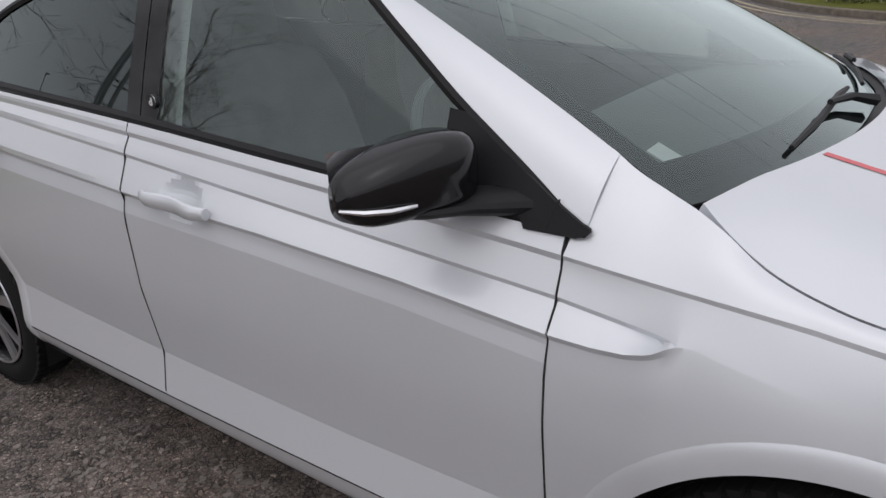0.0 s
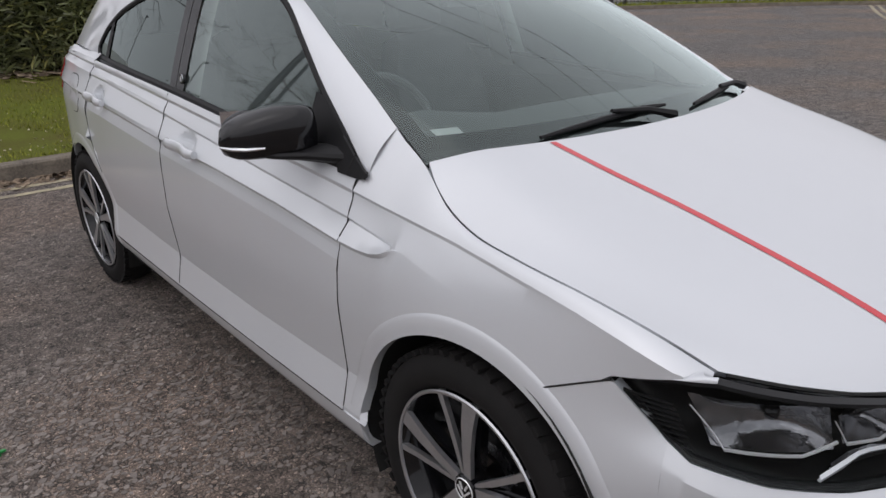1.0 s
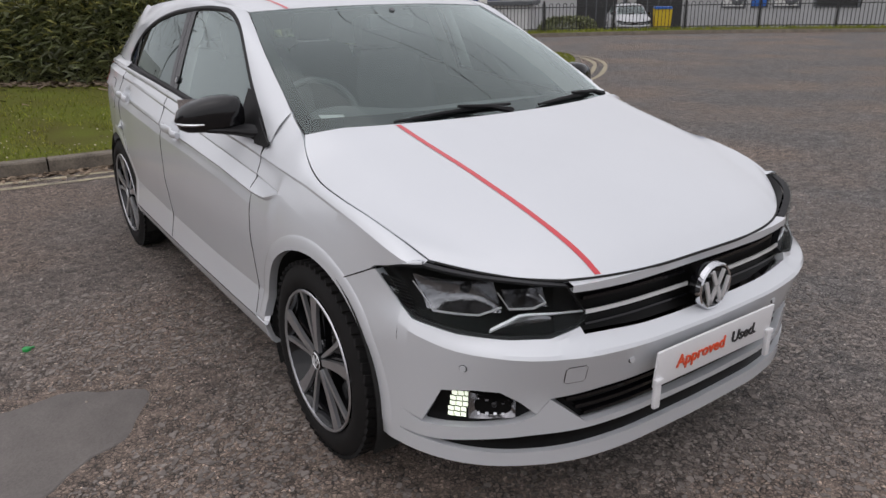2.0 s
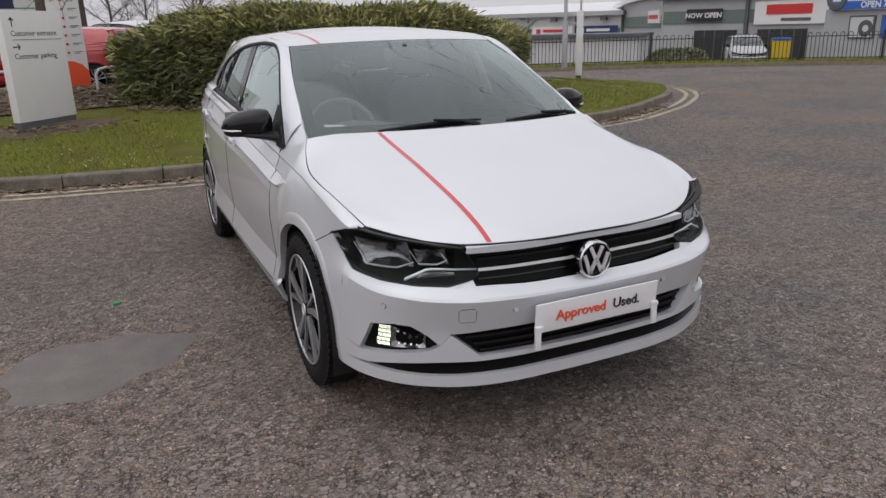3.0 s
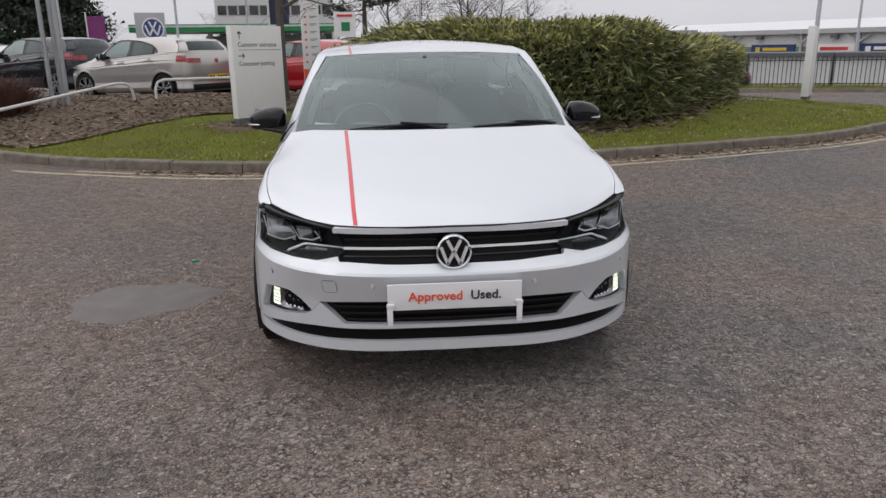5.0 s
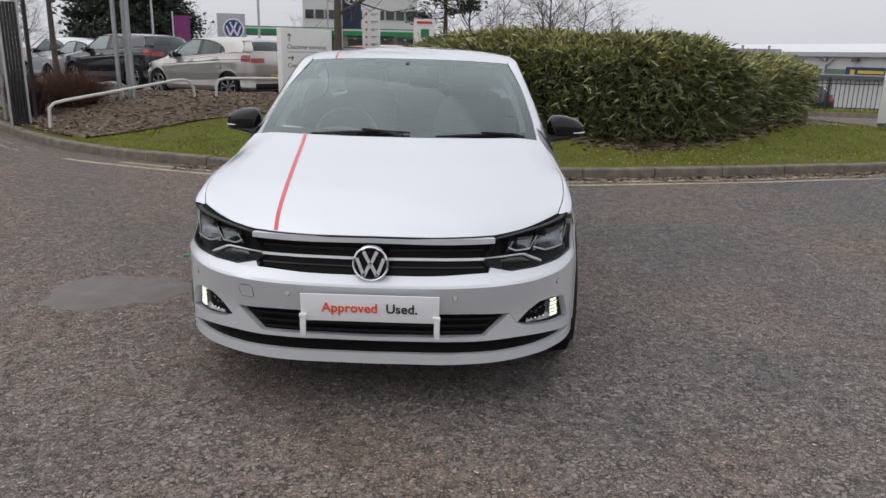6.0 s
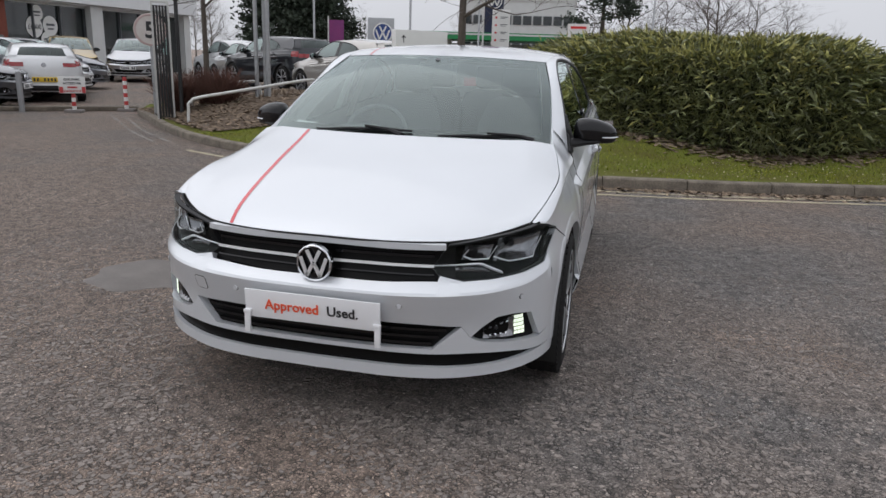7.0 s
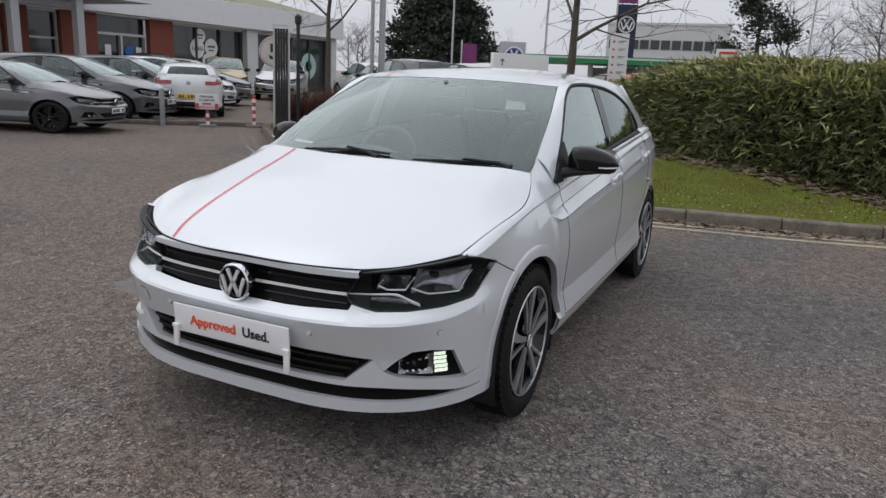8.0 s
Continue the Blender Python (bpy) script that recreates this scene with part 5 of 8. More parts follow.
def plates(count, x0, x1, y0, y1):
    """Flat, irregular five-sided stone plates: centre, size, thickness, tilt and turn drawn at random."""
    x, y = draw.uniform(x0, x1, count), draw.uniform(y0, y1, count)
    keep = ~((np.abs(x) < 0.72) & (y > 0.35) & (y < 3.9)) & (((x + 1.67) / 0.43) ** 2 + ((y - 1.40) / 0.35) ** 2 > 1)
    clump = np.sin(x * 5.1 + 2.0 * np.sin(y * 3.3)) + np.sin(y * 6.7 + 1.6 * np.sin(x * 4.1))
    keep &= clump + draw.normal(0, 0.8, count) > -0.9
    x, y = x[keep], y[keep]
    c = len(x)
    r = np.clip(draw.lognormal(math.log(0.0072), 0.34, c), 0.0035, 0.016)
    high = r * draw.uniform(0.10, 0.34, c)
    a = draw.uniform(0, 6.283, c)[:, None] + np.arange(5)[None] * 1.2566 + draw.normal(0, 0.22, (c, 5))
    q = r[:, None] * draw.uniform(0.72, 1.2, (c, 5))
    px, py = np.cos(a) * q * draw.uniform(0.8, 1.3, c)[:, None], np.sin(a) * q
    lean_x, lean_y = draw.normal(0, 0.07, c)[:, None], draw.normal(0, 0.07, c)[:, None]
    top = np.stack([x[:, None] + px * 0.86, y[:, None] + py * 0.86, high[:, None] + lean_x * px + lean_y * py], 2)
    low = np.stack([x[:, None] + px, y[:, None] + py, np.full((c, 5), -0.003)], 2)
    return np.concatenate([top, low], 1).reshape(-1, 3), c


near, n1 = plates(62000, -2.9, 3.3, -1.0, 2.7)
wide, n2 = plates(30000, -4.6, 5.2, -1.2, 5.2)
count = n1 + n2
base = np.arange(count)[:, None] * 10
ring = np.arange(5)
nxt = (ring + 1) % 5
caps = base + ring[None]
sides = (base[:, :, None] + np.stack([ring, ring + 5, nxt + 5, nxt], 1)[None]).reshape(-1, 4)
loops = np.concatenate([caps.reshape(-1), sides.reshape(-1)])
starts = np.concatenate([np.arange(count) * 5, count * 5 + np.arange(count * 5) * 4])
me = bpy.data.meshes.new("stone_dressing")
me.vertices.add(count * 10)
me.vertices.foreach_set("co", np.concatenate([near, wide]).reshape(-1))
me.loops.add(len(loops))
me.loops.foreach_set("vertex_index", loops.astype(np.int32))
me.polygons.add(len(starts))
me.polygons.foreach_set("loop_start", starts.astype(np.int32))
me.update(calc_edges=True)
me.validate()
me.polygons.foreach_set("use_smooth", [False] * len(me.polygons))
me.materials.append(STONE)
tagged(new("stone_dressing", me), "flat brown-grey stone chips set in the road surface", "stones", kind="stuff")

# ---- the island: kerb, lines, turf ----
KERB = path3([(-9.6, 12.2, 0), (-8.9, 11.0, 0), (-7.7, 9.7, 0), (-6.3, 8.25, 0), (-4.9, 7.10, 0), (-3.75, 6.50, 0), (-2.2, 5.98, 0), (-0.8, 5.77, 0), (0.5, 5.80, 0), (1.5, 5.96, 0), (3.0, 6.30, 0), (4.4, 6.72, 0), (5.7, 7.15, 0), (7.6, 8.25, 0), (9.0, 9.45, 0), (9.9, 10.8, 0), (9.9, 12.2, 0), (8.8, 13.2, 0), (6.5, 13.8, 0), (3.0, 14.2, 0)])
KLEN = sum((Vector(KERB((k + 1) / 400)) - Vector(KERB(k / 400))).length for k in range(400))


def kerb_pt(s, inward=0.0, z=0.0):
    u = s / KLEN
    p = Vector(KERB(u))
    t = (Vector(KERB(min(1, u + 0.002))) - Vector(KERB(max(0, u - 0.002)))).normalized()
    n = Vector((-t.y, t.x, 0))
    p = p + n * inward
    p.z = z
    return p


kerb = tagged(new("kerb"), "weathered concrete kerb round a grass island", "kerb", kind="structure")
count = int(KLEN / 0.915)
for k in range(count):
    a, b = k * KLEN / count + 0.006, (k + 1) * KLEN / count - 0.006
    bm = bmesh.new()
    rows = []
    dz = rng.uniform(-0.006, 0.006)
    for s in steps(a, b, 4):
        rows.append([kerb_pt(s, i, z + dz) for i, z in ((0.0, -0.02), (0.004, 0.070), (0.010, 0.098), (0.026, 0.112), (0.120, 0.116), (0.128, 0.06))])
    v = sheet(bm, rows, heart=tuple(kerb_pt((a + b) / 2, 0.06, 0)))
    bm.faces.new([x for x in v[0]])
    bm.faces.new([x for x in v[-1]][::-1])
    part("kerb_stone", bm, KERBSTONE, kerb)
for off, w, s0, s1 in ((-0.26, 0.08, 8.2, KLEN - 4), (-0.46, 0.08, 7.4, KLEN - 4)):
    bm = bmesh.new()
    n = int((s1 - s0) / 0.25)
    sheet(bm, [[kerb_pt(s, off - w / 2 + 0.012 * math.sin(s * 3), 0.004), kerb_pt(s, off + w / 2 + 0.012 * math.sin(s * 3 + 1), 0.004)] for s in steps(s0, s1, n)], heart=(0, 0, -50))
    tagged(part("yellow_line", bm, YELLOW), "worn double yellow line beside the kerb", "road marking", kind="structure")
for off in (-0.30, -0.50):
    bm = bmesh.new()
    s0 = 1.2
    while s0 < 6.6:
        s1 = s0 + rng.uniform(0.12, 0.5)
        sheet(bm, [[kerb_pt(s, off - 0.025, 0.004), kerb_pt(s, off + rng.uniform(0.01, 0.03), 0.004)] for s in steps(s0, s1, 3)], heart=(0, 0, -50))
        s0 = s1 + rng.uniform(0.05, 0.4)
    tagged(part("pale_line", bm, PALE_LINE), "faded pale road line beside the kerb", "road marking", kind="structure")


def land(x, y):
    """Height of the island and the raised car park behind it."""
    best = 99.0
    for s in np.linspace(0, KLEN, 90):
        p = _kerb_cache[round(float(s), 3)]
        d = math.hypot(x - p[0], y - p[1])
        best = min(best, d)
    return 0.108 + 0.23 * smooth(0.1, 3.2, best) + 0.012 * noise.noise((x * 1.3, y * 1.3, 0))


_kerb_cache = {round(float(s), 3): tuple(kerb_pt(float(s), 0.1))[:2] for s in np.linspace(0, KLEN, 90)}
bm = bmesh.new()
rows = []
NV = 26
for k in range(141):
    s = KLEN * k / 140
    a = kerb_pt(s, 0.118, 0.108)
    far = Vector((min(8.2, max(-7.6, a.x * 0.86)), max(a.y + 0.3, 12.6 if a.x > -7 else 12.9), 0))
    row = []
    for j in range(NV + 1):
        v = (j / NV) ** 1.3
        p = a.lerp(far, v)
        p.z = 0.108 if j == 0 else land(p.x, p.y)
        row.append(p)
    rows.append(row)
sheet(bm, rows, heart=(0, 0, -50))
tagged(part("island", bm, TURF), "mossy green turf rising from the kerb", "ground", kind="structure")

# short grass
HEDGE = [(-0.98, 10.65), (0.2, 9.55), (1.7, 8.65), (2.8, 7.95), (3.7, 8.35), (5.1, 9.9), (6.9, 12.0), (7.15, 12.9), (5.2, 13.4), (2.6, 12.6), (0.4, 12.2), (-0.62, 11.85)]


def inside(x, y, poly):
    hit = False
    for i in range(len(poly)):
        (x1, y1), (x2, y2) = poly[i], poly[i - 1]
        if (y1 > y) != (y2 > y) and x < (x2 - x1) * (y - y1) / (y2 - y1) + x1:
            hit = not hit
    return hit


BED = [(-8.9, 10.6), (-7.5, 9.5), (-6.3, 8.45), (-5.2, 7.55), (-4.4, 8.6), (-3.2, 10.0), (-1.2, 10.6), (0.4, 11.6), (-1.2, 13.6), (-9.0, 13.2)]
rng = random.Random(11)
verts, faces = [], []
while len(verts) < 42000 * 3:
    s, d = rng.uniform(6.2, KLEN - 6.5), 0.125 + abs(rng.gauss(0, 1.5))
    p = kerb_pt(s, d)
    if d > 5.5 or inside(p.x, p.y, HEDGE) or inside(p.x, p.y, BED) or noise.noise((p.x * 0.9, p.y * 0.9, 3)) < -0.34:
        continue
    z = land(p.x, p.y) - 0.004 if rng.random() < 0.02 else 0.104 + 0.23 * smooth(0.1, 3.2, d - 0.1)
    a = rng.uniform(0, 2 * math.pi)
    h, w = rng.uniform(0.018, 0.045), rng.uniform(0.002, 0.005)
    lean = rng.uniform(0.01, 0.04)
    c, q = math.cos(a), math.sin(a)
    i = len(verts)
    verts += [(p.x - w * q, p.y + w * c, z), (p.x + w * q, p.y - w * c, z), (p.x + lean * c, p.y + lean * q, z + h)]
    faces.append((i, i + 1, i + 2))
me = bpy.data.meshes.new("grass")
me.from_pydata(verts, [], faces)
me.materials.append(BLADES)
tagged(new("grass", me), "short green grass blades on the island", "grass", kind="stuff")

# mulch bed and leaf litter
bm = bmesh.new()
rows = []
for k in range(31):
    u = k / 30
    p = Vector((-8.7 + 9.0 * u, 0, 0))
    lo = float(np.interp(p.x, [-8.9, -7.5, -6.3, -5.2, -4.4, -3.2, -1.2, 0.4], [10.95, 9.78, 8.60, 7.72, 8.6, 10.0, 10.7, 11.6]))
    rows.append([(p.x, lo + (13.4 - lo) * j / 12, land(p.x, lo + (13.4 - lo) * j / 12) + 0.02 + 0.03 * noise.noise((p.x * 4, j * 1.7, 1)) + 0.16 * smooth(0, 0.5, j / 12) * smooth(-8.4, -6.5, p.x)) for j in range(13)])
sheet(bm, rows, heart=(0, 0, -50))
tagged(part("mulch_bed", bm, MULCH), "brown bark mulch bed behind the turf", "ground", kind="structure")


def litter(name, spots, size, material, label, seed):
    r = random.Random(seed)
    verts, faces = [], []
    for x, y, z in spots:
        a, t = r.uniform(0, 6.28), r.uniform(-0.5, 0.5)
        l, w = r.uniform(*size), r.uniform(size[0] * 0.15, size[1] * 0.22)
        c, s = math.cos(a), math.sin(a)
        i = len(verts)
        for u, v in ((-1, -1), (1, -1), (1, 1), (-1, 1)):
            verts.append((x + u * l / 2 * c - v * w * s, y + u * l / 2 * s + v * w * c, z + 0.012 + u * l * 0.3 * t + 0.004 * v))
        faces.append((i, i + 1, i + 2, i + 3))
    me = bpy.data.meshes.new(name)
    me.from_pydata(verts, [], faces)
    me.materials.append(material)
    tagged(new(name, me), label, "litter", kind="stuff")


rng = random.Random(5)
spots = []
for _ in range(11000):
    x = rng.uniform(-8.6, 0.2)
    lo = float(np.interp(x, [-8.9, -7.5, -6.3, -5.2, -4.4, -3.2, -1.2, 0.4], [10.95, 9.78, 8.60, 7.72, 8.6, 10.0, 10.7, 11.6]))
    y = rng.uniform(lo - 0.12, 13.2)
    j = (y - lo) / (13.4 - lo)
    spots.append((x, y, land(x, y) + 0.025 + 0.16 * smooth(0, 0.5, j) * smooth(-8.4, -6.5, x)))
litter("bark_litter", spots, (0.02, 0.09), CHIPS, "dry bark and twigs on the bed", 1)
spots = []
for _ in range(2600):
    i = rng.randrange(0, 7)
    (x1, y1), (x2, y2) = HEDGE[i], HEDGE[i + 1]
    t = rng.random()
    o = abs(rng.gauss(0.05, 0.28))
    x, y = x1 + (x2 - x1) * t + (0.2 if i > 3 else -0.35) * o, y1 + (y2 - y1) * t - o
    spots.append((x, y, land(x, y)))
litter("fallen_leaves", spots, (0.06, 0.17), CHIPS, "dry fallen leaves under the hedge", 2)
spots = []
for _ in range(2400):
    s = rng.uniform(9, 20)
    p = kerb_pt(s, -abs(rng.gauss(0.0, 0.13)) - 0.01)
    spots.append((p.x, p.y, -0.006))
litter("gutter_leaves", spots, (0.03, 0.09), CHIPS, "dry brown leaf litter in the gutter", 3)
spots = []
for _ in range(1500):
    s = rng.uniform(9, KLEN - 7)
    d = 0.2 + abs(rng.gauss(0, 0.9))
    p = kerb_pt(s, d)
    if not inside(p.x, p.y, HEDGE) and not inside(p.x, p.y, BED):
        spots.append((p.x, p.y, land(p.x, p.y) + 0.006))
litter("grass_flecks", spots, (0.007, 0.022), surf("pale_fleck", (0.42, 0.40, 0.28), (0.36, 0.32, 0.22), 20, 0.9, island=0.4), "pale daisies and dry bits on the turf", 6)


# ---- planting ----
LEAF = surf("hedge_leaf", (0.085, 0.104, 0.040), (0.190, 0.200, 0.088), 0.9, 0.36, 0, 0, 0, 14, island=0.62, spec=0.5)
# yellow-green growth of the top; on the sides it paints leaf highlights
LEAF_TIP_GLINT = surf("hedge_tip_leaf", (0.255, 0.260, 0.080), (0.42, 0.39, 0.14), 0.9, 0.45, 0, 0, 0, 14, island=0.4)
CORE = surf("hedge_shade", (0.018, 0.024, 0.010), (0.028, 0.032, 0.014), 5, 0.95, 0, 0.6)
BARK = surf("bark", (0.115, 0.098, 0.080), (0.070, 0.058, 0.048), 12, 0.95, 0, 0.5, 0, 60)
TWIG = surf("twigs", (0.105, 0.088, 0.075), (0.075, 0.062, 0.055), 6, 0.95, island=0.2)
RED_TWIG = surf("red_brown_twigs", (0.120, 0.050, 0.036), (0.075, 0.040, 0.030), 6, 0.9, island=0.35)
NEEDLE = surf("dark_needles", (0.014, 0.024, 0.014), (0.028, 0.040, 0.022), 3, 0.8, island=0.4)

_hc = (sum(p[0] for p in HEDGE) / len(HEDGE), sum(p[1] for p in HEDGE) / len(HEDGE))
_hloop = path3([(x, y, 0) for x, y in HEDGE + HEDGE[:1]])


def hedge_top(x, y):
    return 1.64 + 0.10 * noise.noise((x * 0.7, y * 0.7, 2)) + 0.07 * noise.noise((x * 2.1, y * 2.1, 5)) - 0.20 * smooth(4.0, 5.0, x) + 0.10 * math.exp(-((x - 1.6) / 1.4) ** 2) - 0.10 * smooth(0.3, -1.2, x)


def hedge_pt(u, v):
    """The hedge's outer form: v from the foot up and over to the middle of its top."""
    p = Vector(_hloop(u))
    c = Vector((_hc[0] + (p.x - _hc[0]) * 0.45, _hc[1] + (p.y - _hc[1]) * 0.25, 0))
    f = smooth(0.62, 1.0, v) if v > 0.62 else 0.0
    bulge = 0.16 * math.sin(math.pi * min(1, v / 0.75)) + 0.14 * noise.noise((p.x * 1.2, p.y * 1.2, v * 3))
    out = (p - c)
    out.normalize()
    q = p.lerp(c, f * 0.9) + out * (bulge - 0.06 * v) * (1 - f)
    top = hedge_top(q.x, q.y)
    q.z = 0.20 + (top - 0.20) * (1 - (1 - min(1.0, v / 0.74)) ** 1.35) if v < 0.74 else top
    if 0.55 < v < 0.9:
        q.z -= 0.10 * math.exp(-((v - 0.66) / 0.06) ** 2)
    return q, out


hedge = thing("hedge", "dense evergreen hedge with long narrow leaves on a grass island", "hedge")
# one near-black closed shell stands in for the shade between the leaves
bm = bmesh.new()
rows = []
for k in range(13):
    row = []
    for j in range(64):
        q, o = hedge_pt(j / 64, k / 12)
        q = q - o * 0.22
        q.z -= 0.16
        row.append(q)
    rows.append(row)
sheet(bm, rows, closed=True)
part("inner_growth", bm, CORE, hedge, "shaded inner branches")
rng = random.Random(21)


def leaves(name, count, v0, v1, material, size, up, seed):
    r = random.Random(seed)
    verts, faces = [], []
    done = 0
    while done < count:
        u, v = r.random(), r.uniform(v0, v1)
        q, o = hedge_pt(u, v)
        if q.y > 12.3 and r.random() < 0.7:
            continue
        done += 1
        q = q - o * (abs(r.gauss(0, 0.13)) if r.random() < 0.82 else -r.uniform(0, 0.11)) - Vector((0, 0, abs(r.gauss(0, 0.06)) - (0.07 if r.random() < 0.12 else 0)))
        rise = r.gauss(0.30, 0.62) + up
        d = Vector((o.x + r.gauss(0, 0.75), o.y + r.gauss(0, 0.75), rise))
        d.normalize()
        l, w = r.uniform(*size), r.uniform(0.008, 0.018)
        side = d.cross(Vector((r.gauss(0, 0.8), r.gauss(0, 0.8), r.gauss(0.3, 0.8)))).normalized() * w
        droop = Vector((0, 0, -l * r.uniform(0.0, 0.30)))
        a, m, e = q, q + d * l * 0.5, q + d * l + droop
        i = len(verts)
        verts += [a - side * 0.4, a + side * 0.4, m + side, e, m - side]
        faces.append((i, i + 1, i + 2, i + 3, i + 4))
    me = bpy.data.meshes.new(name)
    me.from_pydata(verts, [], faces)
    me.materials.append(material)
    o = new(name, me)
    o.parent = hedge
    tagged(o, kind="stuff")


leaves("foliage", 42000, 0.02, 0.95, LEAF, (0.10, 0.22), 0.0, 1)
# pale leaves on the sides stand in for bright highlights
leaves("foliage", 2600, 0.05, 0.6, LEAF_TIP_GLINT, (0.10, 0.20), 0.0, 5)
leaves("foliage", 15000, 0.46, 1.0, LEAF_TIP_GLINT, (0.11, 0.22), 0.7, 2)
bm = bmesh.new()
for k in range(260):
    q, o = hedge_pt(rng.uniform(0, 0.62), 0.03)
    z = land(q.x, q.y)
    p = q - o * rng.uniform(0.05, 0.4)
    tube(bm, [(p.x, p.y, z - 0.02), (p.x + rng.uniform(-0.08, 0.08), p.y + rng.uniform(-0.08, 0.08), z + rng.uniform(0.35, 0.7))], [0.009, 0.004], 4, False)
o = part("undergrowth", bm, BARK, hedge)
tagged(o, kind="stuff")


def bare_tree(name, at, height, seed, label, trunk=0.11, first=0.35, droop=0.0, twigs=3, levels=4, spread=0.8):
    """A leafless tree: a tapered trunk with limbs that fork down to fine twigs."""
    r = random.Random(seed)
    root = thing(name, label, "tree", at=at)
    wood, fine = bmesh.new(), bmesh.new()
    sway = [Vector((0, 0, -0.05))]
    for k in range(7):
        sway.append(Vector((r.gauss(0, 0.012) * height * k / 6, r.gauss(0, 0.012) * height * k / 6, height * 0.72 * (k + 1) / 7)))
    tube(wood, sway, [trunk * (1 - 0.80 * k / 7) * (1.25 if k == 0 else 1) for k in range(8)], 9)

    def grow(p, d, length, rad, level):
        pts = [p]
        bend = Vector((r.gauss(0, 0.18), r.gauss(0, 0.18), r.gauss(0.05, 0.12) - droop * (levels - level + 1) * 0.12))
        n = 4 if level > 1 else 3
        for k in range(n):
            d = (d + bend * 0.5 + Vector((r.gauss(0, 0.10), r.gauss(0, 0.10), r.gauss(0, 0.10)))).normalized()
            pts.append(pts[-1] + d * length / n)
        tube(wood if level > 2 else fine, pts, [max(0.0036, rad * (1 - 0.65 * k / n)) for k in range(n + 1)], 6 if level > 2 else 3, False)
        if level <= 1:
            return
        for k in range(twigs + (1 if level > 2 else 2)):
            i = r.randrange(1, n + 1)
            q = pts[i] if i < n else pts[-1]
            e = (d + Vector((r.gauss(0, spread), r.gauss(0, spread), r.gauss(0.15, spread * 0.6)))).normalized()
            grow(q, e, length * r.uniform(0.5, 0.75), rad * 0.45, level - 1)
    for k in range(11):
        t = first + (1 - first) * k / 11
        i = t * 7
        p = sway[int(i)].lerp(sway[min(7, int(i) + 1)], i - int(i))
        a = k * 2.4 + r.uniform(-0.4, 0.4)
        grow(p, Vector((math.cos(a), math.sin(a), 0.55 + 0.5 * t)).normalized(), height * (0.36 - 0.16 * t) * r.uniform(0.8, 1.2), trunk * 0.42 * (1.1 - 0.5 * t), levels)
    part("trunk", wood, BARK, root)
    o = part("crown", fine, TWIG, root, "leafless twigs")
    return root


tree = bare_tree("bare_tree", (-7.9, 12.1, 0.28), 7.4, 3, "slender leafless street tree in a mulch bed", 0.068, 0.36, 0.25)
bare_tree("bare_tree", (-2.1, 11.4, 0.36), 7.0, 8, "leafless street tree behind a white sign", 0.095, 0.34, 0.35)
far_tree = bare_tree("bare_tree", (8.5, 72, 0), 13, 12, "tall leafless tree far behind the hedge", 0.16, 0.2, 0.0, 3, 4)
for x, y, s, a in ((12.5, 76, 0.85, 40), (-4, 95, 0.8, 200), (16, 80, 0.7, 130), (-48, 78, 0.75, 20), (-44, 92, 0.8, 250), (-54, 84, 0.7, 60), (-38, 104, 0.7, 310), (-60, 96, 0.8, 100), (-24, 112, 0.7, 15), (2.5, 80, 0.6, 15), (22, 88, 0.55, 75), (0.6, 70.1, 0.95, 70), (4.1, 78.1, 0.85, 160), (7.3, 67.9, 0.90, 285), (9.9, 81.8, 0.70, 30)):
    c = copy_thing(far_tree, pose(x, y, -0.3, 0, 0, a))
    c.scale = (s, s, s)


def evergreen(at, height, width, seed, label, clumps=260, bare=0.12):
    r = random.Random(seed)
    root = thing("evergreen_tree", label, "tree", at=at)
    bm = bmesh.new()
    tube(bm, [(0, 0, -0.1), (0.05, 0, height * 0.5), (0, 0.05, height * 0.95)], [0.28, 0.18, 0.04], 8)
    limbs = []
    verts, faces = [], []
    for k in range(clumps):
        t = bare + (1 - bare) * (k / clumps) ** 0.9
        a = r.uniform(0, 6.28)
        reach = width * (1 - (t - bare) / (1 - bare)) ** 0.6 * r.uniform(0.5, 1.05) + 0.3
        c = Vector((reach * math.cos(a), reach * math.sin(a), height * t + r.uniform(-0.3, 0.4)))
        if k % 2:
            tube(bm, [(0, 0, height * t * 0.92), tuple(c * 0.9)], [0.05, 0.012], 4, False)
        for _ in range(120):
            p = c + Vector((r.gauss(0, 0.50), r.gauss(0, 0.50), r.gauss(0, 0.24)))
            d = Vector((r.gauss(0, 1), r.gauss(0, 1), r.gauss(0.2, 0.6))).normalized() * r.uniform(0.18, 0.38)
            w = d.cross(Vector((r.gauss(0, 1), r.gauss(0, 1), r.gauss(0, 1)))).normalized() * r.uniform(0.06, 0.12)
            i = len(verts)
            verts += [p - w, p + w, p + d]
            faces.append((i, i + 1, i + 2))
    part("trunk", bm, BARK, root)
    me = bpy.data.meshes.new("crown")
    me.from_pydata(verts, [], faces)
    me.materials.append(NEEDLE)
    o = new("crown", me)
    o.parent = root
    return root


evergreen((-21.5, 46, -0.2), 7.8, 4.2, 5, "broad dark conifer behind the car park")
evergreen((-1.6, 62, 0), 8.8, 2.8, 9, "dark pine with an open crown behind the hedge", 30, 0.5)

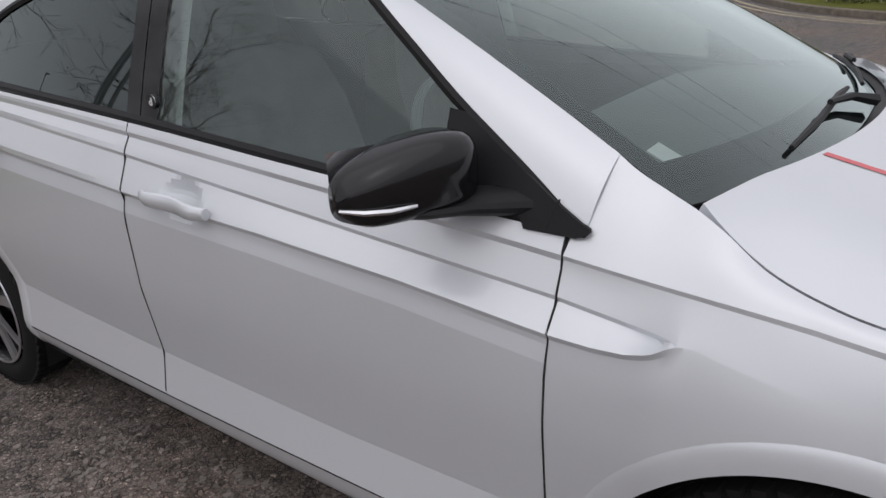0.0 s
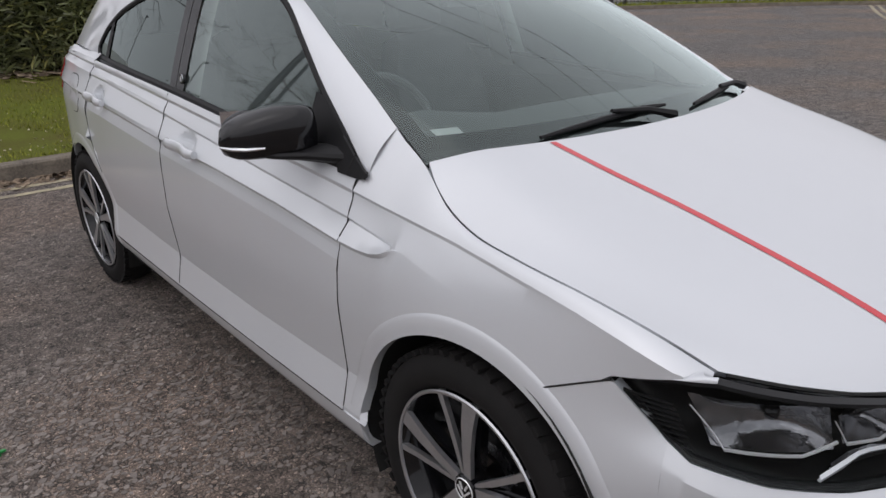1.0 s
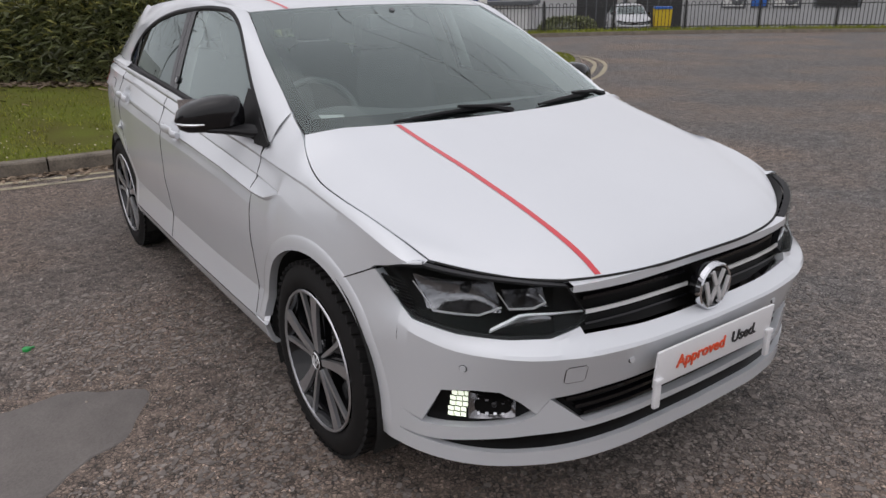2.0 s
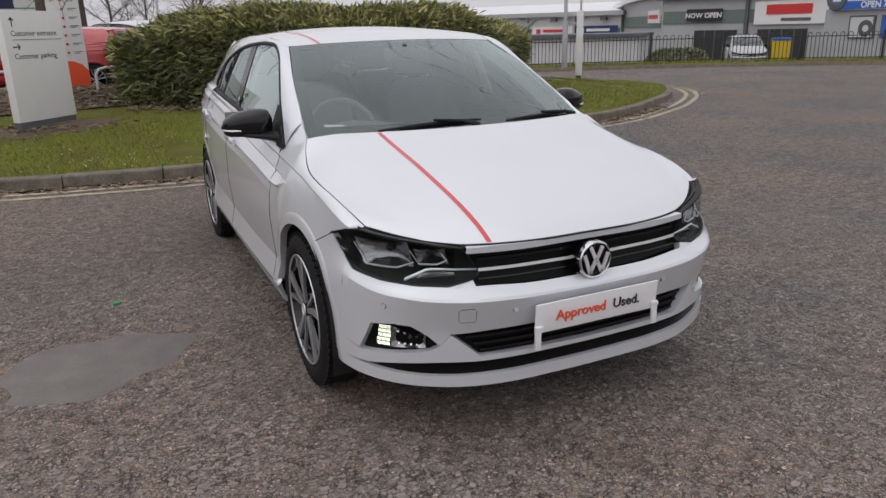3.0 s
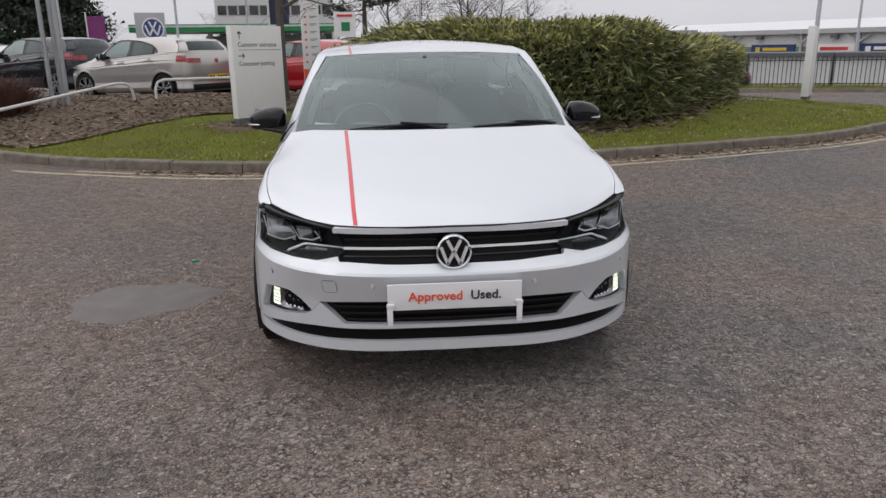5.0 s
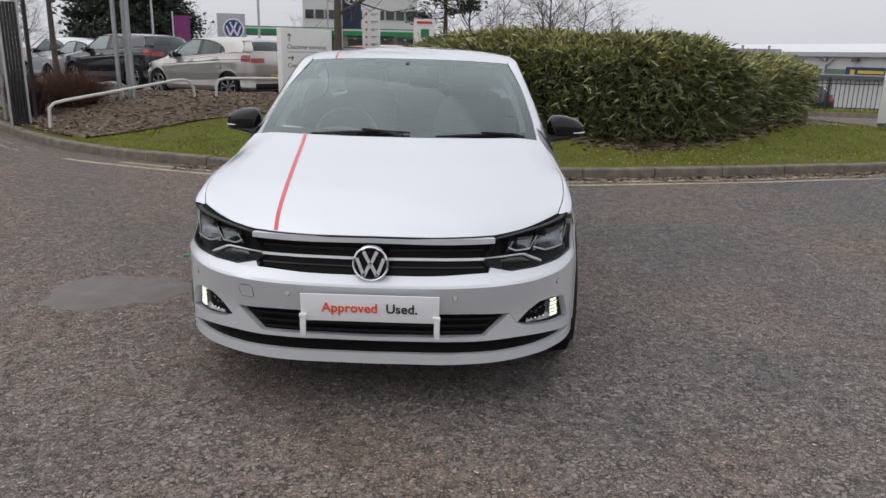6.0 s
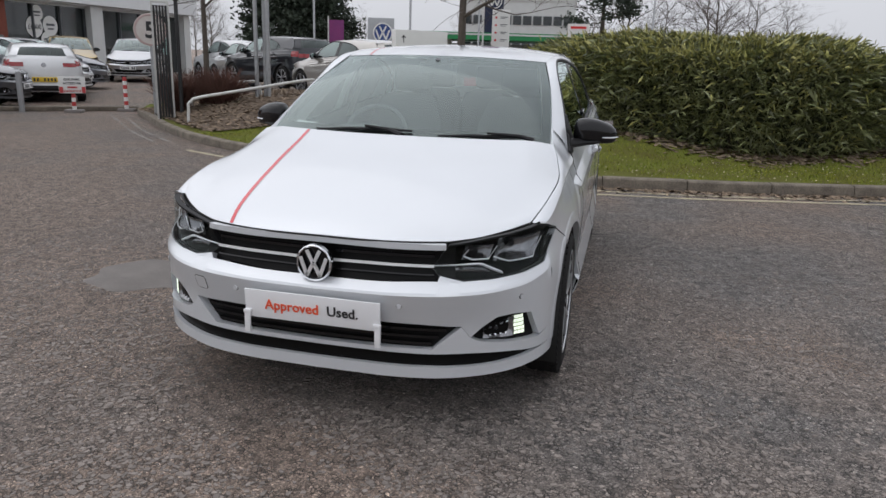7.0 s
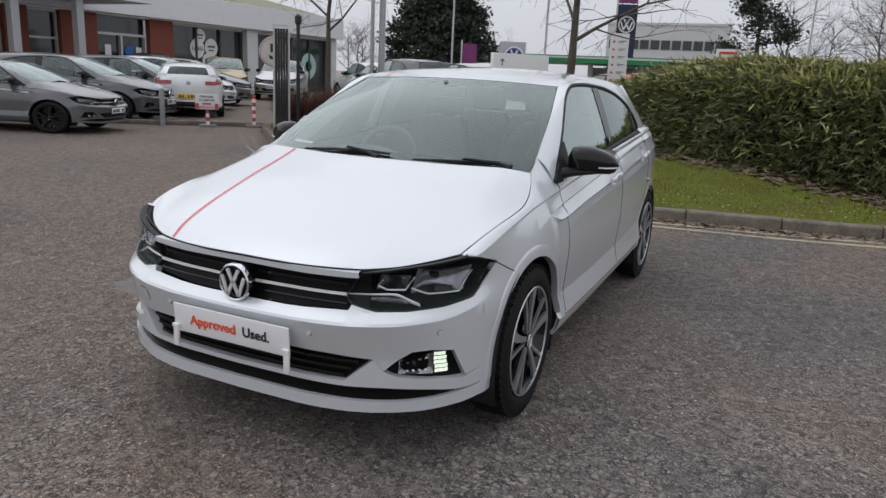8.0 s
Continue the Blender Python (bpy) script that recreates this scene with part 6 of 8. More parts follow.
# red-brown twiggy shrubs on the bed
for cx, cy, sc in ((-7.45, 10.3, 0.95), (-6.7, 10.7, 0.95), (-7.3, 11.2, 0.95)):
    r = random.Random(int(cx * 10))
    root = thing("shrub", "leafless red-brown twiggy shrub on a bark bed", "shrub", "shrubs on the bed", at=(cx, cy, land(cx, cy)))
    bm = bmesh.new()
    for k in range(400):
        a, l = r.uniform(0, 6.28), r.uniform(0.55, 0.95) * sc
        d = Vector((math.cos(a) * r.uniform(0.1, 0.9), math.sin(a) * r.uniform(0.1, 0.9), 1.0)).normalized()
        m = d * l * 0.5 + Vector((r.gauss(0, 0.06), r.gauss(0, 0.06), 0))
        e = d * l + Vector((r.gauss(0, 0.12), r.gauss(0, 0.12), 0))
        tube(bm, [(0.25 * d.x, 0.25 * d.y, 0), m, e], [0.006, 0.005, 0.003], 3, False)
        for _ in range(3):
            tube(bm, [m, m + Vector((r.gauss(0, 0.16), r.gauss(0, 0.16), r.uniform(0.08, 0.3)))], [0.004, 0.002], 3, False)
    o = part("branchwork", bm, RED_TWIG, root)


# ---- parked cars ----
PLATE_Y = surf("yellow_plate", (0.75, 0.50, 0.03), (0.70, 0.46, 0.03), 20, 0.4)
DROP = ("panel_seal", "flap_seal", "fuel_flap", "emblem_stroke", "bonnet_stripe", "roof_stripe", "show_plate", "holder", "word", "pillar_badge", "letter", "permit_card", "parking_sensor", "tow_cover", "led", "rib", "tread", "spoke_back", "bulb", "steering_wheel", "handle_cup", "rear_view_mirror", "slat", "brake_disc", "bezel", "rim_", "cabin_floor", "pillar_lining")
template = copy_thing(car, Matrix())
gone = []
for o in template.children_recursive:
    if o.name.split(".")[0] in DROP or (o.parent and o.parent.name.split(".")[0] in ("show_plate", "pillar_badge")):
        gone.append(o)
for o in gone:
    bpy.data.objects.remove(o)
for y, z, tilt, mt, w in ((-0.012, 0.46, 86, CARD, 0.52), (4.062, 0.56, -86, PLATE_Y, 0.52)):
    bm = bmesh.new()
    box(bm, (w, 0.012, 0.112), (0, y, z), (0, 0, 0), 0.003)
    p = part("number_plate", bm, mt, template)
    for k in range(7):
        if k == 4:
            continue
        bm = bmesh.new()
        box(bm, (0.040, 0.004, 0.070), (-0.21 + 0.07 * k, y + (-0.008 if y < 1 else 0.008), z))
        part("bar", bm, INK, p)
bm = bmesh.new()
sheet(bm, [[skin(float(_run[-1]) - q, z, 0.004, s) for q in steps(0.0, 0.62, 8)] for s in (1,) for z in steps(0.29, 0.42, 3)])
sheet(bm, [[skin(float(_run[-1]) - q, z, 0.004, -1) for q in steps(0.0, 0.62, 8)] for z in steps(0.29, 0.42, 3)])
part("rear_diffuser", bm, TRIM, template)
for s in (1, -1):
    bm = bmesh.new()
    sheet(bm, [[skin(float(_run[-1]) - q, z, 0.008, s) for q in steps(0.40, 0.70, 8)] for z in (0.86, 0.89, 0.92, 0.96)], "lrtb", 0.01)
    part("tail_lamp", bm, RED_LENS, template, "red tail lamp")
for o in template.children_recursive:
    if o.name.split(".")[0] == "rear_window":
        o.material_slots[0].link = "OBJECT"
        o.material_slots[0].material = PRIVACY
bm = bmesh.new()
lathe(bm, [(0.0, 0.0), (0.0, 0.05), (0.012, 0.052), (0.012, 0.0)], (0, 4.03, 0.90), "y", 24)
part("badge", bm, CHROME, template)


def parked(at, heading, scale, colour, label, dark=False, rough=0.3, metal=0.4):
    """A parked car with its nose towards heading (degrees from the x axis)."""
    paint = surf("car_paint", colour, tuple(v * 0.92 for v in colour), 3, rough, metal, 0, 1.0, 700, spread=0.03)
    m = pose(*at, 0, 0, heading + 90) @ Matrix.Diagonal((*scale, 1)) @ Matrix.Translation((0, -2.027, 0))
    c = copy_thing(template, m)
    c.name = "parked_car"
    tagged(c, label, "car", "parked cars")
    for o in c.children_recursive:
        if o.type == "MESH" and o.material_slots and o.material_slots[0].material == PAINT:
            o.material_slots[0].link = "OBJECT"
            o.material_slots[0].material = paint
        elif dark and o.type == "MESH" and o.material_slots and o.material_slots[0].material == ALLOY:
            o.material_slots[0].link = "OBJECT"
            o.material_slots[0].material = TRIM
    return c


RAISED = 0.28
HATCH, SUV = (1.03, 1.06, 1.07), (1.06, 1.12, 1.20)
parked((-5.61, 15.25, RAISED), 145, (1.04, 1.06, 1.0), (0.47, 0.45, 0.42), "silver beige hatchback seen from behind in the raised car park", metal=0.7)
parked((-9.55, 18.9, RAISED), 148, (1.06, 1.14, 1.08), (0.005, 0.007, 0.012), "black estate-like off-roader in the raised car park")
parked((-2.1, 15.7, RAISED), 145, (1.0, 1.03, 0.93), (0.40, 0.008, 0.015), "bright red hatchback in the raised car park", metal=0.1)
parked((-0.75, 18.9, RAISED), 145, (1.04, 1.08, 1.04), (0.62, 0.63, 0.64), "white van-like car behind the hedge", metal=0.1)
parked((-12.4, 22.4, RAISED * 0.5), 148, HATCH, (0.55, 0.56, 0.57), "silver hatchback in the car park", metal=0.7)
parked((-14.9, 25.4, 0.05), 148, SUV, (0.60, 0.61, 0.62), "silver off-roader in the car park", metal=0.6)
parked((-12.0, 7.24, 0), 25, (1.04, 1.06, 0.91), (0.10, 0.104, 0.112), "plain grey sporty hatchback with black wheels by the entrance", True, metal=0.1)
parked((-13.6, 9.9, 0), 27, (1.06, 1.14, 1.02), (0.085, 0.09, 0.10), "dark grey estate car in the showroom row", metal=0.5)
parked((-14.6, 12.5, 0), 28, (1.06, 1.12, 1.04), (0.045, 0.05, 0.06), "dark blue-grey car in the showroom row", metal=0.5)
parked((-16.0, 15.0, 0), 28, HATCH, (0.70, 0.71, 0.72), "white hatchback in the showroom row", metal=0.1)
parked((-17.3, 17.4, 0), 28, HATCH, (0.16, 0.17, 0.19), "grey hatchback in the showroom row", metal=0.5)
parked((-13.72, 13.75, 0), 134, (1.02, 1.05, 0.97), (0.74, 0.75, 0.76), "white hatchback seen from behind at the entrance", metal=0.1)
parked((-20.7, 22.9, 0), -46, SUV, (0.34, 0.23, 0.06), "mustard yellow crossover facing out of the showroom", metal=0.5)
parked((-18.9, 24.6, 0), -62, SUV, (0.50, 0.51, 0.53), "silver off-roader facing out of the showroom", metal=0.7)
parked((-22.0, 20.1, 0), -42, SUV, (0.03, 0.035, 0.045), "dark off-roader facing out of the showroom", metal=0.4)
parked((-22.2, 16.4, 0), -35, HATCH, (0.66, 0.67, 0.68), "white hatchback by the showroom wall", metal=0.1)
parked((23.4, 21.0, -0.55), 232, (0.86, 0.84, 0.96), (0.42, 0.43, 0.44), "small silver city car behind the railings", metal=0.6)
parked((10.4, 22.6, -0.62), 170, (1.03, 1.06, 0.98), (0.02, 0.018, 0.022), "dark car half hidden behind the railings", metal=0.3)
for o in [template, *template.children_recursive]:
    bpy.data.objects.remove(o)

# raised car park behind the bed
bm = bmesh.new()
rows = []
for x, z in ((-10.5, 0.004), (-9.0, 0.20), (-8.0, 0.33), (-4, RAISED - 0.002), (1.5, RAISED - 0.002), (4.0, 0.2), (6.5, 0.004)):
    rows.append([(x, 13.6 if x < -8.2 else 12.4 if x < 1 else 14.3, z), (x, 20, z), (x, 34, z * 0.7), (x, 44, 0.004)])
sheet(bm, rows, heart=(0, 20, -50))
tagged(part("car_park", bm, ASPHALT), "raised asphalt car park behind the bed", "ground", kind="structure")

# ---- signs, rails and posts ----
GALV = surf("galvanised_steel", (0.42, 0.43, 0.44), (0.34, 0.35, 0.36), 14, 0.45, 0.7, 0.05)
PALE_RAIL = surf("pale_painted_steel", (0.62, 0.62, 0.60), (0.50, 0.50, 0.48), 10, 0.5, 0, 0.05)
SIGN_WHITE = surf("sign_white", (0.74, 0.74, 0.72), (0.69, 0.69, 0.67), 5, 0.45)
SIGN_GREY = surf("sign_grey_base", (0.10, 0.11, 0.12), (0.08, 0.085, 0.09), 12, 0.6)
SIGN_BLUE = surf("sign_blue", (0.02, 0.05, 0.20), (0.025, 0.06, 0.22), 12, 0.4)
SIGN_RED = surf("sign_red", (0.60, 0.03, 0.03), (0.54, 0.03, 0.03), 12, 0.45)
SIGN_GREEN = surf("sign_green", (0.01, 0.16, 0.06), (0.012, 0.18, 0.07), 12, 0.4)
PURPLE = surf("banner_purple", (0.14, 0.03, 0.14), (0.25, 0.04, 0.16), 2, 0.7)
NAVY = surf("banner_navy", (0.008, 0.016, 0.045), (0.012, 0.022, 0.06), 3, 0.6)
BLACK_STEEL = surf("black_painted_steel", (0.014, 0.014, 0.015), (0.022, 0.022, 0.023), 15, 0.5)


def arrow(bm, x, z, size, turn, lift):
    c, s = math.cos(turn), math.sin(turn)

    def rot(a, b):
        return x + a * c - b * s, z + a * s + b * c
    for a, b in (((0, -0.5), (0, 0.5)), ((-0.32, 0.18), (0, 0.5)), ((0.32, 0.18), (0, 0.5))):
        stroke(bm, rot(a[0] * size, a[1] * size), rot(b[0] * size, b[1] * size), size * 0.13, lift, 0.003)


# direction totem: local x along the board, its face towards -y
sign = thing("direction_sign", "white direction sign lettered Customer entrance and Customer parking", "sign", at=(-2.12, 8.72, land(-2.12, 8.72) - 0.10), turn=50)
bm = bmesh.new()
box(bm, (0.95, 0.11, 1.32), (0, 0, 0.85), (0, 0, 0), 0.006)
part("board", bm, SIGN_WHITE, sign)
bm = bmesh.new()
box(bm, (0.93, 0.09, 0.22), (0, 0, 0.09), (0, 0, 0), 0.004)
part("plinth", bm, SIGN_GREY, sign)
words("word", "Customer entrance", 0.092, pose(-0.375, -0.056, 1.215, 90, 0, 0), INK, sign)
words("word", "Customer parking", 0.092, pose(-0.375, -0.056, 0.945, 90, 0, 0), INK, sign)
bm = bmesh.new()
arrow(bm, -0.335, 1.375, 0.105, 0, lambda a, b, h: (a, -0.0555 - h, b))
part("arrow", bm, INK, sign, smooth=False)
bm = bmesh.new()
arrow(bm, -0.320, 1.085, 0.105, -math.pi / 2, lambda a, b, h: (a, -0.0555 - h, b))
part("arrow", bm, INK, sign, smooth=False)
bm = bmesh.new()
box(bm, (0.80, 0.003, 0.006), (0.03, -0.057, 1.170))
part("divider", bm, SIGN_GREY, sign)

r = random.Random(14)
bm = bmesh.new()
ring = [(-2.10 + (0.80 + 0.14 * math.sin(3 * a) + r.uniform(-0.09, 0.09)) * math.cos(a), 8.52 + (0.52 + 0.10 * math.sin(2 * a + 1) + r.uniform(-0.08, 0.08)) * math.sin(a)) for a in (2 * math.pi * k / 40 for k in range(40))]
rows = [[(-2.10 + (x + 2.10) * f, 8.52 + (y - 8.52) * f, land(-2.10 + (x + 2.10) * f, 8.52 + (y - 8.52) * f) + lift) for x, y in ring] for f, lift in ((0.02, 0.022), (0.35, 0.022), (0.7, 0.018), (0.92, 0.014), (1.0, -0.01))]
sheet(bm, rows, closed=True)
bmesh.ops.recalc_face_normals(bm, faces=bm.faces)
tagged(part("bare_soil", bm, MULCH), "bare brown soil round the foot of the sign", "ground", kind="structure")
litter("soil_litter", [(-2.10 + r.gauss(0, 0.45), 8.52 + r.gauss(0, 0.30), land(-2.1, 8.5) + 0.015) for _ in range(380)], (0.02, 0.08), CHIPS, "dry leaves and twigs on bare soil", 9)

post = thing("edge_sign", "tall white sign board seen edge-on on the turf", "sign", at=(8.7, 12.25, 0.20), turn=55)
bm = bmesh.new()
box(bm, (1.0, 0.14, 1.40), (0, 0, 0.80), (0, 0, 0), 0.006)
part("board", bm, SIGN_WHITE, post)
bm = bmesh.new()
box(bm, (0.96, 0.11, 0.12), (0, 0, 0.04))
part("plinth", bm, SIGN_GREY, post)

totem = thing("dealer_totem", "white totem with orange foot and a column of red dots", "sign", at=(-1.75, 13.7, RAISED), turn=12)
bm = bmesh.new()
box(bm, (0.38, 0.10, 1.95), (0, 0, 1.12), (0, 0, 0), 0.006)
part("board", bm, SIGN_WHITE, totem)
bm = bmesh.new()
slab(bm, [(-0.19, 0.15), (0.19, 0.15), (0.19, 0.50), (0.09, 0.62), (-0.04, 0.68), (-0.19, 0.70)], lambda a, b, h: (a, -0.051 - h, b), 0.003)
part("foot_panel", bm, ORANGE, totem, smooth=False)
for k in range(8):
    bm = bmesh.new()
    z = 0.84 + 0.155 * k
    lathe(bm, [(-0.055, 0.0), (-0.055, 0.024), (-0.05, 0.024)], (-0.11, 0, z), "y", 14)
    part("dot", bm, SIGN_RED, totem)
    bm = bmesh.new()
    box(bm, (0.15, 0.003, 0.014), (0.06, -0.0525, z + 0.014))
    box(bm, (0.10, 0.003, 0.010), (0.035, -0.0525, z - 0.014))
    part("text_bar", bm, SIGN_GREY, totem, smooth=False)


def roundel(parent, x, y, z, r, ring_mat, back_mat):
    bm = bmesh.new()
    lathe(bm, [(-0.02, 0.0), (-0.02, r), (0.0, r)], (x, y, z), "y", 36)
    d = part("disc", bm, back_mat, parent)
    bm = bmesh.new()
    lathe(bm, [(-0.022, r * 0.86), (-0.03, r * 0.88), (-0.03, r * 0.98), (-0.022, r)], (x, y, z), "y", 36)
    part("ring", bm, ring_mat, d)
    emblem(r * 0.84, lambda a, b, h: (x + a, y - 0.022 - h, z + b), 0.006, ring_mat, d)


pylon = thing("brand_pylon", "grey pylon sign with a round blue emblem", "sign", at=(-8.9, 26.6, 0.2), turn=16)
bm = bmesh.new()
box(bm, (1.06, 0.3, 2.6), (0, 0, 1.30), (0, 0, 0), 0.01)
part("case", bm, GALV, pylon)
roundel(pylon, 0.08, -0.155, 2.02, 0.40, SIGN_WHITE, SIGN_BLUE)


def banner(at, turn, w, z0, z1, material, label, mark=None):
    b = thing("flag_banner", label, "banner", at=at, turn=turn)
    bm = bmesh.new()
    tube(bm, [(-w / 2 - 0.03, 0, 0), (-w / 2 - 0.03, 0, z1 + 0.15)], 0.03, 8)
    part("mast", bm, PALE_RAIL, b)
    bm = bmesh.new()
    sheet(bm, [[(-w / 2 + w * u, 0.03 * math.sin(4 * u + z), z) for u in steps(0, 1, 5)] for z in steps(z0, z1, 10)], "lrtb", 0.004, (0, 50, 2))
    part("cloth", bm, material, b)
    if mark == "emblem":
        bm = bmesh.new()
        lathe(bm, [(-0.05, w * 0.36), (-0.052, w * 0.42)], (0, 0, (z0 + z1) / 2 + 0.2), "y", 28)
        mark_part = part("mark", bm, SIGN_WHITE, b)
        emblem(w * 0.36, lambda a, c, h: (a, -0.05 - h, (z0 + z1) / 2 + 0.2 + c), 0.003, SIGN_WHITE, mark_part)


banner((-3.55, 22.6, 0.3), 8, 0.62, 1.9, 3.55, NAVY, "navy flag banner with a round white mark on a mast", "emblem")
banner((-3.60, 22.8, 0.3), 8, 0.60, 3.6, 4.5, PURPLE, "purple flag banner above a navy one")
banner((-11.2, 27.5, -0.02), 20, 0.62, 1.3, 2.75, PURPLE, "purple flag banner beside a dark conifer")

# tall flag poles
for dx, dy in ((0, 0), (0.14, 0.10), (0.27, -0.02)):
    p = thing("flag_pole", "tall tapering grey flag pole without a flag", "pole", "flag poles", at=(-6.22 + dx, 11.2 + dy, land(-6.22, 11.2) + 0.1))
    bm = bmesh.new()
    tube(bm, [(0, 0, -0.1), (0, 0, 3), (0, 0, 5.6)], [0.042, 0.038, 0.030], 12)
    part("shaft", bm, GALV, p)
    bm = bmesh.new()
    tube(bm, [(0, 0, -0.06), (0, 0, 0.06)], 0.09, 12)
    part("base", bm, GALV, p)


def rail(name, pts, radius, label):
    r = thing(name, label, "handrail", "tubular rails")
    bm = bmesh.new()
    tube(bm, pts, radius, 10)
    part("bar", bm, PALE_RAIL, r)


rail("guard_rail", [(-6.24, 8.78, 0.14), (-6.23, 8.79, 0.44), (-6.17, 8.84, 0.52), (-6.05, 8.95, 0.56), (-4.95, 10.72, 0.845), (-4.85, 10.86, 0.85), (-4.78, 10.96, 0.82), (-4.74, 11.02, 0.70), (-4.72, 11.06, 0.35)], 0.026, "pale tubular guard rail sloping over a bark bed")
rail("guard_rail", [(-4.50, 11.55, 0.35), (-4.49, 11.56, 0.72), (-4.45, 11.60, 0.83), (-4.33, 11.66, 0.87), (-2.6, 11.86, 0.89), (-2.5, 11.88, 0.84), (-2.47, 11.88, 0.3)], 0.026, "pale tubular guard rail in front of parked cars")
rail("guard_rail", [(-1.46, 12.0, 0.3), (-1.45, 12.0, 0.78), (-1.40, 12.01, 0.86), (-1.28, 12.03, 0.89), (1.2, 12.4, 0.90), (1.3, 12.42, 0.83), (1.32, 12.42, 0.3)], 0.026, "pale tubular guard rail beside an orange-footed totem")
rail("guard_rail", [(-7.6, 11.0, 0.2), (-7.55, 11.05, 0.60), (-7.45, 11.15, 0.66), (-6.52, 11.6, 0.74), (-6.42, 11.66, 0.70), (-6.38, 11.7, 0.3)], 0.026, "pale tubular guard rail behind a shrub")

# gate post with its folded mesh leaf, lamp post and speed sign
gate = thing("folded_gate", "dark mesh gate leaf folded edge-on in pale frame", "gate", at=(-6.99, 9.25, 0.06), turn=35)
for x in (-0.135, 0.135):
    bm = bmesh.new()
    box(bm, (0.035, 0.05, 2.05), (x, 0, 1.02), (0, 0, 0), 0.004)
    part("frame_post", bm, PALE_RAIL, gate)
bm = bmesh.new()
box(bm, (0.30, 0.05, 0.035), (0, 0, 2.06), (0, 0, 0), 0.004)
part("frame_top", bm, PALE_RAIL, gate)
for k in range(5):
    bm = bmesh.new()
    box(bm, (0.036, 0.16, 1.96), (-0.096 + 0.048 * k, 0.02, 1.02), (0, 0, 0), 0.003)
    part("leaf_bar", bm, BLACK_STEEL, gate)
for k in range(24):
    bm = bmesh.new()
    box(bm, (0.235, 0.012, 0.010), (0, -0.066, 0.10 + 0.082 * k))
    part("cross_wire", bm, BLACK_STEEL, gate)
pole = thing("barrier_post", "slim black post with a small cap beside the gate", "post", at=(-7.17, 10.0, 0.1))
bm = bmesh.new()
tube(bm, [(0, 0, -0.1), (0, 0, 2.12)], 0.036, 12)
part("shaft", bm, BLACK_STEEL, pole)
bm = bmesh.new()
lathe(bm, [(2.08, 0.036), (2.12, 0.065), (2.24, 0.065), (2.28, 0.025), (2.28, 0.0)], (0, 0, 0), "z", 20)
part("cap", bm, BLACK_STEEL, pole)
five = thing("speed_sign", "round white speed sign with a black figure five", "road sign", at=(-7.58, 9.78, 0.0), turn=36)
bm = bmesh.new()
tube(bm, [(0, 0.02, -0.1), (0, 0.02, 1.9)], 0.03, 10)
part("post", bm, GALV, five)
bm = bmesh.new()
lathe(bm, [(0.0, 0.0), (-0.012, 0.0), (-0.012, 0.285), (0.0, 0.29), (0.006, 0.285)], (0, -0.02, 1.66), "y", 40)
d = part("disc", bm, surf("weathered_white", (0.66, 0.63, 0.60), (0.52, 0.47, 0.44), 8, 0.6), five)
bm = bmesh.new()
lathe(bm, [(-0.0125, 0.245), (-0.0155, 0.25), (-0.0155, 0.28), (-0.0125, 0.285)], (0, -0.02, 1.66), "y", 40)
part("ring", bm, surf("faded_red", (0.42, 0.30, 0.28), (0.50, 0.40, 0.38), 9, 0.6), d, "faded red ring")
words("figure", "5", 0.40, pose(0, -0.034, 1.525, 90, 0, 0), INK, d, align="CENTER", bold=0.012)

# entrance barrier: striped posts, a low beam and a notice
STRIPE_RED = surf("marker_red", (0.50, 0.05, 0.05), (0.42, 0.05, 0.05), 12, 0.5)
for x, y in ((-10.03, 10.52), (-9.42, 11.35)):
    b = thing("marker_post", "red and white striped marker post on a foot", "bollard", "marker posts", at=(x, y, 0))
    for k in range(8):
        bm = bmesh.new()
        lathe(bm, [(0.05 + 0.085 * k, 0.0), (0.05 + 0.085 * k, 0.042), (0.13 + 0.085 * k, 0.042), (0.13 + 0.085 * k, 0.0)], (0, 0, 0), "z", 12)
        part("band", bm, STRIPE_RED if k % 2 else SIGN_WHITE, b)
    bm = bmesh.new()
    box(bm, (0.34, 0.22, 0.06), (0, 0, 0.03), (0, 0, 20), 0.01)
    part("foot", bm, surf("grey_foot", (0.22, 0.20, 0.19), None, 9, 0.8), b)
b = thing("bollard", "plain grey steel bollard at the entrance", "bollard", at=(-10.82, 9.98, 0))
bm = bmesh.new()
tube(bm, [(0, 0, -0.05), (0, 0, 0.80), (0, 0, 0.83)], [0.055, 0.055, 0.03], 12)
part("shaft", bm, GALV, b)
note = thing("notice_board", "white notice with red corners about car park access", "sign", at=(-10.02, 10.50, 0.0), turn=42)
bm = bmesh.new()
box(bm, (0.49, 0.02, 0.335), (0, -0.06, 0.56), (0, 0, 0), 0.004)
nb = part("panel", bm, SIGN_WHITE, note)
for k, tx in enumerate(("CAR PARK", "ACCESS VIA", "", "ENTRANCE")):
    if tx:
        words("word", tx, 0.063, pose(0, -0.072, 0.648 - 0.077 * k, 90, 0, 0), INK if k < 2 else STRIPE_RED, nb, align="CENTER", bold=0.002)
bm = bmesh.new()
box(bm, (0.18, 0.004, 0.036), (0, -0.072, 0.512))
part("text_bar", bm, STRIPE_RED, nb)
for x in (-0.205, 0.205):
    bm = bmesh.new()
    box(bm, (0.07, 0.004, 0.12), (x, -0.072, 0.462))
    part("corner_panel", bm, STRIPE_RED, nb)
bm = bmesh.new()
box(bm, (4.6, 0.16, 0.10), (-11.05, 10.15, 0.05), (0, 0, 40), 0.02)
